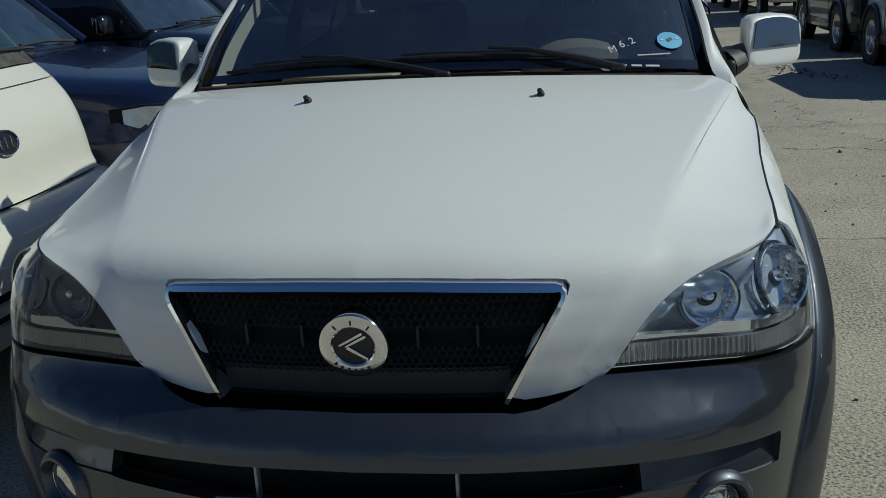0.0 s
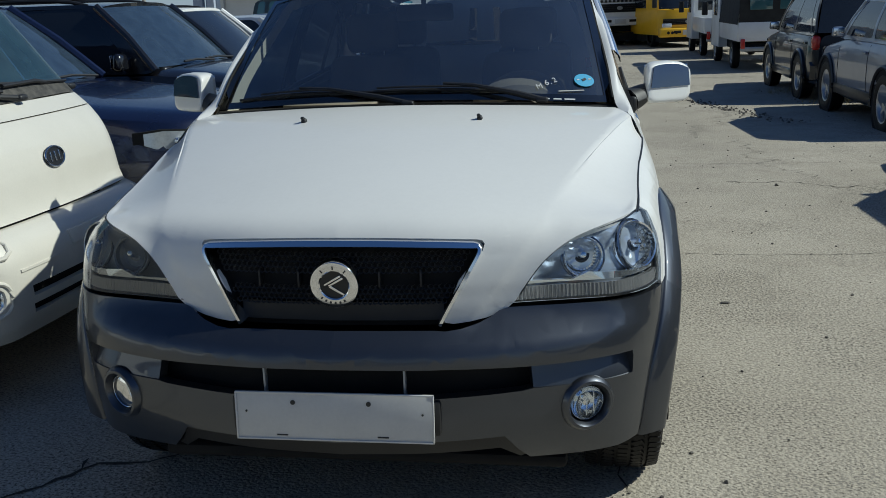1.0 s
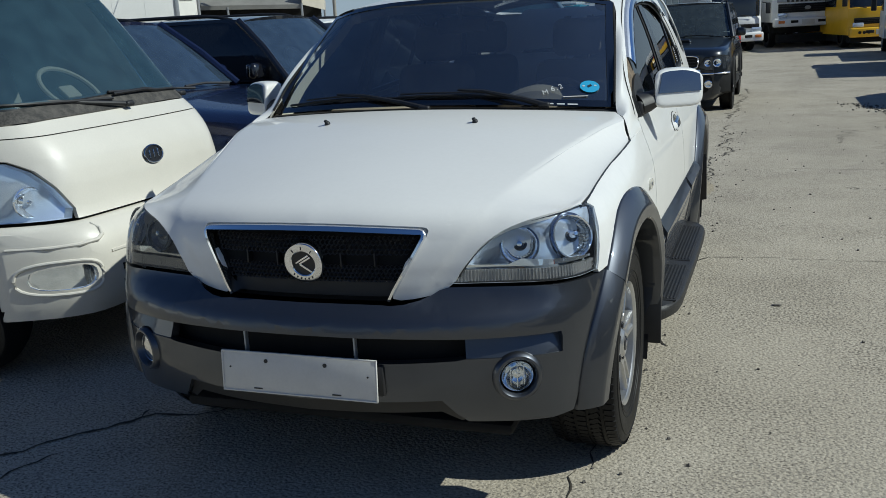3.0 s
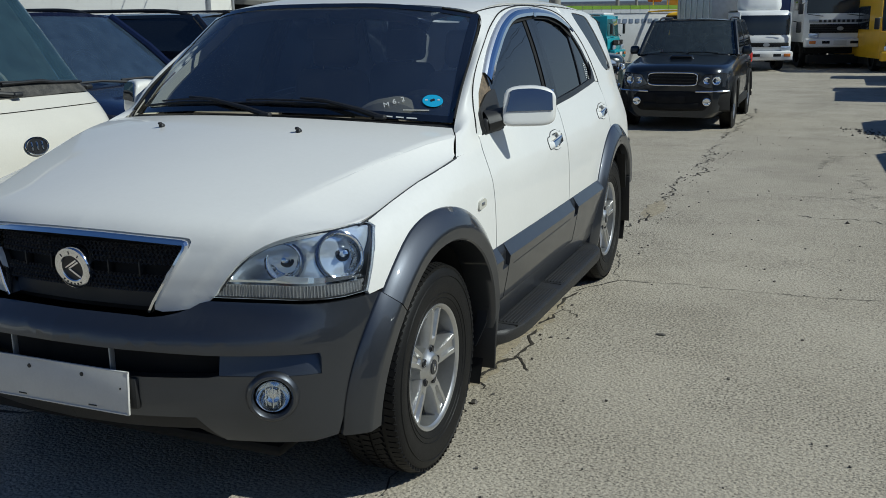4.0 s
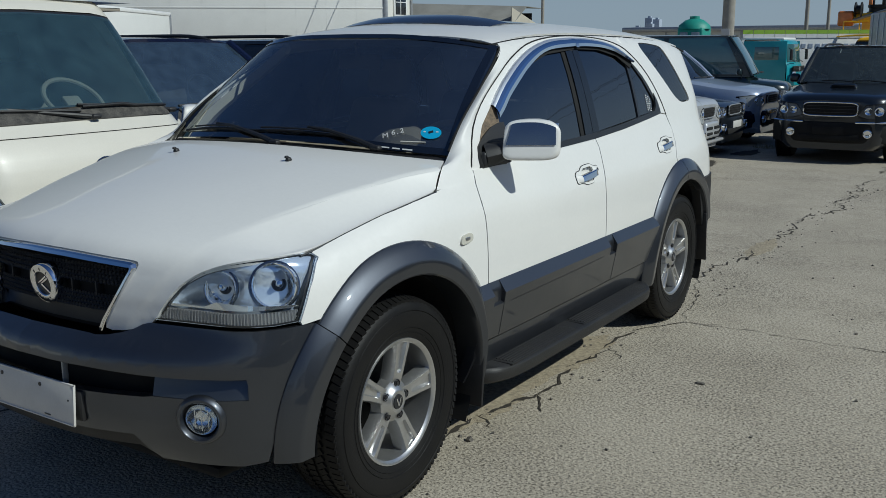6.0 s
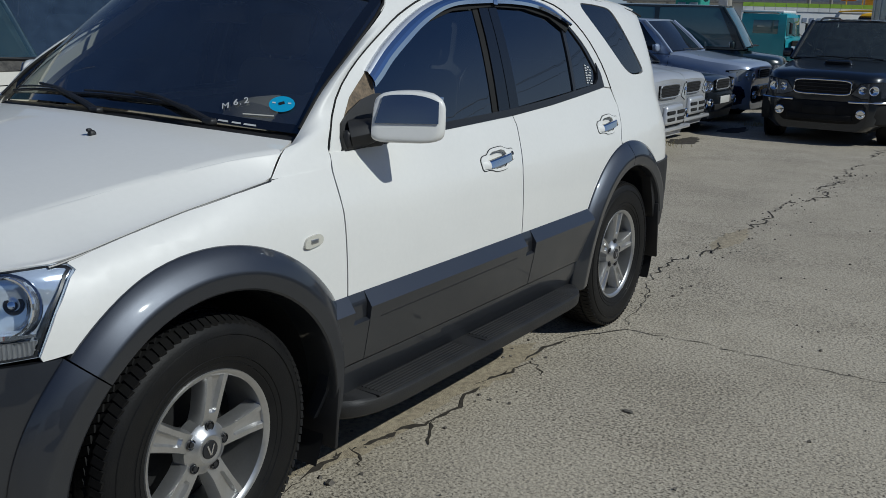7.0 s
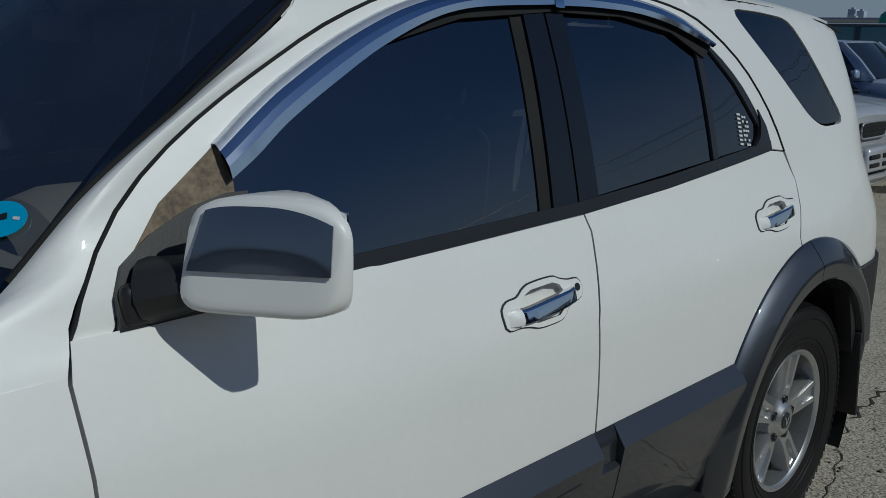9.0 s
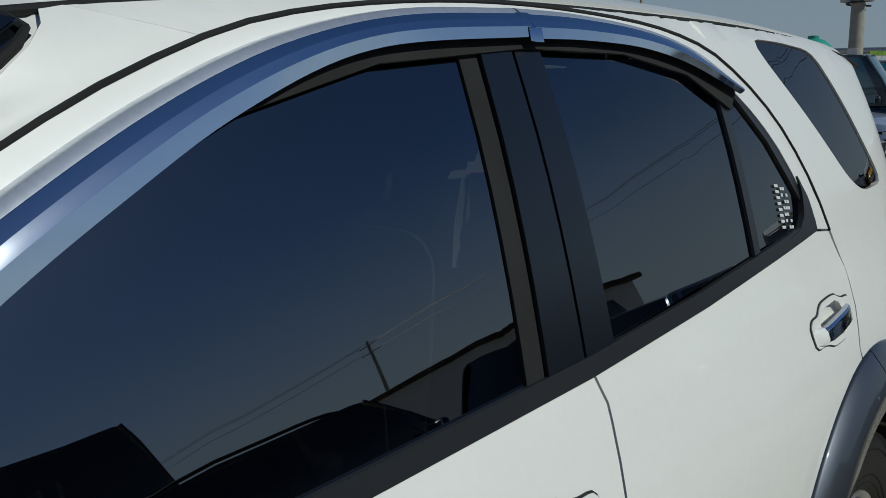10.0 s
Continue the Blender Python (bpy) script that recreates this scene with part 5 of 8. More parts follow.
FLANGE = ((0.0, 0.000), (0.0, 0.010), (0.03, 0.0135), (0.19, 0.0174), (0.20, 0.0165))
TAPE = mat("frosted_silver_edge", (0.80, 0.84, 0.90), 0.34, metal=0.75, vary=0.10, scale=40)
BRIGHT = mat("pale_chrome_film", (0.90, 0.93, 0.98), 0.07, metal=1.0, vary=0.03, scale=12)
VIS_F = ([(0.803, 1.336), (0.87, 1.383), (0.948, 1.429), (1.1, 1.501), (1.259, 1.556), (1.461, 1.592), (1.695, 1.604)], [(0.812, 1.290), (0.86, 1.318), (0.933, 1.366), (1.063, 1.433), (1.17, 1.482), (1.315, 1.532), (1.438, 1.554), (1.69, 1.567)])
VIS_R = ([(1.70, 1.604), (1.85, 1.602), (2.05, 1.585), (2.20, 1.552), (2.34, 1.492)], [(1.70, 1.565), (1.83, 1.565), (2.0, 1.556), (2.15, 1.53), (2.315, 1.478)])
for up, lo in (VIS_F, VIS_R):
    both("wind_deflector", BRIGHT, suv, lambda s: deflector(up, lo, s), "chrome wind deflector over the side window", sharp=7)
    both("deflector_flange", TAPE, suv, lambda s: deflector(up, lo, s, FLANGE), "frosted silver upper edge", sharp=40)
both("deflector_joint", CHROME, suv, lambda s: deflector([(1.685, 1.606), (1.70, 1.607), (1.715, 1.607)], [(1.685, 1.562), (1.70, 1.561), (1.715, 1.561)], s))
# near-black sheet behind the deflectors, over the top of the glass
both("deflector_dark_sheet", VOID, suv, lambda s: panel([(1.0, 1.42), (1.2, 1.485), (1.4, 1.53), (1.69, 1.55), (1.95, 1.545), (2.15, 1.512), (2.28, 1.45), (2.33, 1.48), (2.2, 1.55), (1.95, 1.58), (1.4, 1.575), (1.2, 1.53), (1.0, 1.455)], lambda y, z: cabin(y, z, 0.004), 0.06, gap=0, rim=0.004, flip=s))

# running boards and mud flaps
def board(s):
    bm = bmesh.new()
    prof = [(0.455, 0.83), (0.475, 0.90), (0.53, 0.955), (0.64, 0.992), (0.9, 1.0), (1.9, 1.0), (2.04, 0.985), (2.12, 0.94), (2.165, 0.83)]
    c = spline(prof, 40)
    rows = [[(x - dx, y, z) for y, x in c] for dx, z in ((0.16, 0.352), (0.015, 0.346), (0.004, 0.338), (0.0, 0.325), (0.004, 0.295), (0.02, 0.285), (0.2, 0.285))]
    loft(rows, bm)
    for v in bm.verts:
        v.co.x = max(v.co.x, 0.74)
    return mirrored(bm) if s else bm


for s in (False, True):
    sg = -1 if s else 1
    rb = part("running_board", board(s), STEP, suv, "dusty black moulded running board")
    for y0, y1 in ((0.62, 1.15), (1.27, 1.98)):
        bm = bmesh.new()
        for k in range(8):
            rbox((0.007, y1 - y0, 0.004), (sg * (0.868 + 0.0148 * k), (y0 + y1) / 2, 0.3515), 0.001, seg=1, bm=bm)
        tagged(part("tread_ribs", bm, STEP, rb), kind="stuff")
        part("tread_pad", rbox((0.125, y1 - y0 + 0.04, 0.006), (sg * 0.92, (y0 + y1) / 2, 0.3475), 0.003), STEP, rb)
    for y in (0.8, 1.7):
        part("board_bracket", rbox((0.1, 0.03, 0.02), (sg * 0.80, y, 0.365), 0.004), VOID, rb)
    part("mud_flap", rbox((0.22, 0.014, 0.24), (sg * 0.83, 0.452, 0.335), 0.005, turn=Matrix.Rotation(-0.1, 4, "X")), BLACK, suv, "black rubber mud flap")
    part("mud_flap", rbox((0.24, 0.014, 0.30), (sg * 0.80, 3.13, 0.42), 0.005, turn=Matrix.Rotation(0.12, 4, "X")), BLACK, suv, "black rubber mud flap")

# sunroof deflector
SMOKED = mat("smoked_acrylic", (0.025, 0.03, 0.038), 0.08, coat=0.6, vary=0.05)
bm = loft([[(x, 1.20 + 0.10 * (abs(x) / 0.44) ** 2.5 + dy, roof(x, 1.2)[2] + dz * (1 - 0.4 * (abs(x) / 0.44) ** 4)) for x in np.linspace(-0.44, 0.44, 19)] for dy, dz in ((0, 0.006), (0.06, 0.026), (0.13, 0.040), (0.20, 0.047))])
part("sunroof_deflector", thicken(bm, 0.004), SMOKED, suv, "smoked acrylic sunroof deflector")
part("sunroof", loft([[(x, y, roof(x, y)[2] + 0.004) for x in np.linspace(-0.40, 0.40, 9)] for y in np.linspace(1.36, 1.80, 6)]), SMOKED, suv, "dark glass sunroof")

# inside: dashboard, wheel, seats, mirror
bm = loft([[(x, y - 0.03 * math.cos(x * 2), z - 0.03 * (abs(x) / 0.74) ** 4) for x in np.linspace(-0.74, 0.74, 25)] for y, z in ((0.42, 1.13), (0.55, 1.145), (0.72, 1.150), (0.83, 1.135), (0.86, 1.09), (0.84, 0.95), (0.80, 0.70))])
dash = part("dashboard", bm, BEIGE, suv, "beige grey dashboard")
bm = loft([[(0.40 + 0.19 * math.cos(q) * k, y, 1.13 + 0.105 * math.sin(q) * k) for q in np.linspace(0, math.pi, 15)] for y, k in ((0.62, 0.4), (0.66, 0.85), (0.72, 1.0), (0.86, 1.0))])
part("instrument_hood", bm, BEIGE, dash)
part("passenger_airbag_cover", rbox((0.36, 0.16, 0.02), (-0.36, 0.70, 1.152), 0.008), BEIGE, dash)
wm = Matrix.Translation((0.40, 0.98, 1.07)) @ Matrix.Rotation(radians(62), 4, "X")
ringp = [(0.185 * math.cos(q), 0.185 * math.sin(q), 0) for q in np.linspace(0, 2 * math.pi, 33)[:-1]]
sw = part("steering_wheel", placed(tube(ringp, 0.016, 8, closed=True), wm), BEIGE, suv, "grey steering wheel")
part("wheel_boss", placed(rbox((0.16, 0.12, 0.05), (0, -0.01, -0.02), 0.02, seg=3), wm), BEIGE, sw)
for q in (0.1, math.pi - 0.1, -math.pi / 2):
    part("wheel_spoke", placed(rbox((0.12, 0.03, 0.015), (0.12 * math.cos(q), 0.12 * math.sin(q), -0.01), 0.005, turn=Matrix.Rotation(q, 4, "Z")), wm), BEIGE, sw)


def seat(x, y, name="front_seat"):
    st = part(name, rbox((0.50, 0.52, 0.16), (x, y, 0.72), 0.06, seg=4), SEATCLOTH, suv, "grey beige cloth seat")
    part("backrest", rbox((0.48, 0.15, 0.58), (x, y + 0.30, 1.02), 0.06, taper=(0.86, 0.8), seg=4, turn=Matrix.Rotation(radians(-16), 4, "X")), SEATCLOTH, st)
    part("headrest", rbox((0.26, 0.10, 0.19), (x, y + 0.415, 1.405), 0.045, seg=4, turn=Matrix.Rotation(radians(-10), 4, "X")), SEATCLOTH, st)
    for dx in (-0.06, 0.06):
        part("headrest_post", tube([(x + dx, y + 0.37, 1.25), (x + dx, y + 0.40, 1.36)], 0.006, 6), CHROME, st)


seat(0.38, 1.25), seat(-0.38, 1.25)
seat(0.38, 2.15, "rear_seat"), seat(-0.38, 2.15, "rear_seat")
part("cabin_floor", rbox((1.5, 2.9, 0.06), (0, 2.0, 0.55), 0.02), VOID, suv)
part("rear_view_mirror", rbox((0.24, 0.03, 0.07), (0.0, 0.93, 1.50), 0.014, seg=3), BLACK, suv)
part("mirror_stem", tube([(0, 0.90, 1.58), (0, 0.92, 1.52)], 0.01, 8), BLACK, suv)


def pillar_trim(s):
    a = [Vector(p) + Vector((-0.03, 0.03, -0.015)) for p in SCREEN_EDGE[7:]]
    bm = loft([[tuple(p) for p in a], [tuple(p + Vector((-0.025, 0.045, -0.01))) for p in a], [tuple(p + Vector((0.02, 0.11, -0.02))) for p in a]])
    return mirrored(bm) if s else bm


LIGHTTRIM = mat("pale_pillar_trim", (0.50, 0.48, 0.40), 0.8, vary=0.05)
both("pillar_trim", LIGHTTRIM, suv, pillar_trim, "pale inner pillar trim")
both("headlining_edge", LIGHTTRIM, suv, lambda s: placed(tube([(0.60, y, ROOF(y) - 0.10) for y in np.linspace(1.1, 3.2, 12)], 0.03, 8), Matrix(), s))

# writing, sticker on the windscreen, label in the rear window
INK = mat("white_paint_marker", (0.62, 0.62, 0.60), 0.6, vary=0.02)
DECAL = mat("blue_sticker", (0.02, 0.36, 0.62), 0.4, vary=0.05)


def screen_pose(x, k, turn=0.0, off=0.005):
    p = on_screen(x, k, off)
    a = (on_screen(x + 0.02, k, off) - on_screen(x - 0.02, k, off)).normalized()
    b2 = (on_screen(x, k + 0.02, off) - on_screen(x, k - 0.02, off)).normalized()
    n = a.cross(b2).normalized()
    b2 = n.cross(a)
    m = Matrix((a, b2, n)).transposed().to_4x4()
    m.translation = p
    return m @ Matrix.Rotation(turn, 4, "Z")


def lettering(text, size, material, parent, m, name="writing"):
    cu = bpy.data.curves.new(name, "FONT")
    cu.body, cu.size, cu.extrude = text, size, 0.0008
    cu.align_x = "CENTER"
    tmp = new("tmp", cu)
    me = bpy.data.meshes.new_from_object(tmp.evaluated_get(bpy.context.evaluated_depsgraph_get()))
    bpy.data.objects.remove(tmp)
    me.materials.clear()
    me.materials.append(material)
    ob = new(name, me)
    ob.parent, ob.matrix_basis = parent, m
    return ob


for ch, x, k, sz, tn in (("M", 0.487, 0.082, 0.032, 0.35), ("6", 0.514, 0.110, 0.034, 0.3), (".", 0.529, 0.118, 0.03, 0.2), ("2", 0.545, 0.132, 0.032, 0.4)):
    tagged(lettering(ch, sz, INK, suv, screen_pose(x, k, tn, 0.006)), "white hand-painted writing")
part("windscreen_sticker", placed(lathe([(1, 0.0), (1, 0.001), (0, 0.0012)], 32, "z"), screen_pose(0.655, 0.155, 0.1, 0.005) @ Matrix.Diagonal((0.040, 0.030, 1, 1))), DECAL, suv, "oval blue sticker")
part("sticker_mark", placed(rbox((0.018, 0.010, 0.001), (0, 0, 0), 0), screen_pose(0.655, 0.158, 0.5, 0.0075)), TRIM, suv)
for dx in (-0.024, 0.024):
    part("sticker_mark", placed(rbox((0.010, 0.005, 0.001), (dx, 0.003, 0), 0), screen_pose(0.655, 0.155, 0.1, 0.0068)), INK, suv)
for x, ln in ((0.46, 0.03), (0.50, 0.035), (0.545, 0.03), (0.59, 0.04)):
    part("glass_mark", placed(rbox((ln, 0.006, 0.001), (0, 0, 0), 0), screen_pose(x, 0.012, 0, 0.005)), INK, suv)
part("glass_mark", placed(rbox((0.10, 0.004, 0.001), (0, 0, 0), 0), screen_pose(0.60, 0.075, 0.08, 0.005)), CLOUDY, suv)
lm = frame_at(2.425, 1.262, -0.0055, cabin) @ Matrix.Rotation(-0.12, 4, "Z")
bm = bmesh.new()
for i in range(8):
    rbox((0.018, 0.0055, 0.0006), (-0.022, -0.040 + i * 0.0115, 0), 0, bm=bm)
for i in range(7):
    for j in range(3):
        if (i * 3 + j) % 4:
            rbox((0.010, 0.006, 0.0006), (0.0 + j * 0.012, -0.040 + i * 0.0125, 0), 0, bm=bm)
part("window_label", placed(bm, lm), INK, suv, "white printed label with bars")


# ---- ground ----
def ground_material():
    m, nt, b = nodes_of("worn_concrete")
    L = nt.links.new
    geo = nt.nodes.new("ShaderNodeNewGeometry")

    def noise_of(scale, detail=6, rough=0.6, squeeze=None):
        n = nt.nodes.new("ShaderNodeTexNoise")
        n.inputs["Scale"].default_value, n.inputs["Detail"].default_value, n.inputs["Roughness"].default_value = scale, detail, rough
        if squeeze:
            sq = nt.nodes.new("ShaderNodeVectorMath")
            sq.operation = "MULTIPLY"
            sq.inputs[1].default_value = squeeze
            L(geo.outputs["Position"], sq.inputs[0]), L(sq.outputs[0], n.inputs["Vector"])
        else:
            L(geo.outputs["Position"], n.inputs["Vector"])
        return n.outputs[0]

    def remap(src, a, b2, c=0.0, d=1.0):
        r = nt.nodes.new("ShaderNodeMapRange")
        for i, q in enumerate((a, b2, c, d)):
            r.inputs[i + 1].default_value = q
        L(src, r.inputs[0])
        return r.outputs[0]

    def blend(fac, a, b2):
        x = nt.nodes.new("ShaderNodeMix")
        x.data_type = "RGBA"
        L(fac, x.inputs[0])
        for i, q in ((6, a), (7, b2)):
            if isinstance(q, tuple):
                x.inputs[i].default_value = (*q, 1)
            else:
                L(q, x.inputs[i])
        return x.outputs[2]

    big, mid, fine, mott = noise_of(0.35), noise_of(2.2), noise_of(70, 4), noise_of(78, 1.8, 0.55, (1.0, 1.3, 1.0))
    vor = nt.nodes.new("ShaderNodeTexVoronoi")
    vor.inputs["Scale"].default_value = 75
    L(geo.outputs["Position"], vor.inputs["Vector"])
    c = blend(remap(big, 0.35, 0.65), (0.43, 0.382, 0.30), (0.53, 0.475, 0.38))
    c = blend(remap(mid, 0.45, 0.7), c, (0.442, 0.39, 0.302))
    c = blend(remap(fine, 0.36, 0.54), (0.285, 0.253, 0.20), c)
    worn = remap(noise_of(0.8, 3), 0.38, 0.64, -0.02, 0.09)
    speck = nt.nodes.new("ShaderNodeMath")
    speck.operation = "ADD"
    L(mott, speck.inputs[0]), L(worn, speck.inputs[1])
    c = blend(remap(speck.outputs[0], 0.400, 0.445), (0.135, 0.117, 0.09), c)
    c = blend(remap(vor.outputs["Distance"], 0.16, 0.08), c, (0.60, 0.55, 0.46))
    pit = nt.nodes.new("ShaderNodeTexVoronoi")
    pit.inputs["Scale"].default_value, pit.inputs["Randomness"].default_value = 58, 1.0
    stretch = nt.nodes.new("ShaderNodeVectorMath")
    stretch.operation = "MULTIPLY"
    stretch.inputs[1].default_value = (1.0, 1.9, 1.0)
    L(geo.outputs["Position"], stretch.inputs[0]), L(stretch.outputs[0], pit.inputs["Vector"])
    gate = nt.nodes.new("ShaderNodeMath")
    gate.operation = "ADD"
    L(remap(mid, 0.35, 0.62, 0.16, -0.08), gate.inputs[0]), L(pit.outputs["Distance"], gate.inputs[1])
    c = blend(remap(gate.outputs[0], 0.20, 0.30), (0.235, 0.21, 0.172), c)
    L(c, b.inputs["Base Color"])
    b.inputs["Roughness"].default_value = 0.9
    bp = nt.nodes.new("ShaderNodeBump")
    bp.inputs["Strength"].default_value, bp.inputs["Distance"].default_value = 0.55, 0.006
    h = nt.nodes.new("ShaderNodeMath")
    h.operation = "SUBTRACT"
    L(fine, h.inputs[0]), L(vor.outputs["Distance"], h.inputs[1])
    L(h.outputs[0], bp.inputs["Height"]), L(bp.outputs[0], b.inputs["Normal"])
    return m


CONCRETE = ground_material()
bm = loft([[(x, y, fall(y)) for x in (-1500, -100, -20, -8, -4, -2, 0, 2, 4, 8, 20, 100, 1500)] for y in (-1500, -100, -20, -5, 0, 3, 4, 5, 6, 7, 8.5, 10, 11.5, 13, 16, 20, 26, 33, 40, 60, 100, 400, 1500)])
solid("ground", bm, CONCRETE, "worn pale concrete yard with cracks", "ground", kind="structure")


# cracks, seams, crumbs and dry weeds on the concrete
CRACK = mat("crack_dirt", (0.05, 0.042, 0.032), 1.0, vary=0.3, scale=30)
SOIL = mat("loose_sandy_dirt", (0.44, 0.375, 0.265), 1.0, vary=0.2, scale=45, fine=260, bump=1.0, tone=(0.14, 0.12, 0.09))
rnd = random.Random(7)


def crack(p0, p1, width=0.012, wobble=0.05, name="crack", fork=0.3, material=None):
    """A ragged line of missing concrete with side branches."""
    a, b2 = Vector((*p0, 0)), Vector((*p1, 0))
    n = max(6, int((b2 - a).length / 0.05))
    side = (b2 - a).normalized().cross(Vector((0, 0, 1)))
    bm = bmesh.new()

    def ribbon(pts, w0):
        prev = None
        for i, p in enumerate(pts):
            t = (pts[min(i + 1, len(pts) - 1)] - pts[max(i - 1, 0)]).normalized()
            s2 = t.cross(Vector((0, 0, 1)))
            w1 = w0 * rnd.uniform(0.25, 1.0) * (1 if 0 < i < len(pts) - 1 else 0.2)
            cur = [bm.verts.new(p + s2 * w1 + Vector((0, 0, 0.003))), bm.verts.new(p - s2 * w1 + Vector((0, 0, 0.003)))]
            if prev:
                bm.faces.new((prev[0], prev[1], cur[1], cur[0]))
            prev = cur
    drift, pts = 0.0, []
    for i in range(n + 1):
        drift = drift * 0.86 + rnd.uniform(-1, 1) * wobble * 0.5
        pts.append(a.lerp(b2, i / n) + side * (drift + wobble * 0.6 * noise.noise((i * 0.13, p0[0] * 3, p0[1]))) + Vector((rnd.uniform(-1, 1), rnd.uniform(-1, 1), 0)) * 0.008)
    ribbon(pts, width)
    for i in range(2, n - 2):
        if rnd.random() < fork * 0.16:
            q = pts[i].copy()
            ang = rnd.uniform(-1.2, 1.2) + (math.pi / 2 if rnd.random() < 0.5 else -math.pi / 2)
            d = (b2 - a).normalized()
            d = Vector((d.x * math.cos(ang) - d.y * math.sin(ang), d.x * math.sin(ang) + d.y * math.cos(ang), 0))
            br = [q]
            for k in range(rnd.randint(2, 4)):
                d = (d + Vector((rnd.uniform(-1, 1), rnd.uniform(-1, 1), 0)) * 0.45).normalized()
                br.append(br[-1] + d * 0.028)
            ribbon(br, width * 0.6)
    for v in bm.verts:
        v.co.z += fall(v.co.y)
    return solid(name, bm, material or CRACK, "dark ragged crack in the concrete", "crack", kind="structure")


for line, wide in (([(0.79, -0.75), (0.78, -0.3), (0.76, 0.25), (0.73, 0.53)], 0.005), ([(0.73, 0.53), (0.69, 0.81), (0.75, 1.02), (0.79, 1.19)], 0.017),
                   ([(0.79, 1.19), (0.88, 0.99)], 0.008), ([(0.69, 0.81), (0.80, 0.70)], 0.005), ([(0.79, 1.19), (0.75, 1.58), (0.79, 1.97), (0.80, 2.33)], 0.011),
                   ([(0.79, 1.97), (0.92, 1.86)], 0.006), ([(0.80, 2.33), (0.96, 2.68)], 0.005), ([(0.96, 2.68), (1.42, 2.655), (1.83, 2.67), (2.5, 2.74), (3.6, 2.80)], 0.0045)):
    for p0, p1 in zip(line, line[1:]):
        crack(p0, p1, wide, 0.035, fork=0.9 if wide > 0.007 else 0.2)
crack((0.96, 2.72), (0.66, 3.80), 0.0040, 0.04, fork=0.4)
crack((0.66, 3.80), (0.70, 4.40), 0.0090, 0.06, fork=0.8)
crack((0.74, 4.40), (0.76, 7.2), 0.0101, 0.09, fork=0.9)
crack((0.76, 7.2), (0.70, 10.6), 0.0115, 0.10, fork=0.9)
crack((0.62, 11.4), (0.75, 17.0), 0.0144, 0.12, fork=0.6)
crack((1.9, 5.3), (4.3, 4.4), 0.0065, 0.14, fork=0.9)
crack((2.6, 5.3), (2.2, 8.3), 0.0050, 0.2, fork=0.9)
crack((2.1, 8.3), (3.0, 12.0), 0.0072, 0.25, fork=0.9)
crack((2.45, 13.6), (2.95, 12.0), 0.020, 0.16, fork=1.6)
crack((2.95, 12.0), (3.15, 10.6), 0.020, 0.14, fork=1.6)
crack((3.15, 10.6), (3.7, 9.9), 0.012, 0.14, fork=0.9)
crack((1.4, 6.3), (5.5, 6.0), 0.0043, 0.04, fork=0.2)
crack((-3.2, -1.9), (-0.4, 0.2), 0.0115, 0.06, fork=0.6)
crack((-1.9, -2.9), (-1.2, -0.6), 0.0086, 0.08, fork=0.5)
crack((0.6, 18.5), (6.5, 18.0), 0.0144, 0.1, fork=0.3)
crack((1.0, 23.5), (7.5, 22.6), 0.0216, 0.2, fork=0.3)


def patch(c, r, name, material, label, n=90, stretch=1.0, turn=0.0):
    """A thin drift of dirt with a wandering edge."""
    bm = bmesh.new()
    seed = rnd.uniform(0, 50)
    rings = []
    for k in (0.0, 0.45, 0.8, 1.0):
        ring = []
        for q in np.linspace(0, 2 * math.pi, n + 1)[:-1]:
            edge = 0.80 + 0.28 * noise.noise((2.2 * math.cos(q) * stretch ** 0.5, 2.2 * math.sin(q), seed)) + 0.14 * noise.noise((9 * math.cos(q) * stretch ** 0.5, 9 * math.sin(q), seed + 5))
            ring.append(bm.verts.new((math.cos(q) * r * stretch * k * edge, math.sin(q) * r * k * edge, 0.0012 + 0.005 * (1 - k))))
        rings.append(ring)
    for A, B2 in zip(rings, rings[1:]):
        for i in range(n):
            bm.faces.new((A[i], A[(i + 1) % n], B2[(i + 1) % n], B2[i]))
    bmesh.ops.remove_doubles(bm, verts=bm.verts, dist=1e-5)
    return solid(name, bm, material, label, "ground", kind="structure", m=pose(*c, fall(c[1]), 0, 0, turn))


patch((0.63, 0.95), 0.17, "dirt_patch", SOIL, "sandy dirt along the crack", stretch=3.4, turn=88)
patch((0.68, 1.75), 0.14, "dirt_patch", SOIL, "sandy dirt along the crack", stretch=3.6, turn=88)
patch((0.76, 5.0), 0.10, "dirt_patch", SOIL, "sandy dirt along the crack", stretch=6.0, turn=90)
DEBRIS = mat("dark_earth_and_litter", (0.065, 0.055, 0.043), 1.0, vary=0.3, scale=14, fine=120, bump=0.8, tone=(0.02, 0.018, 0.015))
STRAW = mat("pale_straw", (0.50, 0.42, 0.27), 0.9, vary=0.25, scale=30, bump=0.5)
patch((-1.75, 11.0), 0.24, "dirt_patch", DEBRIS, "dark earth and litter under the parked cars", stretch=3.6, turn=92)
patch((-1.70, 13.2), 0.22, "dirt_patch", DEBRIS, "dark earth and litter under the parked cars", stretch=3.2, turn=88)
patch((-1.62, 14.3), 0.10, "straw_patch", STRAW, "pale dry straw lying under the parked cars", stretch=2.4, turn=15)
# scattered chips and stones
STONE = mat("dark_stone_chip", (0.16, 0.145, 0.125), 0.95, vary=0.3, scale=40, tone=(0.05, 0.045, 0.04))


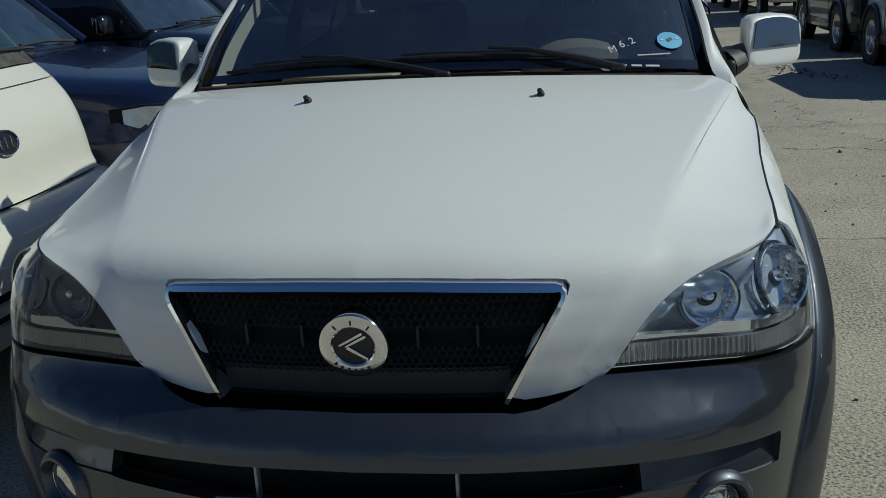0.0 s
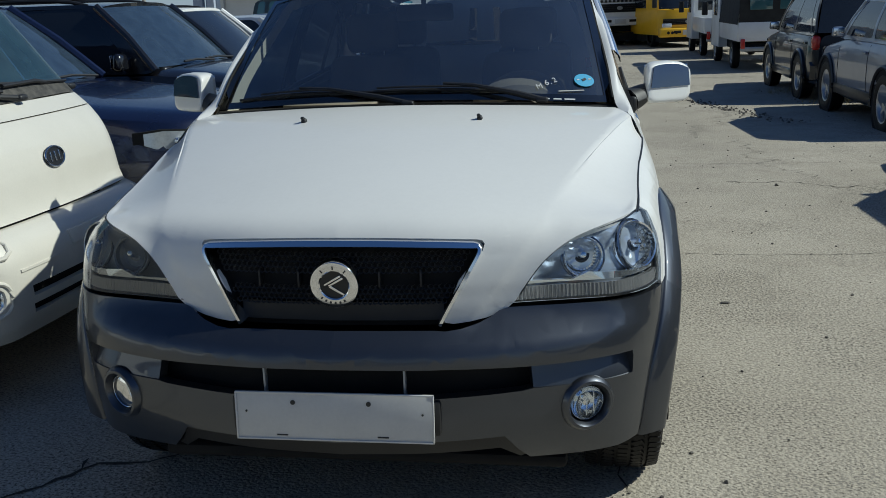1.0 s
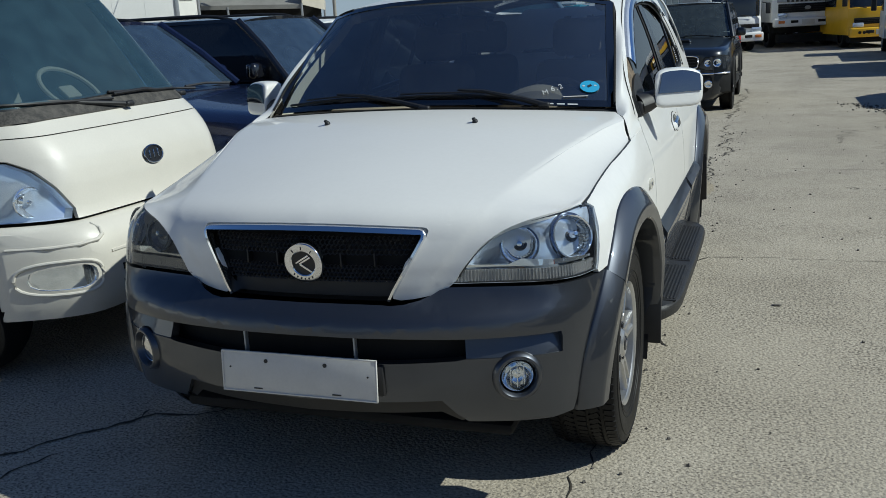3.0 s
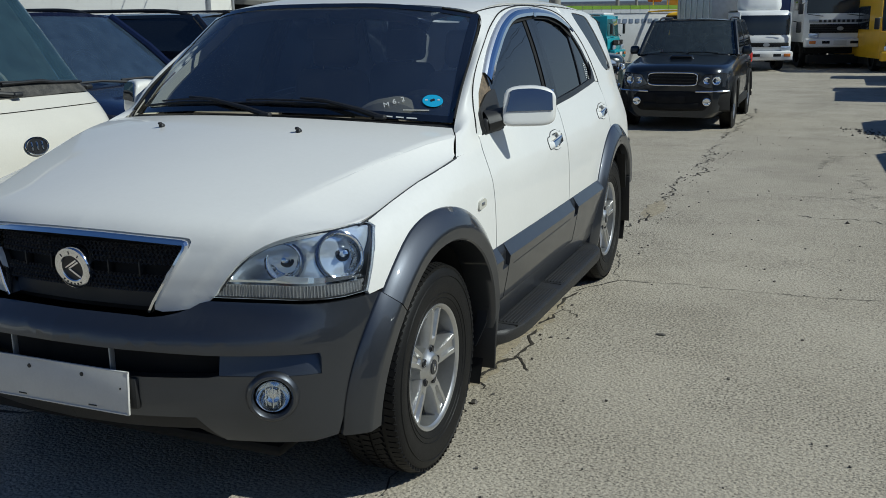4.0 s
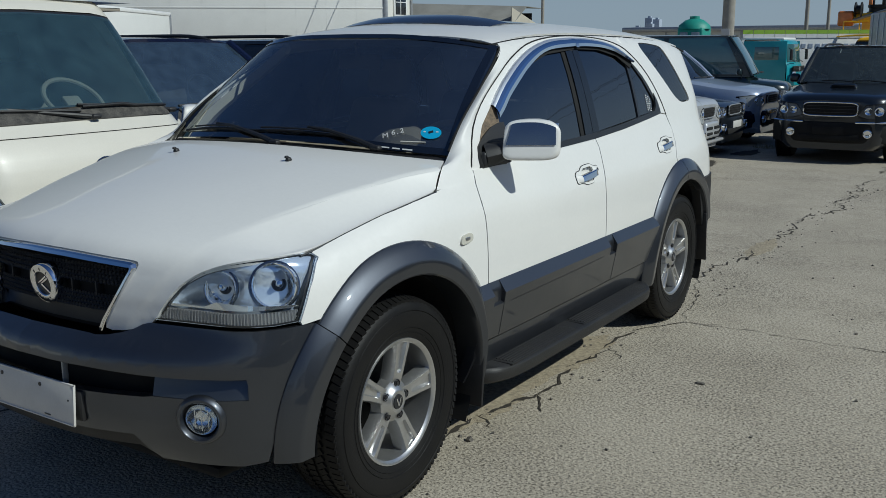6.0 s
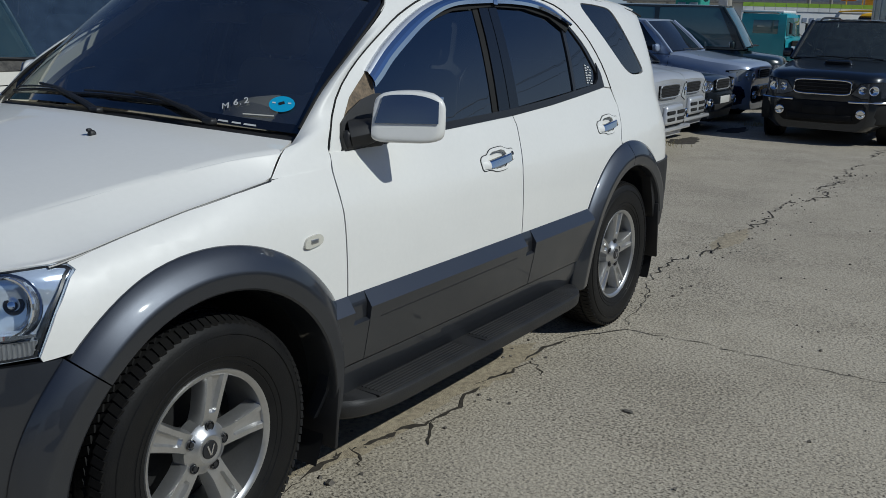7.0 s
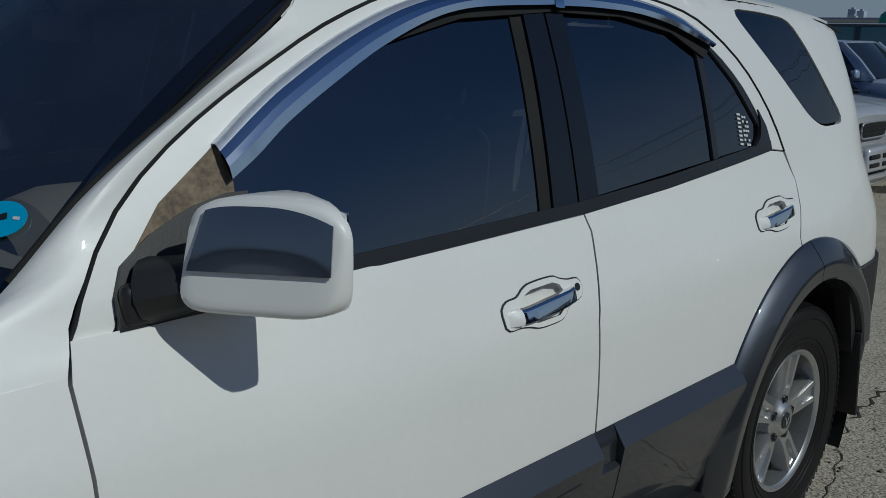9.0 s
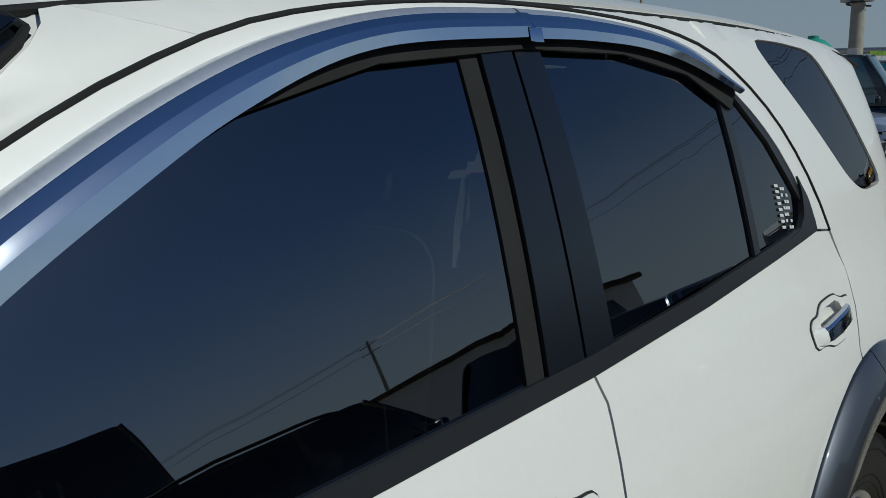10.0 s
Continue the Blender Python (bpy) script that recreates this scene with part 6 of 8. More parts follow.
def pebble(r):
    bm = bmesh.new()
    bmesh.ops.create_icosphere(bm, subdivisions=1, radius=r)
    for v in bm.verts:
        v.co *= rnd.uniform(0.65, 1.2)
        v.co.z *= 0.55
    return bm


chip = solid("stone_chip", pebble(0.018), STONE, "small dark stone lying on the concrete", "stone", "stones", m=pose(1.378, 1.713, 0.006))
chip.scale = (1.7, 0.8, 0.6)
bm = bmesh.new()
for i in range(560):
    x, y = rnd.uniform(0.6, 4.4), rnd.uniform(-2.2, 14)
    if rnd.random() < 0.45:
        x, y = 0.80 + rnd.gauss(0, 0.10), rnd.uniform(-0.4, 10)
    if i % 4 == 0:
        y = rnd.uniform(9.9, 13.6)
        x = float(np.interp(y, (9.9, 10.6, 12.0, 13.6), (3.6, 3.15, 2.95, 2.45))) + rnd.gauss(0, 0.12)
    r = rnd.uniform(0.002, 0.006) * (1.8 if rnd.random() < 0.06 else 1) * (2.2 if i % 4 == 0 else 1)
    q = bmesh.ops.create_cube(bm, size=r * 2)["verts"]
    t = Matrix.Translation((x, y, r * 0.4 + fall(y))) @ Euler((rnd.uniform(0, 3), rnd.uniform(0, 3), rnd.uniform(0, 3))).to_matrix().to_4x4()
    for v in q:
        v.co = t @ v.co
solid("crumbs", bm, STONE, "loose concrete crumbs and grit", "grit", kind="stuff")
DRY = mat("dry_grass", (0.34, 0.28, 0.12), 0.9, vary=0.2)
bm = bmesh.new()
for cx, cy, n2, sp in ((4.25, 14.6, 120, 0.25), (4.6, 12.6, 80, 0.3), (-1.62, 14.3, 110, 0.14), (-1.75, 10.4, 50, 0.12)):
    for i in range(n2):
        x, y, h2, q = cx + rnd.gauss(0, sp), cy + rnd.gauss(0, sp), rnd.uniform(0.03, 0.11), rnd.uniform(0, 6.3)
        g = fall(y)
        a, b2 = bm.verts.new((x, y, g)), bm.verts.new((x + 0.008 * math.cos(q), y + 0.008 * math.sin(q), g))
        c2 = bm.verts.new((x + 0.6 * h2 * math.sin(q), y + 0.6 * h2 * math.cos(q), g + h2))
        bm.faces.new((a, b2, c2))
solid("dry_weeds", bm, DRY, "tufts of dry yellow weeds", "weeds", kind="stuff")


# ---- other vehicles ----
# Blue film colour stands in for the sky mirrored in these windscreens.
ROWGLASS = glass("blue_sheen_windscreen_glass", (0.45, 0.52, 0.58), 2.9, haze=0.11, film=(0.22, 0.34, 0.50))
CLEARGLASS = glass("grey_windscreen_glass", (0.45, 0.52, 0.52), 2.1, haze=0.14, film=(0.26, 0.32, 0.32))
GREYPLASTIC = mat("mid_grey_bumper_plastic", (0.22, 0.23, 0.245), 0.45, vary=0.06, scale=6)
PALELAMP = mat("pale_lamp_glass", (0.68, 0.72, 0.74), 0.2, metal=0.35, coat=0.6, vary=0.12, scale=30)
DARKLAMP = mat("dim_lamp_glass", (0.10, 0.115, 0.14), 0.12, metal=0.6, coat=0.6, vary=0.15, scale=30)
DARKGLASS = mat("dark_car_glass", (0.018, 0.022, 0.028), 0.03, vary=0.05, spec=0.6, coat=0.2)
TEALGLASS = mat("green_car_glass", (0.05, 0.13, 0.14), 0.04, vary=0.05, spec=1.0, coat=0.8)
NAVY = mat("navy_car_paint", (0.008, 0.013, 0.045), 0.25, metal=0.3, coat=0.8, vary=0.06, scale=4)
JET = mat("black_car_paint", (0.008, 0.008, 0.010), 0.22, coat=0.8, vary=0.08, scale=4)
SLATE = mat("charcoal_car_paint", (0.012, 0.016, 0.022), 0.28, metal=0.3, coat=0.8, vary=0.06, scale=4)
SILVER = mat("silver_car_paint", (0.60, 0.61, 0.62), 0.3, metal=0.4, coat=0.6, vary=0.04, scale=4)
BLUE = mat("steel_blue_car_paint", (0.40, 0.47, 0.60), 0.28, metal=0.3, coat=0.8, vary=0.05, scale=4)
PALEBLUE = mat("pale_blue_silver_paint", (0.22, 0.26, 0.34), 0.3, metal=0.5, coat=0.6, vary=0.04, scale=4)
BOTTLE = mat("bottle_green_car_paint", (0.010, 0.022, 0.024), 0.28, coat=0.8, vary=0.06, scale=4)
TEAL = mat("turquoise_cab_paint", (0.02, 0.30, 0.36), 0.35, coat=0.5, vary=0.06, scale=4)
YELLOW = mat("yellow_bus_paint", (0.88, 0.50, 0.02), 0.35, coat=0.5, vary=0.05, scale=4)
OFFWHITE = mat("white_truck_paint", (0.82, 0.82, 0.80), 0.45, coat=0.3, vary=0.06, scale=3)
BOXWHITE = mat("white_cargo_panel", (0.70, 0.70, 0.67), 0.5, vary=0.05, scale=1.2, fine=30)
CANVAS = mat("dark_canvas", (0.03, 0.03, 0.028), 0.95, vary=0.2, bump=0.4, fine=90)
TARP = mat("blue_tarpaulin", (0.02, 0.05, 0.20), 0.6, vary=0.15, scale=3)
STEEL = mat("galvanised_steel", (0.42, 0.43, 0.44), 0.45, metal=0.7, vary=0.12, scale=8)


def simple_wheel(parent, x, y, r=0.34, wide=0.22, rim_mat=None):
    sg = 1 if x > 0 else -1
    w = part("wheel", placed(lathe([(r * 0.62, -wide * 0.42), (r * 0.80, -wide * 0.5), (r * 0.95, -wide * 0.46), (r, -wide * 0.3), (r, wide * 0.3), (r * 0.95, wide * 0.46), (r * 0.80, wide * 0.5), (r * 0.62, wide * 0.42)], 32), Matrix.Translation((x, y, r))), RUBBER, parent, "black tyre on a silver rim")
    rim = lathe([(0.02, wide * 0.30), (r * 0.2, wide * 0.34), (r * 0.25, wide * 0.22), (r * 0.54, wide * 0.18), (r * 0.58, wide * 0.40), (r * 0.64, wide * 0.43), (r * 0.64, wide * 0.1)], 32)
    part("rim", placed(rim, Matrix.Translation((x, y, r)) @ (Matrix() if sg > 0 else Matrix.Rotation(math.pi, 4, "Z"))), rim_mat or ALLOY, w)
    for k in range(5):
        q = 2 * math.pi * k / 5
        sp = rbox((0.03, r * 0.17, r * 0.42), (wide * 0.26 * sg, 0, r * 0.36), 0.01)
        part("spoke", placed(sp, Matrix.Translation((x, y, r)) @ Matrix.Rotation(q, 4, "X")), rim_mat or ALLOY, w)
    return w


CARLAMP = mat("car_lamp_glass", (0.42, 0.46, 0.54), 0.14, metal=0.85, vary=0.05)


def roadcar(name, label, category, m, paint, w=0.9, fo=0.80, wb=2.65, ro=0.85, sill=0.30, nose=0.92, cowl=1.06, belt=1.08, yc=0.45, yt=1.05, yr=3.0, ye=3.4,
            top=1.70, tyre=0.36, rails=False, clad=None, scoop=False, glass_mat=None, brow=0.10, wide_top=0.80, group="", lamp_z=0.80, fogs=True, interior=False, lamp_h=1.0, lamp_t=1.0, lamp_mat=None, guard=False, bright_arch=False):
    """A parked car: body shell, glasshouse with pillars and roof, lamps, grille, bumpers, mirrors, wheels."""
    gm = glass_mat or DARKGLASS
    car = thing(name, label, category, m, group)
    yb = wb + ro
    mid = table([(-fo - 0.01, nose - brow), (-fo + 0.03, nose - brow * 0.45), (-fo + 0.12, nose), (0.0, nose * 0.45 + cowl * 0.55), (yc, cowl), (yc + 0.4, belt), (yb - 0.3, belt), (yb, belt - 0.02)], n=300)
    plan = table([(-fo - 0.01, 0.70), (-fo + 0.05, 0.80), (-fo + 0.2, 0.92), (-fo + 0.5, 0.985), (0.3, 1.0), (wb * 0.7, 1.0), (yb - 0.4, 0.975), (yb - 0.1, 0.92), (yb, 0.86)], n=300)

    def sect(y):
        h, ww = mid(y), w * plan(y)
        return [(ww * a, y, z) for a, z in ((0.80, sill - 0.08), (0.94, sill), (0.985, sill + 0.10), (1.0, 0.58), (0.995, h - 0.22), (0.975, h - 0.11), (0.94, h - 0.045), (0.86, h - 0.008), (0.70, h + 0.008), (0.35, h + 0.022), (0, h + 0.026))]
    ys = np.r_[-fo, -fo + 0.012, -fo + 0.03, -fo + 0.06, np.linspace(-fo + 0.1, yb - 0.1, 34), yb - 0.05, yb - 0.02, yb]
    rows = []
    for y in ys:
        h2 = sect(y)
        rows.append(h2 + [(-a, b2, c) for a, b2, c in h2[-2::-1]])
    bm = loft(rows)
    bm.verts.ensure_lookup_table()
    n = len(rows[0])
    bm.faces.new([bm.verts[i] for i in range(n)])
    bm.faces.new([bm.verts[len(bm.verts) - n + i] for i in range(n)])
    part("body", bm, paint, car, sharp=28)
    part("underbody", rbox((w * 1.5, yb + fo - 0.3, 0.2), (0, (yb - fo) / 2, 0.30), 0.03), VOID, car)

    def skin(y, z, off=0.0):
        s2 = sect(y)
        zs = [p[2] for p in s2[:9]]
        return (float(np.interp(z, zs, [p[0] for p in s2[:9]])) + off, y, z)
    # glasshouse
    wt, wb2 = w * wide_top, w * 0.945
    def gx2(z):
        k = (z - belt) / (top - 0.06 - belt)
        return wb2 + (wt - wb2) * k + 0.022 * math.sin(math.pi * min(1.0, max(0.0, k)))
    zt = top - 0.055
    part("windscreen", loft([[(j * (wb2 * 0.96 * (1 - k) + wt * 0.94 * k), (yc + 0.03) * (1 - k) + yt * k + 0.10 * abs(j) ** 2.2, (cowl + 0.025) * (1 - k) + (zt + 0.02) * k + 0.02 * math.sin(math.pi * k)) for j in np.linspace(-1, 1, 13)] for k in np.linspace(0, 1, 7)]), (CLEARGLASS if scoop else ROWGLASS) if interior else gm, car, "car windscreen")
    part("rear_window", loft([[(j * (wb2 * 0.95 * (1 - k) + wt * 0.92 * k), ye * (1 - k) + yr * k - 0.05 * abs(j) ** 2.2, (belt + 0.01) * (1 - k) + zt * k) for j in np.linspace(-1, 1, 9)] for k in np.linspace(0, 1, 5)]), gm, car)
    roofrows = []
    for j in np.linspace(-1, 1, 17):
        roofrows.append([(j * wt * (1 - 0.03 * abs(q * 2 - 1) ** 3), (yt + 0.09 * abs(j) ** 2.2 - 0.01) * (1 - q) + (yr - 0.04 * abs(j) ** 2) * q, zt + 0.055 * (1 - abs(j) ** 3) * (1 - 0.35 * abs(2 * q - 0.9) ** 3)) for q in np.linspace(0, 1, 9)])
    part("roof", thicken(loft(roofrows), 0.03), paint, car)
    ybp = (yc + ye) / 2 + 0.02
    for s in (False, True):
        sg = -1 if s else 1
        lines = [[(yc + 0.28, belt + 0.02), (ybp - 0.04, belt + 0.02), (ybp - 0.03, zt), (yt + 0.16, zt)], [(ybp + 0.05, belt + 0.02), (ye - 0.34, belt + 0.02), (yr - 0.28, zt), (ybp + 0.06, zt)], [(ye - 0.27, belt + 0.02), (ye - 0.08, belt + 0.02), (yr - 0.06, zt), (yr - 0.20, zt)]]
        lines = [rounded(poly, 0.06) for poly in lines]
        for poly in lines:
            part("side_window", panel(poly, lambda y, z: (gx2(z) - 0.004, y, z), 0.08, gap=0, rim=0.0, flip=s), gm, car)
        frame_poly = [(yc + 0.05, belt - 0.03), (ye + 0.0, belt - 0.03), (yr + 0.02, zt + 0.03), (yt + 0.05, zt + 0.03)]
        part("window_frame", panel(rounded(frame_poly, 0.14), lambda y, z: (gx2(z), y, z), 0.07, gap=0, rim=0.03, flip=s, holes=lines), paint, car)
        a0, a1 = Vector((sg * wb2, yc + 0.10, belt - 0.01)), Vector((sg * wt * 0.985, yt + 0.08, zt + 0.01))
        part("pillar", tube([a0, a0.lerp(a1, 0.5) + Vector((0, -0.015, 0.015)), a1], 0.032, 8), paint, car)
        # mirrors, door seams, grips
        mr = part("door_mirror", rbox((0.17, 0.09, 0.14), (sg * (w + 0.07), yc + 0.33, belt + 0.07), 0.04, seg=3, taper=(0.9, 0.8)), paint, car)
        part("mirror_glass", rbox((0.14, 0.006, 0.11), (sg * (w + 0.07), yc + 0.378, belt + 0.07), 0.002), CHROME, mr)
        for y0 in (yc + 0.14, ybp, ye - 0.45):
            part("door_gap", tube([Vector(skin(y0, z, 0.0015)) * 1 if not s else Vector((-skin(y0, z, 0.0015)[0], y0, z)) for z in np.linspace(0.40, belt - 0.06, 8)], 0.0035, 4), VOID, car)
        for y0 in (ybp - 0.14, ye - 0.56):
            p = skin(y0, belt - 0.16, 0.012)
            part("door_grip", rbox((0.02, 0.15, 0.035), (sg * p[0], y0, p[2]), 0.008), CHROME if clad is None else paint, car)
        # wheel arches and wheels
        for y0 in (0.0, wb):
            px = skin(y0, 0.6)[0]
            # The shell has no arch opening: a black ring stands for its shade.
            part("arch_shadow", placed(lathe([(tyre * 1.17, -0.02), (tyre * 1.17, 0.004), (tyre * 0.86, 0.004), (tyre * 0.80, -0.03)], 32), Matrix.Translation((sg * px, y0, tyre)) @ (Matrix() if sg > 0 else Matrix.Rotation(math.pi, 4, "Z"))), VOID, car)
            part("arch_flare", tube([(sg * (px + 0.004), y0 + tyre * 1.22 * math.cos(q), tyre + tyre * 1.22 * math.sin(q)) for q in np.linspace(-0.15, math.pi + 0.15, 24)], 0.03 if clad else 0.016, 6), CHROME if bright_arch else clad or paint, car)
            simple_wheel(car, sg * (px - 0.095), y0, tyre)
        part("sill_moulding", rbox((0.03, wb - tyre * 2.4, 0.14), (sg * (skin(wb / 2, 0.40)[0] + 0.005), wb / 2, 0.38), 0.012), clad or paint, car)
        # lamps
        aa = 0.985

        def front_map(x, z, off=0.0):
            k2 = abs(x) / (w * aa)
            ky = np.linspace(-fo - 0.01, -fo + 0.5, 60)
            y = -fo if k2 < plan(-fo) else float(np.interp(k2, [plan(q) for q in ky], ky))
            return (x * (1 + off * 0.3), y - off, z)
        lz = lamp_z
        poly = [(w * (0.945 + a * lamp_h), lz + b2 * lamp_h * lamp_t) for a, b2 in ((-0.505, -0.055), (-0.345, -0.095), (-0.045, -0.085), (0, -0.05), (0, 0.055), (-0.085, 0.075), (-0.385, 0.055))]
        part("lamp_seam", panel(inset(poly, -0.010), lambda x, z: front_map(x, z, 0.002), 0.05, gap=0, rim=0.02, flip=s), VOID, car)
        hl = part("headlamp", panel(poly, lambda x, z: front_map(x, z, 0.006), 0.05, gap=0, rim=0.02, flip=s), lamp_mat or CARLAMP, car, "clear wrap-round headlamp")
        for x0, rr in ((w * (0.945 - 0.345 * lamp_h), 0.052 * lamp_h), (w * (0.945 - 0.185 * lamp_h), 0.060 * lamp_h)):
            p = Vector(front_map(x0, lz - 0.012, 0.010))
            dm = Matrix.Translation((sg * p.x, p.y, p.z)) @ Matrix.Rotation(sg * 0.30, 4, "Z") @ Matrix.Rotation(math.pi / 2, 4, "X")
            part("reflector", placed(lathe([(0.0, 0.012), (rr * 0.25, 0.010), (rr * 0.3, -0.004), (rr * 0.8, 0.002), (rr, 0.010), (rr * 1.08, 0.006), (rr * 1.1, -0.01)], 20, "z"), dm), BOWL, hl)
        if fogs:
            fm = Matrix.Translation((sg * w * 0.62, -fo - 0.055, 0.47)) @ Matrix.Rotation(math.pi / 2, 4, "X")
            part("fog_lamp", placed(lathe([(0.065, -0.03), (0.062, 0.004), (0.05, 0.008), (0.047, 0.0), (0.0, -0.008)], 24, "z"), fm), CHROME, car)
        part("tail_lamp", rbox((0.13, 0.20, 0.23), (sg * w * 0.895, yb - 0.09, belt - 0.14), 0.05, seg=3), RED, car, "red tail lamp")
        if rails:
            part("roof_rail", tube([(sg * wt * 0.86, y, top + 0.015 - 0.05 * (abs(2 * q - 1)) ** 6) for q, y in ((q, yt + 0.2 + (yr - yt - 0.3) * q) for q in np.linspace(0, 1, 14))], 0.016, 8), BLACK, car)
    # front
    bmp = loft([[(x, -fo + 0.02 - d + 0.30 * (abs(x) / w) ** 4, z) for x in np.linspace(-w * 0.99, w * 0.99, 21)] for z, d in ((0.30, -0.02), (0.33, 0.05), (0.44, 0.085), (0.56, 0.085), (0.615, 0.065), (0.64, -0.03))])
    part("bumper", bmp, clad or paint, car)
    part("bumper", loft([[(x, yb + d - 0.16 * (abs(x) / w) ** 4, z) for x in np.linspace(-w * 0.97, w * 0.97, 15)] for z, d in ((0.34, -0.02), (0.36, 0.05), (0.58, 0.06), (0.64, -0.03))]), clad or paint, car)
    part("intake", rbox((w * 1.0, 0.06, 0.09), (0, -fo - 0.045, 0.40), 0.015), VOID, car)
    gw, gh = (w * 0.82, 0.19) if scoop else (w * 0.66, 0.15)
    gr = part("grille", rbox((gw, 0.04, gh), (0, -fo - 0.006, lamp_z + 0.01), 0.035, seg=3, taper=(1.12, 1)), VOID, car, "dark grille in a bright frame")
    k = 24
    ringp2 = [(math.copysign(abs(math.cos(q)) ** 0.35, math.cos(q)) * gw * 0.53, -fo - 0.024, lamp_z + 0.01 + math.copysign(abs(math.sin(q)) ** 0.35, math.sin(q)) * gh * 0.52) for q in (2 * math.pi * i / k for i in range(k))]
    part("grille_frame", tube(ringp2, 0.011, 6, closed=True), CHROME if scoop or rails else STEEL, gr)
    for i in range(1, 4):
        part("grille_slat", rbox((gw * 0.94, 0.012, 0.010), (0, -fo - 0.026, lamp_z + 0.01 - gh / 2 + gh * i / 4), 0.003), BLACK, gr)
    part("number_plate", rbox((0.44, 0.012, 0.11), (0, -fo - 0.075, 0.50), 0.004), PLATE if not scoop and not guard else VOID, car)
    for y0 in (yb + 0.065,):
        part("number_plate", rbox((0.44, 0.012, 0.11), (0, y0, 0.50), 0.004), PLATE, car)
    if guard:
        gd = part("bumper_guard", rbox((0.66, 0.10, 0.24), (0, -fo - 0.075, 0.50), 0.045, seg=4, taper=(0.86, 0.8)), SILVER, car, "raised silver guard with dark slots")
        for x in (-0.16, 0.16):
            for z in (0.45, 0.53):
                part("guard_slot", rbox((0.24, 0.03, 0.045), (x, -fo - 0.118, z), 0.015, seg=3), VOID, gd)
        part("skid_plate", rbox((w * 1.5, 0.10, 0.05), (0, -fo - 0.03, 0.315), 0.02), SILVER, car)
    if scoop:
        for sg in (-1, 1):
            part("bumper_strip", tube([(sg * x, -fo - 0.066 + 0.30 * (x / w) ** 4, 0.628) for x in np.linspace(w * 0.42, w * 0.97, 10)], 0.014, 6), CHROME, car)
        part("hood_scoop", rbox((0.42, 0.26, 0.07), (0, 0.05, mid(0.05) + 0.045), 0.03, seg=3, taper=(0.8, 0.6)), paint, car)
        part("scoop_mouth", rbox((0.34, 0.02, 0.03), (0, -0.075, mid(-0.05) + 0.055), 0.008), VOID, car)
    for px in (0.05, 0.52):
        wa = [(px, yc - 0.03, cowl + 0.035), (px - 0.25, yc + 0.02, cowl + 0.055), (px - 0.50, yc + 0.03, cowl + 0.05)]
        part("wiper", tube(wa, 0.010, 6), BLACK, car)
    if interior:
        for x in (-0.36, 0.36):
            part("seat", rbox((0.46, 0.16, 0.62), (x, yc + 1.15, belt + 0.0), 0.06, seg=3), SEATCLOTH, car)
            part("headrest", rbox((0.25, 0.10, 0.18), (x, yc + 1.20, belt + 0.38), 0.04, seg=3), SEATCLOTH, car)
        part("dashboard", rbox((w * 1.6, 0.45, 0.12), (0, yc + 0.30, belt - 0.04), 0.04, seg=3), TRIM, car)
        swm = Matrix.Translation((0.36, yc + 0.62, belt + 0.06)) @ Matrix.Rotation(radians(60), 4, "X")
        part("steering_wheel", placed(tube(ringp, 0.014, 6, closed=True), swm), TRIM, car)
        part("cabin_lining", rbox((w * 1.7, ye - yc - 0.2, 0.05), (0, (yc + ye) / 2, belt - 0.12), 0.01), VOID, car)
    return car


# noses towards +x along the row beside the lane
def row(y, x_nose, fo, yaw=90.0):
    return pose(x_nose - fo, y, fall(y), 0, 0, yaw)


roadcar("navy_wagon", "dark navy off-road wagon with roof rails parked nose to the lane", "car", row(2.72, -1.42, 0.80), NAVY, rails=True, top=1.65, nose=0.98, cowl=1.10, belt=1.12, clad=None, yc=0.50, yt=1.10, lamp_z=0.86, lamp_h=0.34, lamp_t=1.8, lamp_mat=PALELAMP, bright_arch=True, interior=True, group="cars beside the lane")
roadcar("black_wagon", "glossy black off-road wagon with roof rails and writing on its windscreen", "car", row(4.95, -1.35, 0.75), JET, rails=True, top=1.67, nose=1.00, cowl=1.12, belt=1.13, yc=0.45, yt=0.98, interior=True, lamp_z=0.88, group="cars beside the lane")
roadcar("white_wagon", "white off-road wagon with dark side glass and roof rack", "car", row(7.05, -1.55, 0.78), OFFWHITE, rails=True, top=1.66, nose=0.95, cowl=1.06, belt=1.08, group="cars beside the lane")
roadcar("silver_wagon", "silver grey off-road wagon with fog lamps and silver bumper guard", "car", row(9.5, -1.42, 0.80), SILVER, top=1.60, nose=0.97, cowl=1.10, clad=GREYPLASTIC, lamp_z=0.765, lamp_t=1.5, lamp_h=0.85, lamp_mat=PALELAMP, guard=True, group="cars beside the lane")
roadcar("silver_hatchback", "silver car with a dark grille beside a silver wagon", "car", row(11.35, -1.80, 0.78), SILVER, top=1.55, nose=0.92, cowl=1.04, clad=GREYPLASTIC, lamp_z=0.735, lamp_t=1.4, lamp_h=0.8, lamp_mat=PALELAMP, guard=True, group="cars beside the lane")
roadcar("dark_saloon", "dark grey car with a split grille", "car", row(13.0, -1.92, 0.75), SLATE, top=1.42, nose=0.82, cowl=0.95, belt=0.97, lamp_z=0.72, tyre=0.32, group="cars beside the lane")
roadcar("blue_wagon", "steel blue off-road wagon with a bright headlamp", "car", row(15.2, -1.80, 0.85), BLUE, top=1.68, nose=0.98, cowl=1.12, belt=1.12, clad=NAVY, lamp_z=0.80, lamp_t=1.4, lamp_h=0.8, lamp_mat=PALELAMP, group="cars beside the lane")
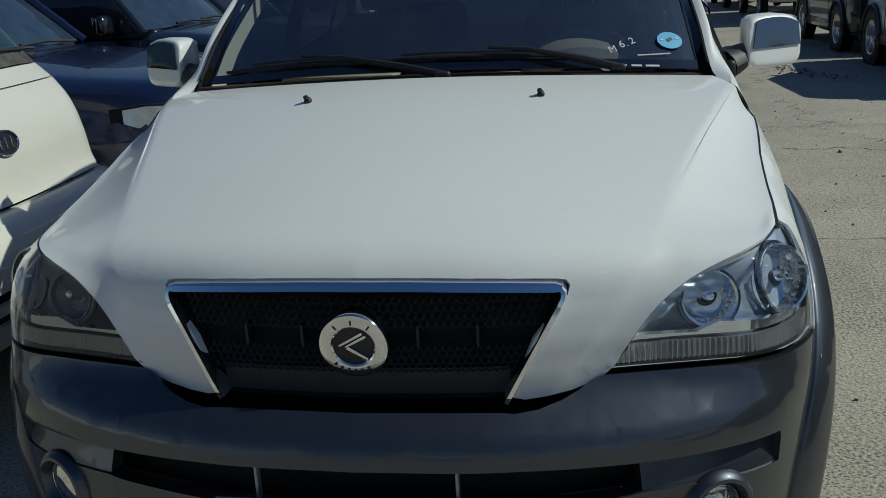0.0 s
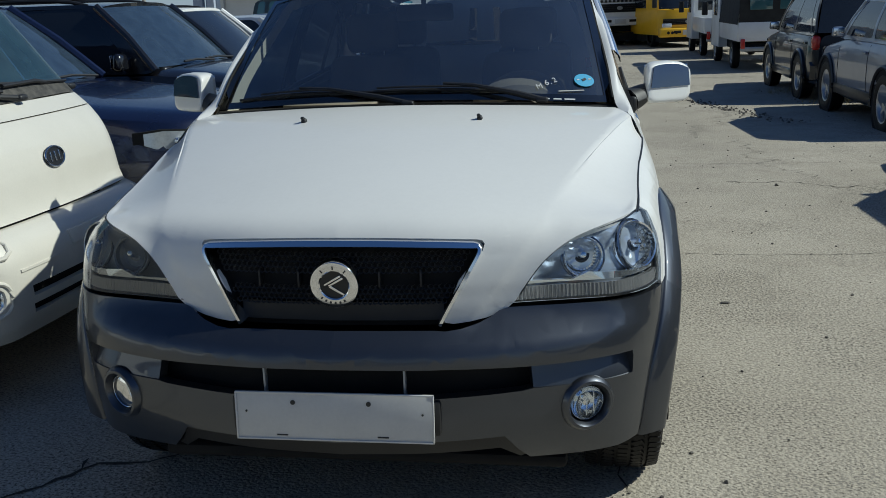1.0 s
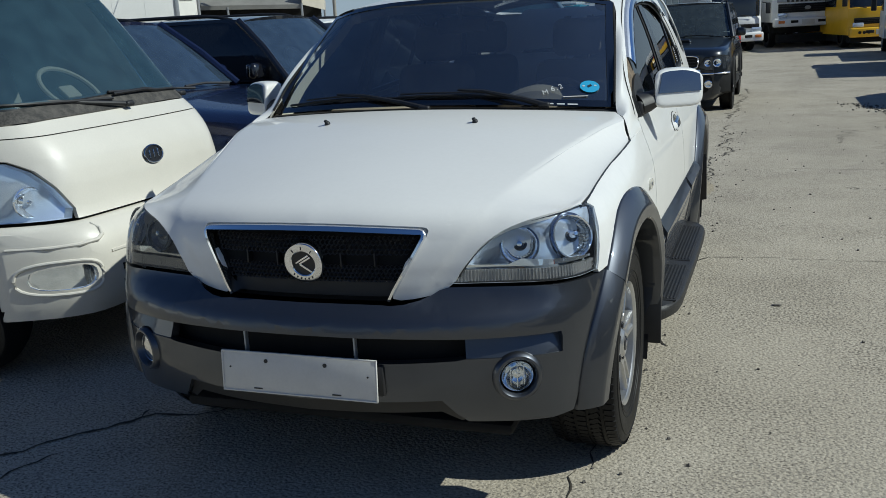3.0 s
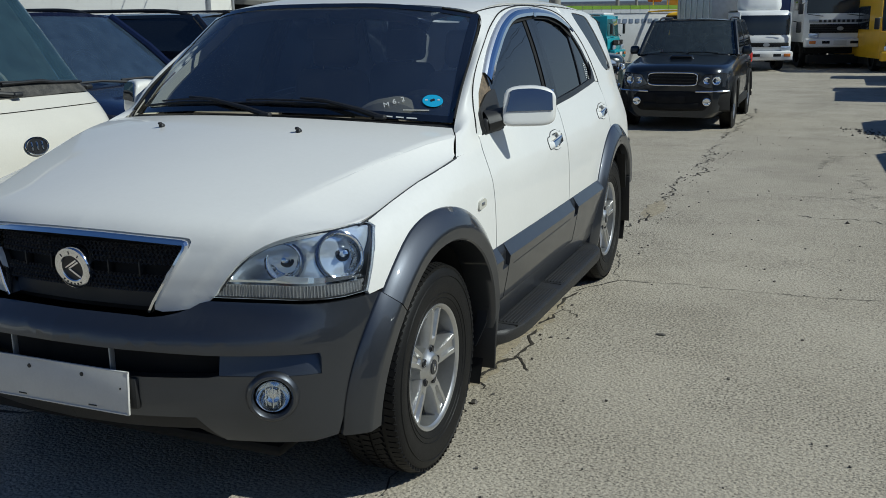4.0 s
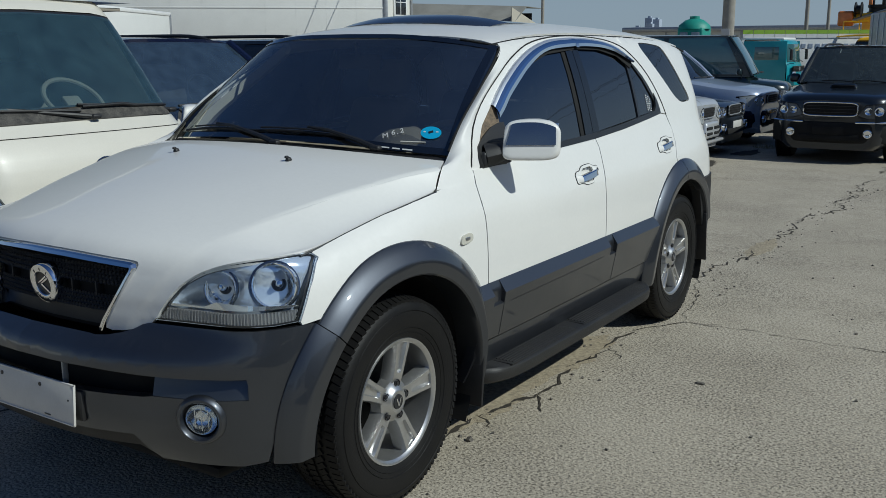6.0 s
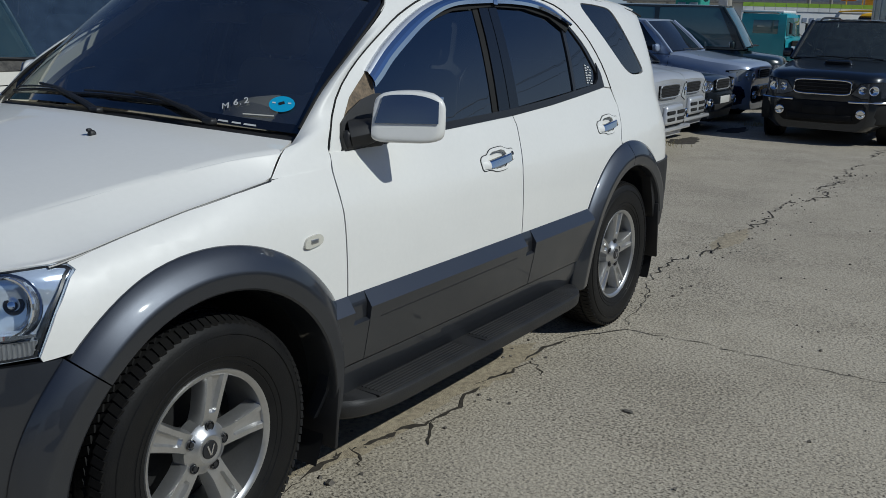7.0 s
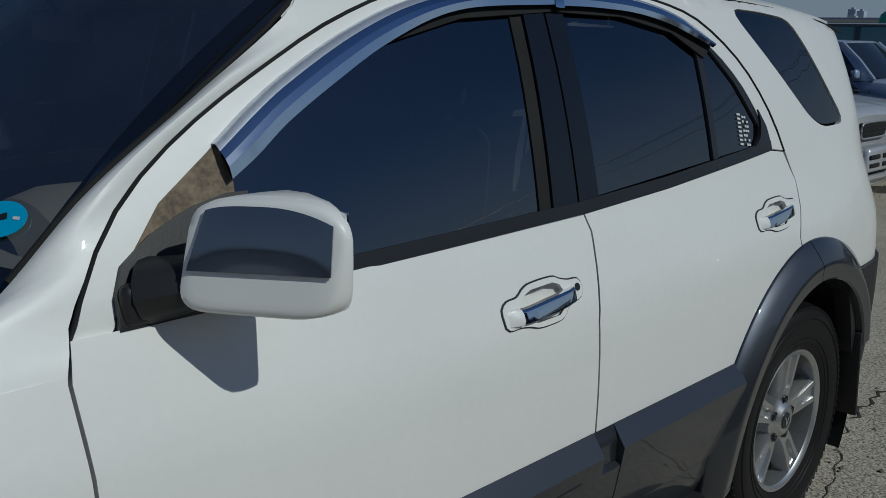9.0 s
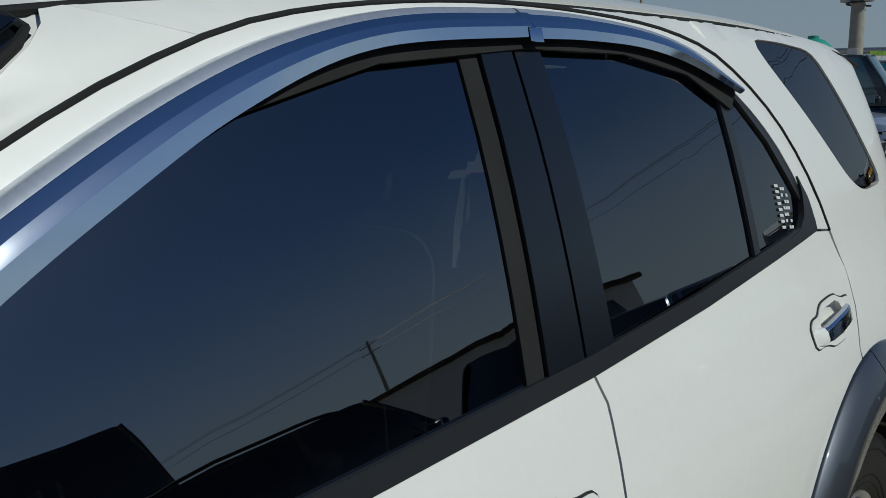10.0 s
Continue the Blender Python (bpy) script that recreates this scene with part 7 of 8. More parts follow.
roadcar("green_van", "dark green high-roofed van with green-tinted windows", "van", row(17.8, -2.35, 0.62, 101), BOTTLE, top=1.97, nose=1.0, cowl=1.16, belt=1.16, yc=-0.20, yt=0.30, yr=3.2, ye=3.4, glass_mat=TEALGLASS, wide_top=0.88, group="cars beside the lane")

# standing in the lane, facing the camera
roadcar("charcoal_wagon", "charcoal off-road wagon with hood scoop and chrome grille frame", "car", pose(-0.27, 13.3, fall(13.3)), SLATE, w=0.875, fo=0.86, top=1.74, rails=True, scoop=True, nose=1.00, cowl=1.13, belt=1.14, lamp_z=0.805, lamp_t=1.3, clad=VOID, lamp_mat=DARKLAMP, yc=0.55, yt=1.12, interior=True)
# parked with their flanks to the lane, facing away
roadcar("pale_blue_wagon", "pale blue-silver estate car parked along the lane", "car", pose(5.10, 11.5, fall(11.5), 0, 0, 180), PALEBLUE, top=1.60, nose=0.90, cowl=1.04, clad=TRIM, group="cars along the lane")
roadcar("charcoal_estate", "dark charcoal off-road wagon with red tail lamps", "car", pose(5.15, 16.1, fall(16.1), 0, 0, 180), SLATE, top=1.68, wb=2.5, clad=SLATE, group="cars along the lane")
roadcar("black_estate", "black estate car parked along the lane", "car", pose(5.2, 5.6, fall(5.6), 0, 0, 180), JET, top=1.66, rails=True, group="cars along the lane")
roadcar("dark_estate", "dark grey estate car parked along the lane", "car", pose(5.3, 0.3, fall(0.3), 0, 0, 180), SLATE, top=1.60, group="cars along the lane")


roadcar("dark_van", "dark high-roofed van standing behind the cars along the lane", "van", pose(7.6, 4.9, fall(5), 0, 0, 180), JET, top=2.9, yc=0.3, yt=0.8, group="cars along the lane")
roadcar("dark_van", "dark high-roofed van standing behind the cars along the lane", "van", pose(8.3, 13.6, fall(12), 0, 0, 180), SLATE, top=2.1, yc=0.3, yt=0.8, group="cars along the lane")


# ---- cream van beside the wagon ----
van = thing("cream_van", "cream white van with dusty windscreen base, parked nose to the lane", "van", pose(-1.50, 0.79, 0, 0, 0, 90))
VP = table([(0.2, 0.10), (0.30, 0.04), (0.38, 0.0), (0.55, -0.01), (0.64, 0.005), (0.70, 0.045), (0.735, 0.10), (0.80, 0.125), (0.92, 0.145), (1.02, 0.18), (1.10, 0.235), (1.17, 0.31), (1.25, 0.375), (1.5, 0.56), (1.76, 0.77), (1.86, 0.90), (1.93, 1.10)])


def vfront(x, z, off=0.0):
    a = abs(x)
    c = 0.06 * (a / 0.85) ** 2 + (0.42 * ((a - 0.55) / 0.30) ** 2.4 if a > 0.55 else 0) * (0.75 if z < 0.72 else 1.0)
    shrink = 1.0 if z < 1.15 else 1.0 - 0.16 * (z - 1.15)
    return (x * shrink, VP(z) + c - off, z)


def vpanel(name, poly, material, step=0.05, gap=0.0013, rim=0.02, off=0.0, parent=None, label="", holes=()):
    bm = panel(poly, lambda x, z: vfront(x, z, off), step, gap, 0.0, holes=holes)
    if rim:
        bm2 = bm
        ext = bmesh.ops.extrude_edge_only(bm2, edges=[e for e in bm2.edges if e.is_boundary])
        for v in ext["geom"]:
            if isinstance(v, bmesh.types.BMVert):
                v.co.y += rim
    return part(name, bm, material, parent or van, label)


VLAMP = [(-0.84, 1.0), (-0.80, 1.018), (-0.745, 1.01), (-0.70, 0.965), (-0.65, 0.88), (-0.605, 0.785), (-0.625, 0.742), (-0.84, 0.742)]
rl = [(-x, z) for x, z in VLAMP[::-1]]
vpanel("front_panel", [(-0.84, 1.1125), (-0.84, 1.006), (-0.80, 1.024), (-0.742, 1.016), (-0.694, 0.968), (-0.644, 0.88), (-0.598, 0.785), (-0.605, 0.738), (0.605, 0.738), (0.598, 0.785), (0.644, 0.88), (0.694, 0.968), (0.742, 1.016), (0.80, 1.024), (0.84, 1.006), (0.84, 1.1125)], CREAM)
vpanel("scuttle_panel", [(-0.845, 1.115), (0.845, 1.115), (0.845, 1.165), (0.5, 1.175), (0, 1.178), (-0.5, 1.175), (-0.845, 1.165)], CREAM)
DUST = mat("dusty_black_scuttle", (0.035, 0.034, 0.032), 0.9, vary=0.3, scale=20, tone=(0.14, 0.13, 0.115))
vpanel("scuttle_trim", [(-0.84, 1.168), (-0.5, 1.178), (0, 1.181), (0.5, 1.178), (0.84, 1.168), (0.82, 1.225), (0.5, 1.24), (0, 1.245), (-0.5, 1.24), (-0.82, 1.225)], DUST)
# A teal film puts the sky's veil into the pane's own colour.
VGLASS = glass("van_windscreen_glass", (0.55, 0.72, 0.76), 2.6, haze=0.09, film=(0.20, 0.40, 0.46))
vpanel("windscreen", [(-0.80, 1.235), (0, 1.25), (0.80, 1.235), (0.76, 1.73), (0.5, 1.755), (0, 1.765), (-0.5, 1.755), (-0.76, 1.73)], VGLASS, rim=0, label="van windscreen with a teal sheen in its film").visible_shadow = False
SURR = [(-0.85, 1.165), (-0.82, 1.225), (-0.78, 1.73), (-0.5, 1.77), (0, 1.78), (0.5, 1.77), (0.78, 1.73), (0.82, 1.225), (0.85, 1.165), (0.86, 1.5), (0.85, 1.84), (0.5, 1.90), (0, 1.91), (-0.5, 1.90), (-0.85, 1.84), (-0.86, 1.5)]
vpanel("roof_front", SURR, CREAM, gap=0.0, rim=0.02)
vpanel("windscreen_seal", [(-0.81, 1.228), (0, 1.246), (0.81, 1.228), (0.775, 1.735), (0.5, 1.765), (0, 1.775), (-0.5, 1.765), (-0.775, 1.735)], TRIM, off=-0.003, rim=0.01, holes=[[(-0.785, 1.245), (0, 1.26), (0.785, 1.245), (0.75, 1.72), (0.5, 1.745), (0, 1.755), (-0.5, 1.745), (-0.75, 1.72)]])
# bumper with two dark slots and fog lamps
slots = [[(-0.50, z0), (0.50, z0), (0.505, z0 + h2), (-0.505, z0 + h2)] for z0, h2 in ((0.395, 0.035), (0.465, 0.040))]
fogh = [[(sg * (0.73 + 0.088 * math.copysign(abs(math.cos(q)) ** 0.7, math.cos(q))), 0.49 + 0.056 * math.copysign(abs(math.sin(q)) ** 0.7, math.sin(q))) for q in np.linspace(0, 2 * math.pi, 17)[:-1]] for sg in (-1, 1)]
vpanel("bumper", [(-0.85, 0.30), (0.85, 0.30), (0.855, 0.5), (0.85, 0.728), (-0.85, 0.728), (-0.855, 0.5)], CREAM, holes=slots + fogh, rim=0.03)
vpanel("bumper_slot", [(-0.56, 0.37), (0.56, 0.37), (0.56, 0.52), (-0.56, 0.52)], VOID, off=-0.035, rim=0)
for x0, x1 in ((-0.56, -0.30), (0.30, 0.56)):
    vpanel("bumper_ridge", [(x0, 0.575), (x1, 0.575), (x1, 0.585), (x0, 0.585)], CREAM, off=0.004, rim=0.01, gap=0)
vpanel("plate_pad", [(-0.20, 0.60), (0.20, 0.60), (0.20, 0.66), (-0.20, 0.66)], CREAM, off=0.006, rim=0.01)
for sg in (-1, 1):
    # ledge under the headlamp and the raised lip round the fog lamp
    ledge = [(0.845, 0.635), (0.76, 0.632), (0.68, 0.636), (0.61, 0.645), (0.578, 0.662), (0.572, 0.69), (0.585, 0.715)]
    part("bumper_ledge", tube([Vector(vfront(sg * x, z, 0.0)) for x, z in ledge], [0.006, 0.009, 0.010, 0.010, 0.010, 0.008, 0.004], 8), CREAM, van)
    lip = [(0.73 + 0.112 * math.copysign(abs(math.cos(q)) ** 0.7, math.cos(q)), 0.49 + 0.076 * math.copysign(abs(math.sin(q)) ** 0.7, math.sin(q))) for q in np.linspace(0, 2 * math.pi, 25)[:-1]]
    part("fog_lamp_lip", tube([Vector(vfront(sg * x, z, -0.002)) for x, z in lip], 0.009, 8, closed=True), CREAM, van)
    vl = vpanel("headlamp", VLAMP if sg < 0 else rl, HOUSE, off=-0.05, rim=-0.045, label="clear van headlamp with round reflectors")
    for x, z, r in ((0.715, 0.83, 0.066), (0.775, 0.935, 0.045)):
        p = Vector(vfront(sg * x, z, -0.03))
        dm = Matrix.Translation(p) @ Matrix.Rotation(sg * 0.5, 4, "Z") @ Matrix.Rotation(math.pi / 2, 4, "X")
        part("reflector", placed(lathe([(0.0, -0.03), (r * 0.5, -0.024), (r * 0.85, -0.008), (r, 0.002), (r * 1.08, 0.0), (r * 1.1, -0.02)], 28, "z"), dm), BOWL, vl)
        part("bulb", placed(lathe([(0.0, 0.002), (0.010, -0.002), (0.012, -0.03)], 14, "z"), dm), CHROME, vl)
    vpanel("lens", VLAMP if sg < 0 else rl, LENS, off=0.0, rim=0, parent=vl).visible_shadow = False
    fgv = vpanel("fog_lamp", fogh[0] if sg < 0 else fogh[1], BOWL, off=-0.02, rim=-0.01, gap=0, label="oval fog lamp")
    vpanel("lens", inset(fogh[0] if sg < 0 else fogh[1], 0.006), LENS, off=-0.008, rim=0, gap=0, parent=fgv)
# oval maker's mark, drawn plain
lp = Vector(vfront(0, 0.945, 0.006))
om = Matrix.Translation(lp) @ Matrix.Rotation(radians(78), 4, "X")
em = part("emblem", placed(lathe([(1, -0.004), (1, 0.004), (0.86, 0.007), (0.84, 0.004), (0, 0.004)], 36, "z"), om @ Matrix.Diagonal((0.076, 0.046, 1, 1))), TRIM, van, "dark oval emblem with a bright rim")
part("emblem_rim", placed(tube([(0.074 * math.cos(q), 0.044 * math.sin(q), 0.005) for q in np.linspace(0, 2 * math.pi, 33)[:-1]], 0.004, 6, closed=True), om), CHROME, em)
for x in (-0.034, 0.0, 0.034):
    part("emblem_bar", placed(rbox((0.009, 0.044, 0.003), (x, 0, 0.006), 0.001), om), CHROME, em)
# wipers
for px, tip in ((-0.72, 0.06), (0.02, 0.70)):
    a, b2 = Vector(vfront(px, 1.25, 0.02)), Vector(vfront(tip, 1.195, 0.035))
    wv = part("wiper", tube([a, a.lerp(b2, 0.4) + Vector((0, -0.02, 0.025)), b2], [0.008, 0.010, 0.013], 8), BLACK, van, "black wiper")
    part("blade", tube([Vector(vfront(px - 0.02 + (tip - px) * q, 1.262 - 0.035 * q, 0.012)) for q in np.linspace(0, 0.95, 10)], 0.007, 6), BLACK, wv)
    part("pivot_cap", rbox((0.06, 0.035, 0.03), tuple(b2), 0.012, seg=3), BLACK, wv)
# sides, roof, floor, inside
sides = []
for z in (0.35, 0.5, 0.8, 1.05, 1.2, 1.45, 1.7, 1.84):
    f = vfront(0.85, z)
    sides.append([(f[0] * (1 + 0.02 * min(1, q * 4)), f[1] + (4.4 - f[1]) * q, z) for q in np.linspace(0, 1, 12)])
for s in (False, True):
    bm = loft(sides)
    part("side_panel", mirrored(bm) if s else bm, CREAM, van)
    part("side_glass", panel([(0.95, 1.22), (1.85, 1.22), (1.85, 1.68), (1.35, 1.68)], lambda y, z: (vfront(0.85, z)[0] * 1.02 + 0.003, y, z), 0.2, gap=0, rim=0, flip=s), DARKGLASS, van)
    part("side_glass", panel([(1.95, 1.22), (4.1, 1.22), (4.1, 1.68), (1.95, 1.68)], lambda y, z: (vfront(0.85, z)[0] * 1.02 + 0.003, y, z), 0.2, gap=0, rim=0, flip=s), DARKGLASS, van)
    for y0 in (0.75, 3.3):
        simple_wheel(van, (-1 if s else 1) * 0.76, y0, 0.33)
part("headlining", rbox((1.5, 1.4, 0.02), (0, 1.6, 1.80), 0.005), BEIGE, van)
part("roof", loft([[(x, y, 1.84 + 0.11 * (1 - (abs(x) / 0.80) ** 3) * min(1, (y - 0.85) / 0.4)) for y in np.linspace(0.86, 4.4, 10)] for x in np.linspace(-0.80, 0.80, 13)]), CREAM, van)
part("rear_panel", rbox((1.66, 0.04, 1.5), (0, 4.4, 1.1), 0.02), CREAM, van)
part("underbody", rbox((1.5, 3.6, 0.25), (0, 2.3, 0.42), 0.02), VOID, van)
part("dashboard", rbox((1.5, 0.45, 0.20), (0, 0.75, 1.10), 0.05, seg=3), DUST, van)
vwm = Matrix.Translation((0.38, 0.93, 1.25)) @ Matrix.Rotation(radians(42), 4, "X")
vsw = part("steering_wheel", placed(tube(ringp, 0.015, 8, closed=True), vwm), SEATCLOTH, van, "grey steering wheel")
part("wheel_boss", placed(rbox((0.12, 0.10, 0.04), (0, 0, -0.02), 0.015), vwm), SEATCLOTH, vsw)
for x in (-0.42, 0.38):
    part("seat_back", rbox((0.48, 0.16, 0.66), (x, 1.55, 1.15), 0.06, seg=3, turn=Matrix.Rotation(radians(-14), 4, "X")), SEATCLOTH, van)
    part("headrest", rbox((0.26, 0.10, 0.18), (x, 1.66, 1.58), 0.04, seg=3), SEATCLOTH, van)
part("cabin_wall", rbox((1.6, 0.03, 1.3), (0, 2.4, 1.15), 0.01), BEIGE, van)
part("grab_rail", tube([(-0.70, 0.72, 1.35), (-0.72, 0.78, 1.55), (-0.66, 0.86, 1.68)], 0.012, 6), OFFWHITE, van)
part("aerial", tube([(-0.10, 1.05, 1.92), (-0.2, 0.90, 2.25), (-0.32, 0.72, 2.62)], 0.004, 5), STEEL, van)


# ---- lorries, bus and buildings beyond ----
def cab(parent, paint, x, y, w, z0, z1, depth, screen_z, glass_mat=None, lean=0.12):
    """A forward-control cab whose front stands at y."""
    h = z1 - z0
    prof = [(0.0, z0), (-0.02, z0 + 0.15 * h), (0.0, z0 + 0.45 * h), (lean * 0.3, screen_z), (lean, z1 - 0.18), (lean + 0.10, z1 - 0.05), (lean + 0.28, z1)]
    P = spline(prof, 16)
    rows = []
    for j in np.linspace(-1, 1, 15):
        k = 0.16 * abs(j) ** 5
        rows.append([(x + j * w / 2 * (1 - 0.05 * max(0, (q[1] - screen_z)) / h), y + q[0] + k, q[1]) for q in P] + [(x + j * w / 2 * 0.97, y + depth, z1 - 0.01), (x + j * w / 2, y + depth, z0)])
    part("cab_shell", loft(rows), paint, parent)
    for sg in (-1, 1):
        part("cab_side", rbox((0.03, depth - 0.16, h * 0.96), (x + sg * (w / 2 - 0.02), y + depth / 2 + 0.10, z0 + h * 0.48), 0.01), paint, parent)
        part("side_window", rbox((0.02, depth * 0.5, h * 0.30), (x + sg * (w / 2 + 0.002), y + depth * 0.52, screen_z + (z1 - screen_z) * 0.42), 0.008), glass_mat or DARKGLASS, parent)
        mr = part("wing_mirror", rbox((0.16, 0.08, 0.36), (x + sg * (w / 2 + 0.17), y - 0.02, screen_z + 0.30), 0.03, seg=3), BLACK, parent)
        part("mirror_arm", tube([(x + sg * w / 2, y + 0.1, screen_z + 0.5), (x + sg * (w / 2 + 0.16), y - 0.02, screen_z + 0.46)], 0.014, 6), BLACK, mr)
    rows = []
    for k in np.linspace(0.04, 0.90, 6):
        z = screen_z + 0.03 + (z1 - 0.12 - screen_z) * k
        yy = float(np.interp(z, P[:, 1], P[:, 0]))
        rows.append([(x + j * w / 2 * 0.93, y + yy + 0.16 * abs(j * 0.93) ** 5 - 0.008, z) for j in np.linspace(-1, 1, 13)])
    part("windscreen", loft(rows), glass_mat or DARKGLASS, parent)
    for px in (-0.25, 0.30):
        part("wiper", tube([(x + px * w, y - 0.03, screen_z + 0.05), (x + (px - 0.22) * w, y - 0.02, screen_z + 0.12)], 0.012, 5), BLACK, parent)


def lorry_front(parent, x, y, w, z0, paint, grille_z, gh=0.26, amber=True, bumper_z=0.55, slots=True):
    gr = part("grille", rbox((w * 0.86, 0.05, gh), (x, y - 0.03, grille_z), 0.02), VOID, parent, "dark lorry grille")
    for i in range(1, 4):
        part("grille_slat", rbox((w * 0.84, 0.02, 0.012), (x, y - 0.06, grille_z - gh / 2 + gh * i / 4), 0.003), BLACK, gr)
    part("maker_mark", placed(lathe([(0.11, 0), (0.11, 0.012), (0, 0.014)], 24, "z"), Matrix.Translation((x, y - 0.06, grille_z)) @ Matrix.Rotation(math.pi / 2, 4, "X") @ Matrix.Diagonal((1, 0.6, 1, 1))), STEEL, gr)
    bmp = part("bumper", rbox((w * 1.0, 0.22, 0.30), (x, y - 0.04, bumper_z), 0.05, seg=3), paint, parent)
    for sg in (-1, 1):
        part("headlamp", rbox((0.34, 0.06, 0.15), (x + sg * w * 0.37, y - 0.05, bumper_z + 0.24), 0.03, seg=3), HOUSE, parent, "clear lorry headlamp")
        if amber:
            part("indicator", rbox((0.22, 0.04, 0.10), (x + sg * w * 0.39, y - 0.15, bumper_z + 0.02), 0.02), AMBER, bmp)
        if slots:
            part("bumper_slot", rbox((0.26, 0.04, 0.09), (x + sg * w * 0.20, y - 0.145, bumper_z + 0.02), 0.01), VOID, bmp)
    part("number_plate", rbox((0.44, 0.02, 0.16), (x, y - 0.155, bumper_z), 0.004), PLATE, bmp)


def lorry_wheels(parent, x, w, ys, r=0.48):
    for y in ys:
        for sg in (-1, 1):
            simple_wheel(parent, x + sg * (w / 2 - 0.17), y, r, 0.28, STEEL)


def turned(x, y, a):
    """A pose that swings a thing built at (x, y) round that spot and shifts it half a metre along x."""
    return pose(x + 0.5, y, fall(36), 0, 0, a) @ Matrix.Translation((-x, -y, 0))


# big white tipper lorry
tp = thing("tipper_lorry", "white heavy lorry with black grille and blue load bed cover", "lorry", turned(1.62, 33.0, 18))
cab(tp, OFFWHITE, 1.62, 33.0, 2.35, 0.90, 3.15, 1.9, 1.72)
lorry_front(tp, 1.62, 33.0, 2.35, 0.7, OFFWHITE, 1.36, 0.30, bumper_z=0.88)
part("panel_strip", rbox((2.1, 0.02, 0.10), (1.62, 32.985, 1.61), 0.01), STEEL, tp)
for i in range(9):
    part("lettering_bar", rbox((0.09, 0.012, 0.09), (0.95 + i * 0.155, 32.97, 1.61), 0.002), BLACK, tp)
part("chassis", rbox((2.2, 7.0, 0.5), (1.72, 37.0, 0.75), 0.05), VOID, tp)
part("front_skirt", rbox((2.1, 0.3, 0.3), (1.72, 33.3, 0.32), 0.04), VOID, tp)
part("load_bed", rbox((2.4, 5.4, 1.9), (1.72, 38.0, 2.0), 0.05), TARP, tp, "blue sheeted load bed")
part("blue_stripe", rbox((0.02, 0.9, 1.0), (0.538, 34.2, 1.9), 0.005), TARP, tp)
lorry_wheels(tp, 1.72, 2.35, (34.2, 38.5, 39.8))
# yellow bus
bus = thing("yellow_bus", "bright yellow minibus facing the lane", "bus", turned(3.85, 31.0, 15))
cab(bus, YELLOW, 3.85, 31.0, 2.05, 0.42, 2.45, 6.5, 1.22, lean=0.30)
lorry_front(bus, 3.85, 31.0, 2.05, 0.42, YELLOW, 0.86, 0.20, amber=False, bumper_z=0.50)
part("sun_band", rbox((1.7, 0.02, 0.14), (3.85, 31.20, 2.12), 0.01), STEEL, bus)
for sg in (-1, 1):
    for i in range(4):
        part("window", rbox((0.02, 1.1, 0.75), (3.85 + sg * 1.03, 32.9 + i * 1.25, 1.70), 0.02), DARKGLASS, bus)
    for i in range(3):
        part("vent_hole", placed(lathe([(0.05, 0), (0.05, 0.01), (0, 0.01)], 14, "z"), Matrix.Translation((3.85 + sg * (0.45 + 0.14 * i), 30.845, 0.50)) @ Matrix.Rotation(math.pi / 2, 4, "X")), VOID, bus)
    part("roof_lamp", placed(lathe([(0.07, 0), (0.06, 0.10), (0, 0.13)], 14, "z"), Matrix.Translation((3.85 + sg * 0.75, 31.6, 2.43))), RED if sg > 0 else AMBER, bus)
part("roof_vent", rbox((0.8, 1.0, 0.14), (3.85, 33.4, 2.48), 0.05), YELLOW, bus)
lorry_wheels(bus, 3.85, 2.05, (32.0, 35.8), 0.38)
part("underbody", rbox((1.8, 6.0, 0.3), (3.85, 34.2, 0.32), 0.03), VOID, bus)
# white box lorry with wind deflector
bx = thing("box_lorry", "white light lorry with a roof deflector and grey cargo box", "lorry", turned(-0.62, 31.0, 22))
cab(bx, OFFWHITE, -0.62, 31.0, 1.75, 0.48, 1.98, 1.5, 1.12)
lorry_front(bx, -0.62, 31.0, 1.75, 0.45, OFFWHITE, 0.86, 0.14, bumper_z=0.50)
part("deflector", rbox((1.5, 0.9, 0.85), (-0.62, 31.95, 2.32), 0.3, taper=(0.92, 0.5), seg=4), OFFWHITE, bx, "white rounded roof deflector")
part("cargo_box", rbox((2.05, 5.0, 2.2), (-1.0, 35.2, 1.75), 0.03), STEEL, bx, "grey cargo box")
for i in range(6):
    part("box_rib", rbox((0.02, 0.05, 2.1), (-2.04, 33.0 + i * 0.85, 1.75), 0.005), OFFWHITE, bx)
lorry_wheels(bx, -0.62, 1.75, (31.9, 35.8), 0.36)
part("chassis", rbox((1.5, 6.0, 0.3), (-0.7, 34.3, 0.5), 0.03), VOID, bx)
# yellow crane lorry
cr = thing("crane_lorry", "yellow lorry with a folded yellow crane on top", "lorry", pose(-1.9, 12.5, fall(40)) @ Matrix.Scale(0.86, 4))
cab(cr, YELLOW, -3.0, 30.0, 2.1, 0.7, 2.35, 1.7, 1.45)
lorry_front(cr, -3.0, 30.0, 2.1, 0.6, YELLOW, 1.1, 0.2, bumper_z=0.6)
part("ladder_frame", tube([(-4.15, 29.6, 0.6), (-4.05, 29.6, 2.35), (-3.2, 29.6, 2.40), (-1.95, 29.6, 2.40)], 0.05, 6), YELLOW, cr)
part("crane_base", rbox((0.9, 0.9, 0.9), (-2.9, 32.2, 2.65), 0.08, seg=3), YELLOW, cr)
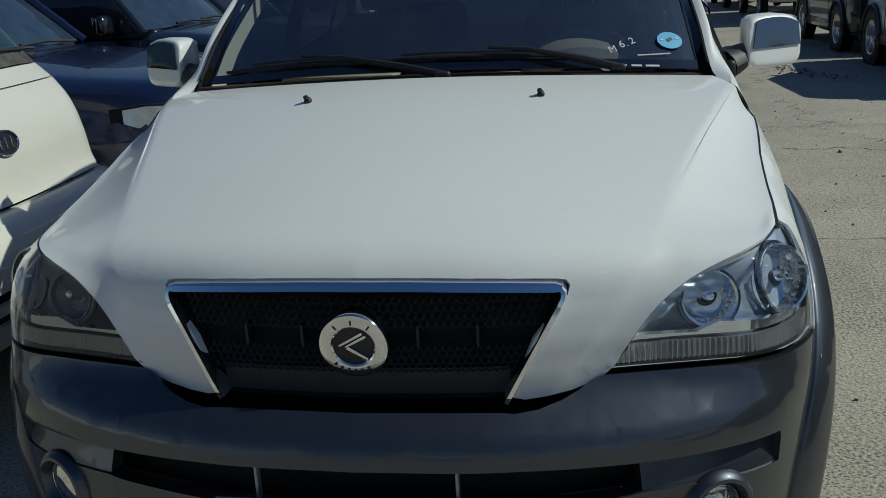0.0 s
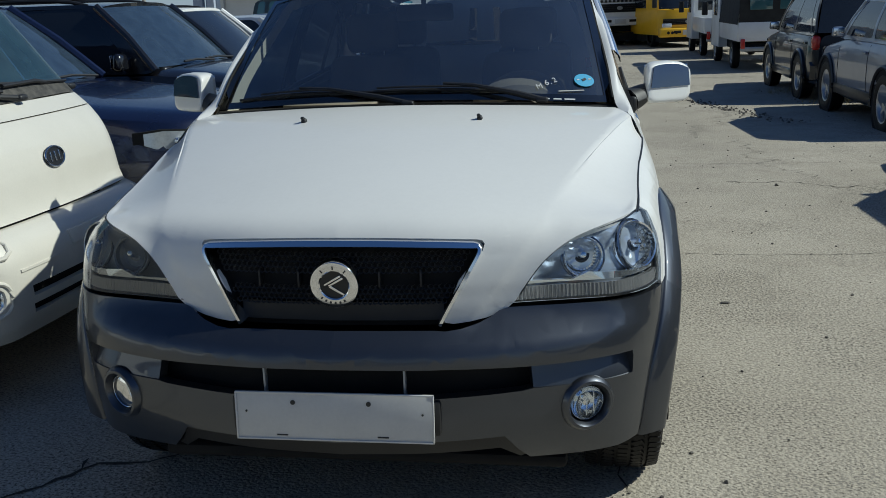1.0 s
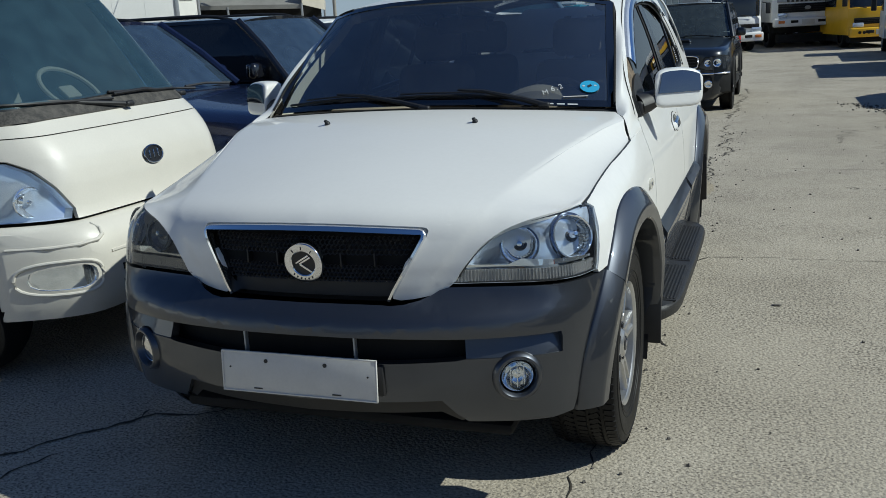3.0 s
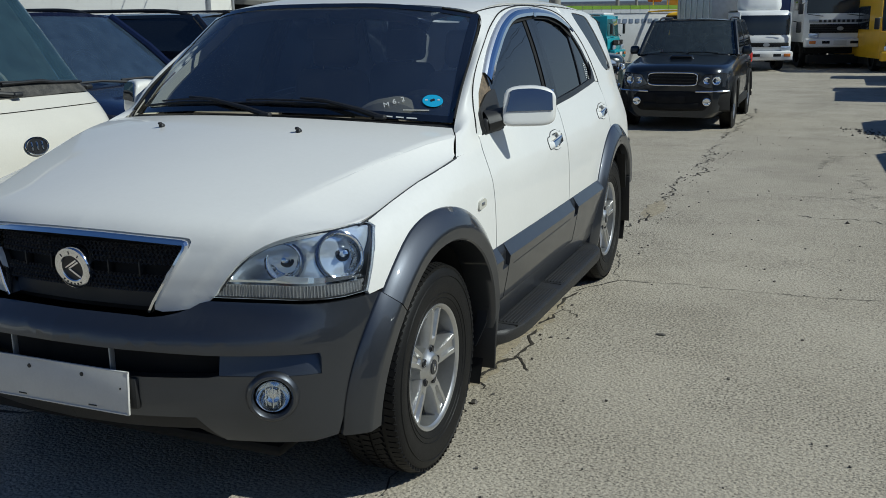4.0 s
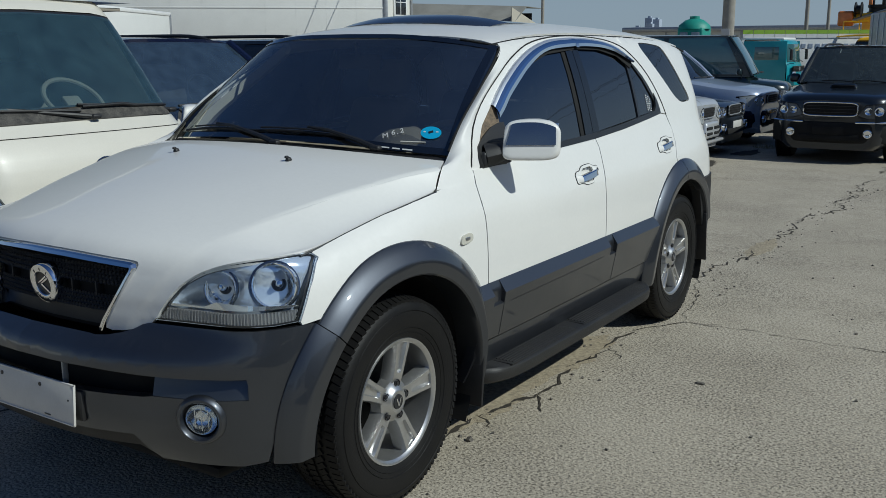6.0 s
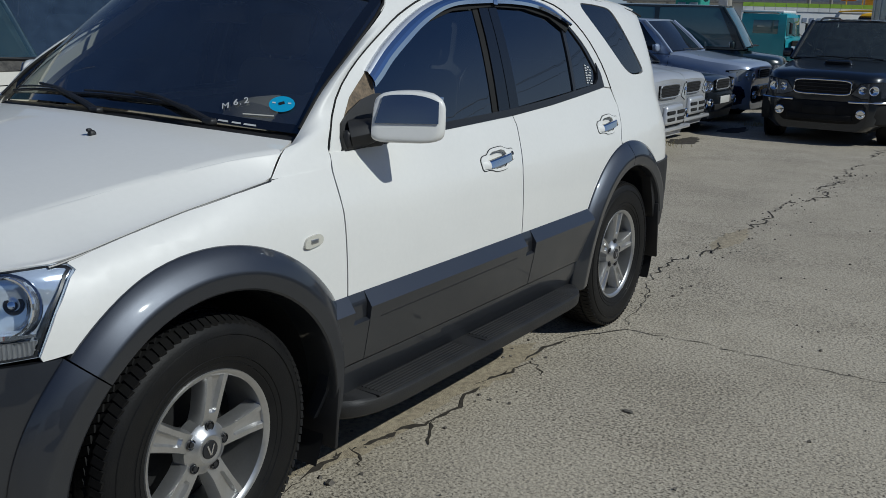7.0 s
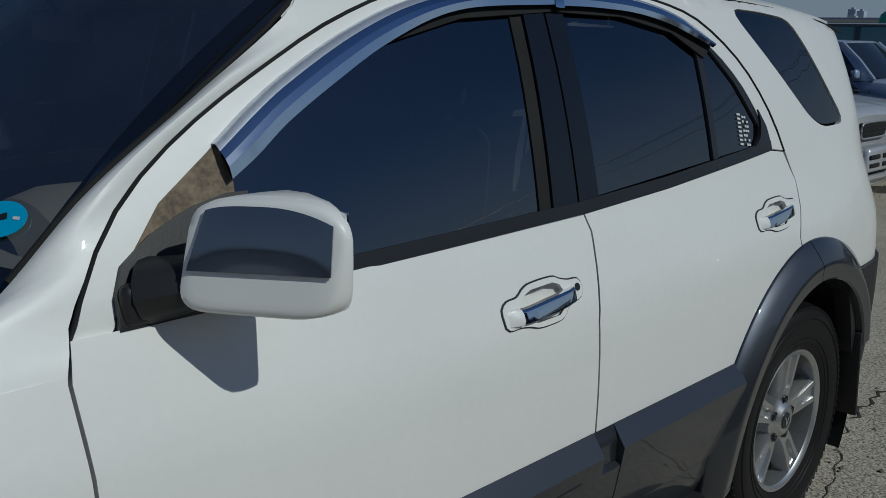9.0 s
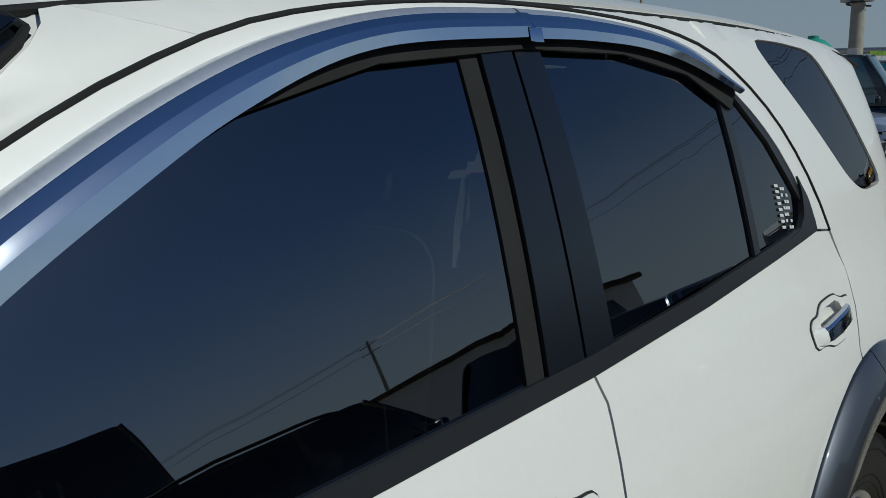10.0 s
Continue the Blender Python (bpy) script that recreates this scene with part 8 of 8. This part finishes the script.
part("boom", rbox((2.3, 0.5, 0.42), (-3.1, 31.9, 3.25), 0.06, seg=3, turn=Matrix.Rotation(-0.12, 4, "Y")), YELLOW, cr, "yellow folded boom")
part("boom_end", rbox((0.7, 0.6, 0.7), (-4.05, 31.8, 3.2), 0.1, seg=3), AMBER, cr, "orange boom head")
part("ram", tube([(-3.9, 31.6, 3.05), (-2.3, 31.6, 3.55)], 0.07, 10), STEEL, cr)
part("turntable", lathe([(0.62, 3.35), (0.62, 3.5), (0.55, 3.52), (0.55, 3.68), (0.6, 3.7), (0.6, 3.82), (0.0, 3.82)], 24, "z"), BLACK, cr).matrix_basis = Matrix.Translation((-2.6, 32.2, 0))
for k in range(5):
    q = 2 * math.pi * k / 5
    part("hook_block", rbox((0.16, 0.16, 0.3), (-2.6 + 0.55 * math.cos(q), 32.2 + 0.55 * math.sin(q), 3.95), 0.04), AMBER if k % 2 else BLACK, cr)
part("hose_reel", placed(lathe([(0.1, -0.15), (0.35, -0.15), (0.35, -0.11), (0.2, -0.1), (0.2, 0.1), (0.35, 0.11), (0.35, 0.15), (0.1, 0.15)], 20), Matrix.Translation((-3.5, 31.6, 3.6))), BLACK, cr)
for x in (-4.0, -3.3, -2.5, -1.9):
    part("rail_post", tube([(x, 31.0, 2.35), (x, 31.0, 3.05)], 0.03, 6), YELLOW, cr)
part("guard_rail", tube([(-4.0, 31.0, 3.05), (-1.9, 31.0, 3.05)], 0.03, 6), YELLOW, cr)
part("bed", rbox((2.3, 5.0, 0.6), (-3.0, 34.5, 1.4), 0.05), VOID, cr)
lorry_wheels(cr, -3.0, 2.1, (31.0, 35.2), 0.45)
# turquoise lorry
tq = thing("turquoise_lorry", "turquoise and white light lorry far down the row", "lorry", row(31.4, -5.2, 0.0))
cab(tq, TEAL, 0, 0, 1.75, 0.5, 1.92, 1.6, 1.12, TEALGLASS)
lorry_front(tq, 0, 0, 1.75, 0.5, TEAL, 0.95, 0.18, bumper_z=0.55)
part("white_roof", rbox((1.6, 1.3, 0.10), (0, 0.95, 1.93), 0.05, seg=3), OFFWHITE, tq)
part("bed", rbox((2.0, 3.5, 0.5), (0, 3.6, 1.0), 0.04), TEAL, tq)
part("chassis", rbox((1.6, 4.5, 0.3), (0, 2.6, 0.6), 0.03), VOID, tq)
lorry_wheels(tq, 0, 1.75, (0.7, 3.9), 0.42)


# small pickups, tails towards the camera
def pickup(name, label, m, covered):
    t = thing(name, label, "pickup", m, "small pickups")
    cab(t, OFFWHITE, 0, 0, 1.65, 0.42, 1.92, 1.5, 1.08)
    part("load_floor", rbox((1.62, 2.9, 0.10), (0, 3.05, 0.72), 0.02), OFFWHITE, t)
    for sg in (-1, 1):
        part("side_flap", rbox((0.04, 2.85, 0.36), (sg * 0.80, 3.05, 0.92), 0.012), OFFWHITE, t)
        part("tail_lamp", rbox((0.10, 0.06, 0.22), (sg * 0.70, 4.52, 0.62), 0.02), RED, t)
        for y in (0.5, 3.3):
            simple_wheel(t, sg * 0.68, y, 0.31, 0.18, STEEL)
    part("tail_flap", rbox((1.60, 0.04, 0.36), (0, 4.49, 0.92), 0.012), OFFWHITE, t)
    part("tail_bar", rbox((1.5, 0.08, 0.10), (0, 4.50, 0.50), 0.02), STEEL, t)
    part("chassis", rbox((1.2, 4.0, 0.2), (0, 2.4, 0.52), 0.02), VOID, t)
    if covered:
        rows = [[(1.66 / 2 * j, y, 1.05 + 0.95 * min(1, (1 - abs(j) ** 6) * 1.5) ** 0.5) for j in np.linspace(-1, 1, 19)] for y in np.linspace(1.55, 4.5, 8)]
        cv = part("canvas_cover", loft(rows), CANVAS, t, "dark canvas load cover")
        part("cover_end", panel([(-0.80, 1.05), (0.80, 1.05), (0.80, 1.6), (0.70, 1.95), (-0.70, 1.95), (-0.80, 1.6)], lambda x, z: (x, 4.5, z), 0.3, gap=0, rim=0), CANVAS, cv)
        for x in (-0.33, 0.33):
            part("cover_window", rbox((0.5, 0.02, 0.36), (x, 4.52, 1.55), 0.02), TEALGLASS, cv)
    else:
        part("rear_window", rbox((1.3, 0.02, 0.45), (0, 1.52, 1.5), 0.02), DARKGLASS, t)
        part("headboard", tube([(-0.78, 1.62, 1.0), (-0.78, 1.62, 1.75), (0.78, 1.62, 1.75), (0.78, 1.62, 1.0)], 0.03, 6), OFFWHITE, t)
    return t


pickup("covered_pickup", "small white pickup with a dark canvas cover", pose(5.05, 24.2, fall(24.2), 0, 0, 180), True)
pickup("open_pickup", "small white pickup with an open load bed", pose(4.95, 29.3, fall(29.3), 0, 0, 180), False)
pickup("open_pickup", "small white pickup with an open load bed", pose(7.4, 26.0, fall(26.0), 0, 0, 180), False)
# coaches behind
for x, y, col, lab in ((6.3, 37.0, OFFWHITE, "white coach with dark windscreen"), (9.2, 36.0, SILVER, "silver coach with dark windscreen"), (12.2, 34.0, OFFWHITE, "white coach with dark windscreen")):
    co = thing("coach", lab, "bus", pose(x, y, fall(y), 0, 0, 28), "coaches")
    cab(co, col, 0, 0, 2.4, 0.45, 3.1, 9.0, 1.25)
    lorry_front(co, 0, 0, 2.4, 0.45, col, 0.9, 0.2, amber=False, bumper_z=0.55)
    lorry_wheels(co, 0, 2.4, (1.9, 7.2), 0.46)

# long white box trailer far behind the parked row
cb = thing("long_box_lorry", "long white box trailer standing far behind the parked cars", "lorry", pose(-25.5, 25.25, fall(25), 0, 0, 45))
part("cargo_box", rbox((12.2, 2.4, 3.1), (0, 1.2, 2.66), 0.04), BOXWHITE, cb, "white cargo box")
for x in (-6.08, 6.08):
    part("corner_post", rbox((0.16, 0.10, 3.12), (x, 0.0, 2.66), 0.02), STEEL, cb)
part("top_rail", rbox((12.2, 0.08, 0.10), (0, -0.01, 4.17), 0.02), OFFWHITE, cb)
part("side_rail", rbox((12.0, 0.03, 0.05), (0, -0.005, 3.30), 0.01), BOXWHITE, cb)
for i in range(9):
    part("panel_joint", rbox((0.012, 0.006, 3.0), (-4.9 + i * 1.22, -0.001, 2.66), 0), BOXWHITE, cb)
part("chassis", rbox((12.0, 1.9, 0.5), (0, 1.2, 0.85), 0.03), VOID, cb)
for x in (-4.6, -3.4, 4.2):
    for y in (0.25, 2.15):
        part("tyre", placed(lathe([(0.2, -0.13), (0.46, -0.13), (0.5, -0.1), (0.5, 0.1), (0.46, 0.13), (0.2, 0.13)], 24, "y"), Matrix.Translation((x, y, 0.5))), RUBBER, cb)
sm = thing("small_box_lorry", "small white box lorry behind the van", "lorry", pose(-16.2, 13.9, fall(14), 0, 0, -59))
part("cargo_box", rbox((5.2, 1.9, 1.95), (2.6, -0.95, 1.60), 0.03), BOXWHITE, sm, "white cargo box")
part("roof_lip", rbox((5.25, 1.95, 0.09), (2.6, -0.95, 2.56), 0.02), OFFWHITE, sm)
part("corner_post", rbox((0.07, 0.07, 1.9), (0.02, 0.0, 1.60), 0.01), STEEL, sm)
part("chassis", rbox((5.0, 1.5, 0.3), (2.6, -0.95, 0.6), 0.03), VOID, sm)
for x in (1.0, 4.2):
    for y in (-0.2, -1.7):
        part("tyre", placed(lathe([(0.15, -0.1), (0.34, -0.1), (0.36, -0.07), (0.36, 0.07), (0.34, 0.1), (0.15, 0.1)], 20, "y"), Matrix.Translation((x, y, 0.36))), RUBBER, sm)
part("round_mirror", placed(lathe([(0.0, 0.0), (0.16, 0.01), (0.17, 0.04), (0.10, 0.10), (0.0, 0.12)], 18, "y"), Matrix.Translation((4.6, 0.1, 2.95))), BLACK, sm)
part("mirror_stalk", tube([(4.6, 0.1, 2.95), (4.6, 0.0, 2.58)], 0.02, 6), BLACK, sm)

# house with a brown roof
PLASTER = mat("white_plaster", (0.66, 0.65, 0.60), 0.9, vary=0.06, scale=1.5)
ROOFING = mat("brown_roof_sheet", (0.055, 0.040, 0.032), 0.8, vary=0.2, scale=2)
hs = thing("house", "white house with a dark brown roof and small windows", "house", pose(0, 0, fall(36)))
part("wall", rbox((8.0, 6.0, 4.5), (-28.1, 32.5, 2.25), 0.02), PLASTER, hs)
part("roof", thicken(loft([[(x, y, z) for x in (-32.4, -23.5)] for y, z in ((28.6, 4.45), (32.5, 6.0), (36.4, 4.55))]), 0.14), ROOFING, hs)
part("gable", panel([(29.5, 4.48), (32.5, 5.85), (35.5, 4.48)], lambda y, z: (-24.12, y, z), 1.0, gap=0, rim=0.02), PLASTER, hs)
for y0, y1, z0, z1 in ((28.6, 32.5, 4.42, 5.97), (32.5, 36.4, 5.97, 4.52)):
    part("fascia", tube([(-23.48, y0, z0), (-23.48, y1, z1)], 0.09, 4), OFFWHITE, hs)
for y in (34.5, 32.2):
    wn = part("window", rbox((0.08, 1.0, 1.05), (-24.06, y, 3.62), 0.02), OFFWHITE, hs, "small white-framed window")
    for k in (-0.22, 0.22):
        part("pane", rbox((0.02, 0.38, 0.86), (-24.015, y + k, 3.62), 0.01), DARKGLASS, wn)
    part("glazing_bar", rbox((0.02, 0.84, 0.03), (-24.0, y, 3.75), 0), OFFWHITE, wn)
part("rain_pipe", tube([(-24.05, 35.4, 4.4), (-24.05, 35.4, 0.1)], 0.06, 8), STEEL, hs)
# canopy tent
tn = thing("canopy_shed", "grey canvas shed on thin posts, open in front", "shed", pose(0, 0, fall(36)))
GREYCANVAS = mat("grey_canvas", (0.27, 0.262, 0.235), 0.9, vary=0.15, scale=1.5)
# Paler than the canopy: the sun on this end is put into the colour.
FRINGE = mat("sunlit_beige_canvas", (0.50, 0.46, 0.38), 0.9, vary=0.1, scale=1.5)
part("canopy", thicken(loft([[(-27.5 + 6.6 * k, 36.6 + 2.9 * k + d, z - 0.25 * k) for k in np.linspace(0, 1, 9)] for d, z in ((0, 2.75), (0.02, 2.95), (1.6, 3.95), (3.2, 3.9))]), 0.03), GREYCANVAS, tn)
part("end_fringe", thicken(loft([[(-20.9 - 0.3 * k, 39.5 + 3.2 * k, 2.68 + (0.92 if up else 0.0) * (1 - k * 0.8) - 0.28 * k * (0 if up else 1)) for k in np.linspace(0, 1, 8)] for up in (True, False)]), 0.03), FRINGE, tn, "sunlit beige canvas fringe")
for x, y in ((-27.4, 36.7), (-24.2, 38.1), (-20.9, 39.5), (-21.2, 42.6)):
    part("post", tube([(x, y, 0), (x, y, 2.75)], 0.06, 8), STEEL, tn)
# Near-black sheet stands for the shaded inside of the shed.
part("dark_interior_sheet", loft([[(-27.5, 39.6, z), (-21.3, 42.4, z)] for z in (0, 3.4)]), VOID, tn)
# green cabin, warehouse, fence screen
gc = thing("green_cabin", "turquoise green plastic cabin with a rounded roof", "cabin", pose(0, 0, fall(36)))
CABIN = mat("turquoise_plastic", (0.03, 0.30, 0.23), 0.5, vary=0.1, scale=4)
part("walls", rbox((0.98, 0.98, 2.36), (-9.4, 33.0, 1.18), 0.08, seg=3), CABIN, gc)
part("roof", lathe([(0.60, 2.32), (0.56, 2.46), (0.34, 2.64), (0.18, 2.69), (0.18, 2.78), (0.0, 2.80)], 20, "z"), CABIN, gc).matrix_basis = Matrix.Translation((-9.4, 33.0, 0))
for k in (-0.22, 0.22):
    part("door_panel", rbox((0.30, 0.04, 1.5), (-9.4 + k, 32.49, 1.45), 0.03), STEEL, gc)
wh = thing("warehouse", "long low pale grey warehouse far off", "building", pose(0, 0, fall(36)))
part("wall", rbox((15, 10, 2.6), (-14.6, 62, 1.3), 0.02), BOXWHITE, wh)
part("roof", rbox((15.3, 11, 0.3), (-14.6, 62, 2.72), 0.1), STEEL, wh)
for i in range(7):
    part("wall_rib", rbox((0.12, 0.06, 2.5), (-21.8 + i * 2.4, 56.97, 1.3), 0), STEEL, wh)
fs = thing("banner_screen", "white banner fence with a green chequered top edge", "fence", pose(-5.3, 38.0, fall(38), 0, 0, 34))
part("sheet", rbox((7.6, 0.06, 2.0), (0, 0, 1.0), 0.01), OFFWHITE, fs)
GREENY = mat("lime_banner", (0.30, 0.50, 0.05), 0.7, vary=0.05)
for i in range(18):
    part("check", rbox((0.40, 0.03, 0.15), (-3.57 + i * 0.42, -0.04, 2.06 + 0.16 * (i % 2)), 0), GREENY if i % 2 else OFFWHITE, fs)
    part("check", rbox((0.40, 0.03, 0.15), (-3.57 + i * 0.42, -0.04, 2.22 - 0.16 * (i % 2)), 0), OFFWHITE if i % 2 else GREENY, fs)
for i in range(10):
    part("text_bar", rbox((0.16, 0.02, 0.16), (-1.9 + i * 0.28, -0.04, 1.68), 0), BLUE, fs)

# poles and wires
CONCRETEPOLE = mat("concrete_pole", (0.33, 0.31, 0.27), 0.9, vary=0.12, scale=5, bump=0.2)


def pole(x, y, h, r, gear=False):
    p = thing("utility_pole", "tall grey concrete utility pole", "pole", pose(x, y, fall(y)), "poles")
    part("shaft", tube([(0, 0, 0), (0, 0, h)], [r, r * 0.62], 14), CONCRETEPOLE, p)
    for z in (h - 0.4, h - 1.1):
        part("cross_arm", rbox((2.0, 0.09, 0.09), (0, 0, z), 0.01), STEEL, p)
        for k in (-0.9, -0.45, 0.45, 0.9):
            part("insulator", lathe([(0.04, 0), (0.055, 0.05), (0.03, 0.10), (0.0, 0.16)], 10, "z"), OFFWHITE, p).matrix_basis = Matrix.Translation((k, 0, z + 0.04))
    if gear:
        for k in (-1, 1):
            part("junction_box", rbox((0.26, 0.22, 0.5), (k * 0.26, -0.12, 3.6), 0.03), STEEL, p)
        part("cable_coil", tube([(0.28 * math.cos(q), 0.28 * math.sin(q), 3.25 + 0.02 * q) for q in np.linspace(0, 12.5, 50)], 0.025, 5), BLACK, p)
        part("sign_plate", rbox((0.26, 0.02, 0.34), (0, -0.22, 2.05), 0.005), PLATE, p)
    return p


pole(-6.0, 26.0, 9.0, 0.20, True)
pole(-8.34, 46.0, 10.0, 0.11)
pole(-7.77, 48.0, 10.0, 0.09)
pole(-18.8, 38.8, 9.0, 0.09)
pole(40.0, 38.0, 10.4, 0.17)
pole(60.0, 13.0, 9.5, 0.17)


def wire(a, b2, sag=0.6):
    c = [Vector(a).lerp(Vector(b2), k) - Vector((0, 0, sag * 4 * k * (1 - k))) for k in np.linspace(0, 1, 20)]
    solid("overhead_wire", tube(c, 0.014, 4), BLACK, "thin black overhead wire", "cable", "wires")


for dz, dx in ((0, -0.9), (0, 0.9), (-0.7, 0.45)):
    wire((-18.8 + dx, 38.8, 8.75 + dz), (-6.0 + dx, 26.0, 8.75 + dz), 0.9)
    wire((-6.0 + dx, 26.0, 8.75 + dz), (40.0 + dx, 38.0, 10.0 + dz), 1.0)
    wire((40.0 + dx, 38.0, 10.0 + dz), (60.0 + dx, 13.0, 9.2 + dz), 0.7)
    wire((60.0 + dx, 13.0, 9.2 + dz), (66.0 + dx, -30.0, 9.2 + dz), 1.0)
wire((-40.0, 30.0, 5.2), (-6.0, 26.0, 5.6), 0.8)
wire((-40.0, 31.0, 4.6), (-6.0, 26.0, 5.0), 0.8)
wire((-6.0, 26.0, 5.4), (-2.0, 60.0, 6.0), 0.6)

# hazy tower blocks on the skyline
# Distance haze is put into this flat blue-grey colour.
HAZE = mat("hazy_tower", (0.38, 0.43, 0.51), 1.0, vary=0.03, scale=0.02)
for x, y, h, w2 in ((-604, 1500, 31, 15), (-588, 1510, 46, 12), (-571, 1500, 43, 11), (-535, 1520, 34, 10), (-579, 1490, 36, 12), (-524, 1510, 31, 12)):
    tw = thing("tower_block", "pale hazy tower block far away", "building", pose(x, y, fall(y)), "tower blocks")
    part("wall", rbox((w2, 12, h), (0, 0, h / 2), 0.3), HAZE, tw)
    part("roof_house", rbox((w2 * 0.4, 6, 3), (0, 0, h + 1.2), 0.2), HAZE, tw)
    for i in range(int(h / 4)):
        part("window_band", rbox((w2 * 0.86, 0.3, 1.3), (0, -6.05, 3 + i * 4), 0), HAZE, tw)
# low sheds added out of view round the far edges of the yard
for x, y, sx, sy, h in ((22, 24, 14, 5, 3.4), (30, 2, 6, 16, 3.6), (24, -22, 10, 8, 3.2), (-26, -14, 8, 20, 3.4), (2, -32, 26, 6, 3.6)):
    sh = thing("unseen_shed", "low grey metal shed added out of view at the yard's edge", "shed", pose(x, y, fall(y)), "sheds")
    part("wall", rbox((sx, sy, h), (0, 0, h / 2), 0.03), BOXWHITE, sh)
    part("roof", rbox((sx + 0.6, sy + 0.6, 0.25), (0, 0, h + 0.1), 0.08), ROOFING, sh)
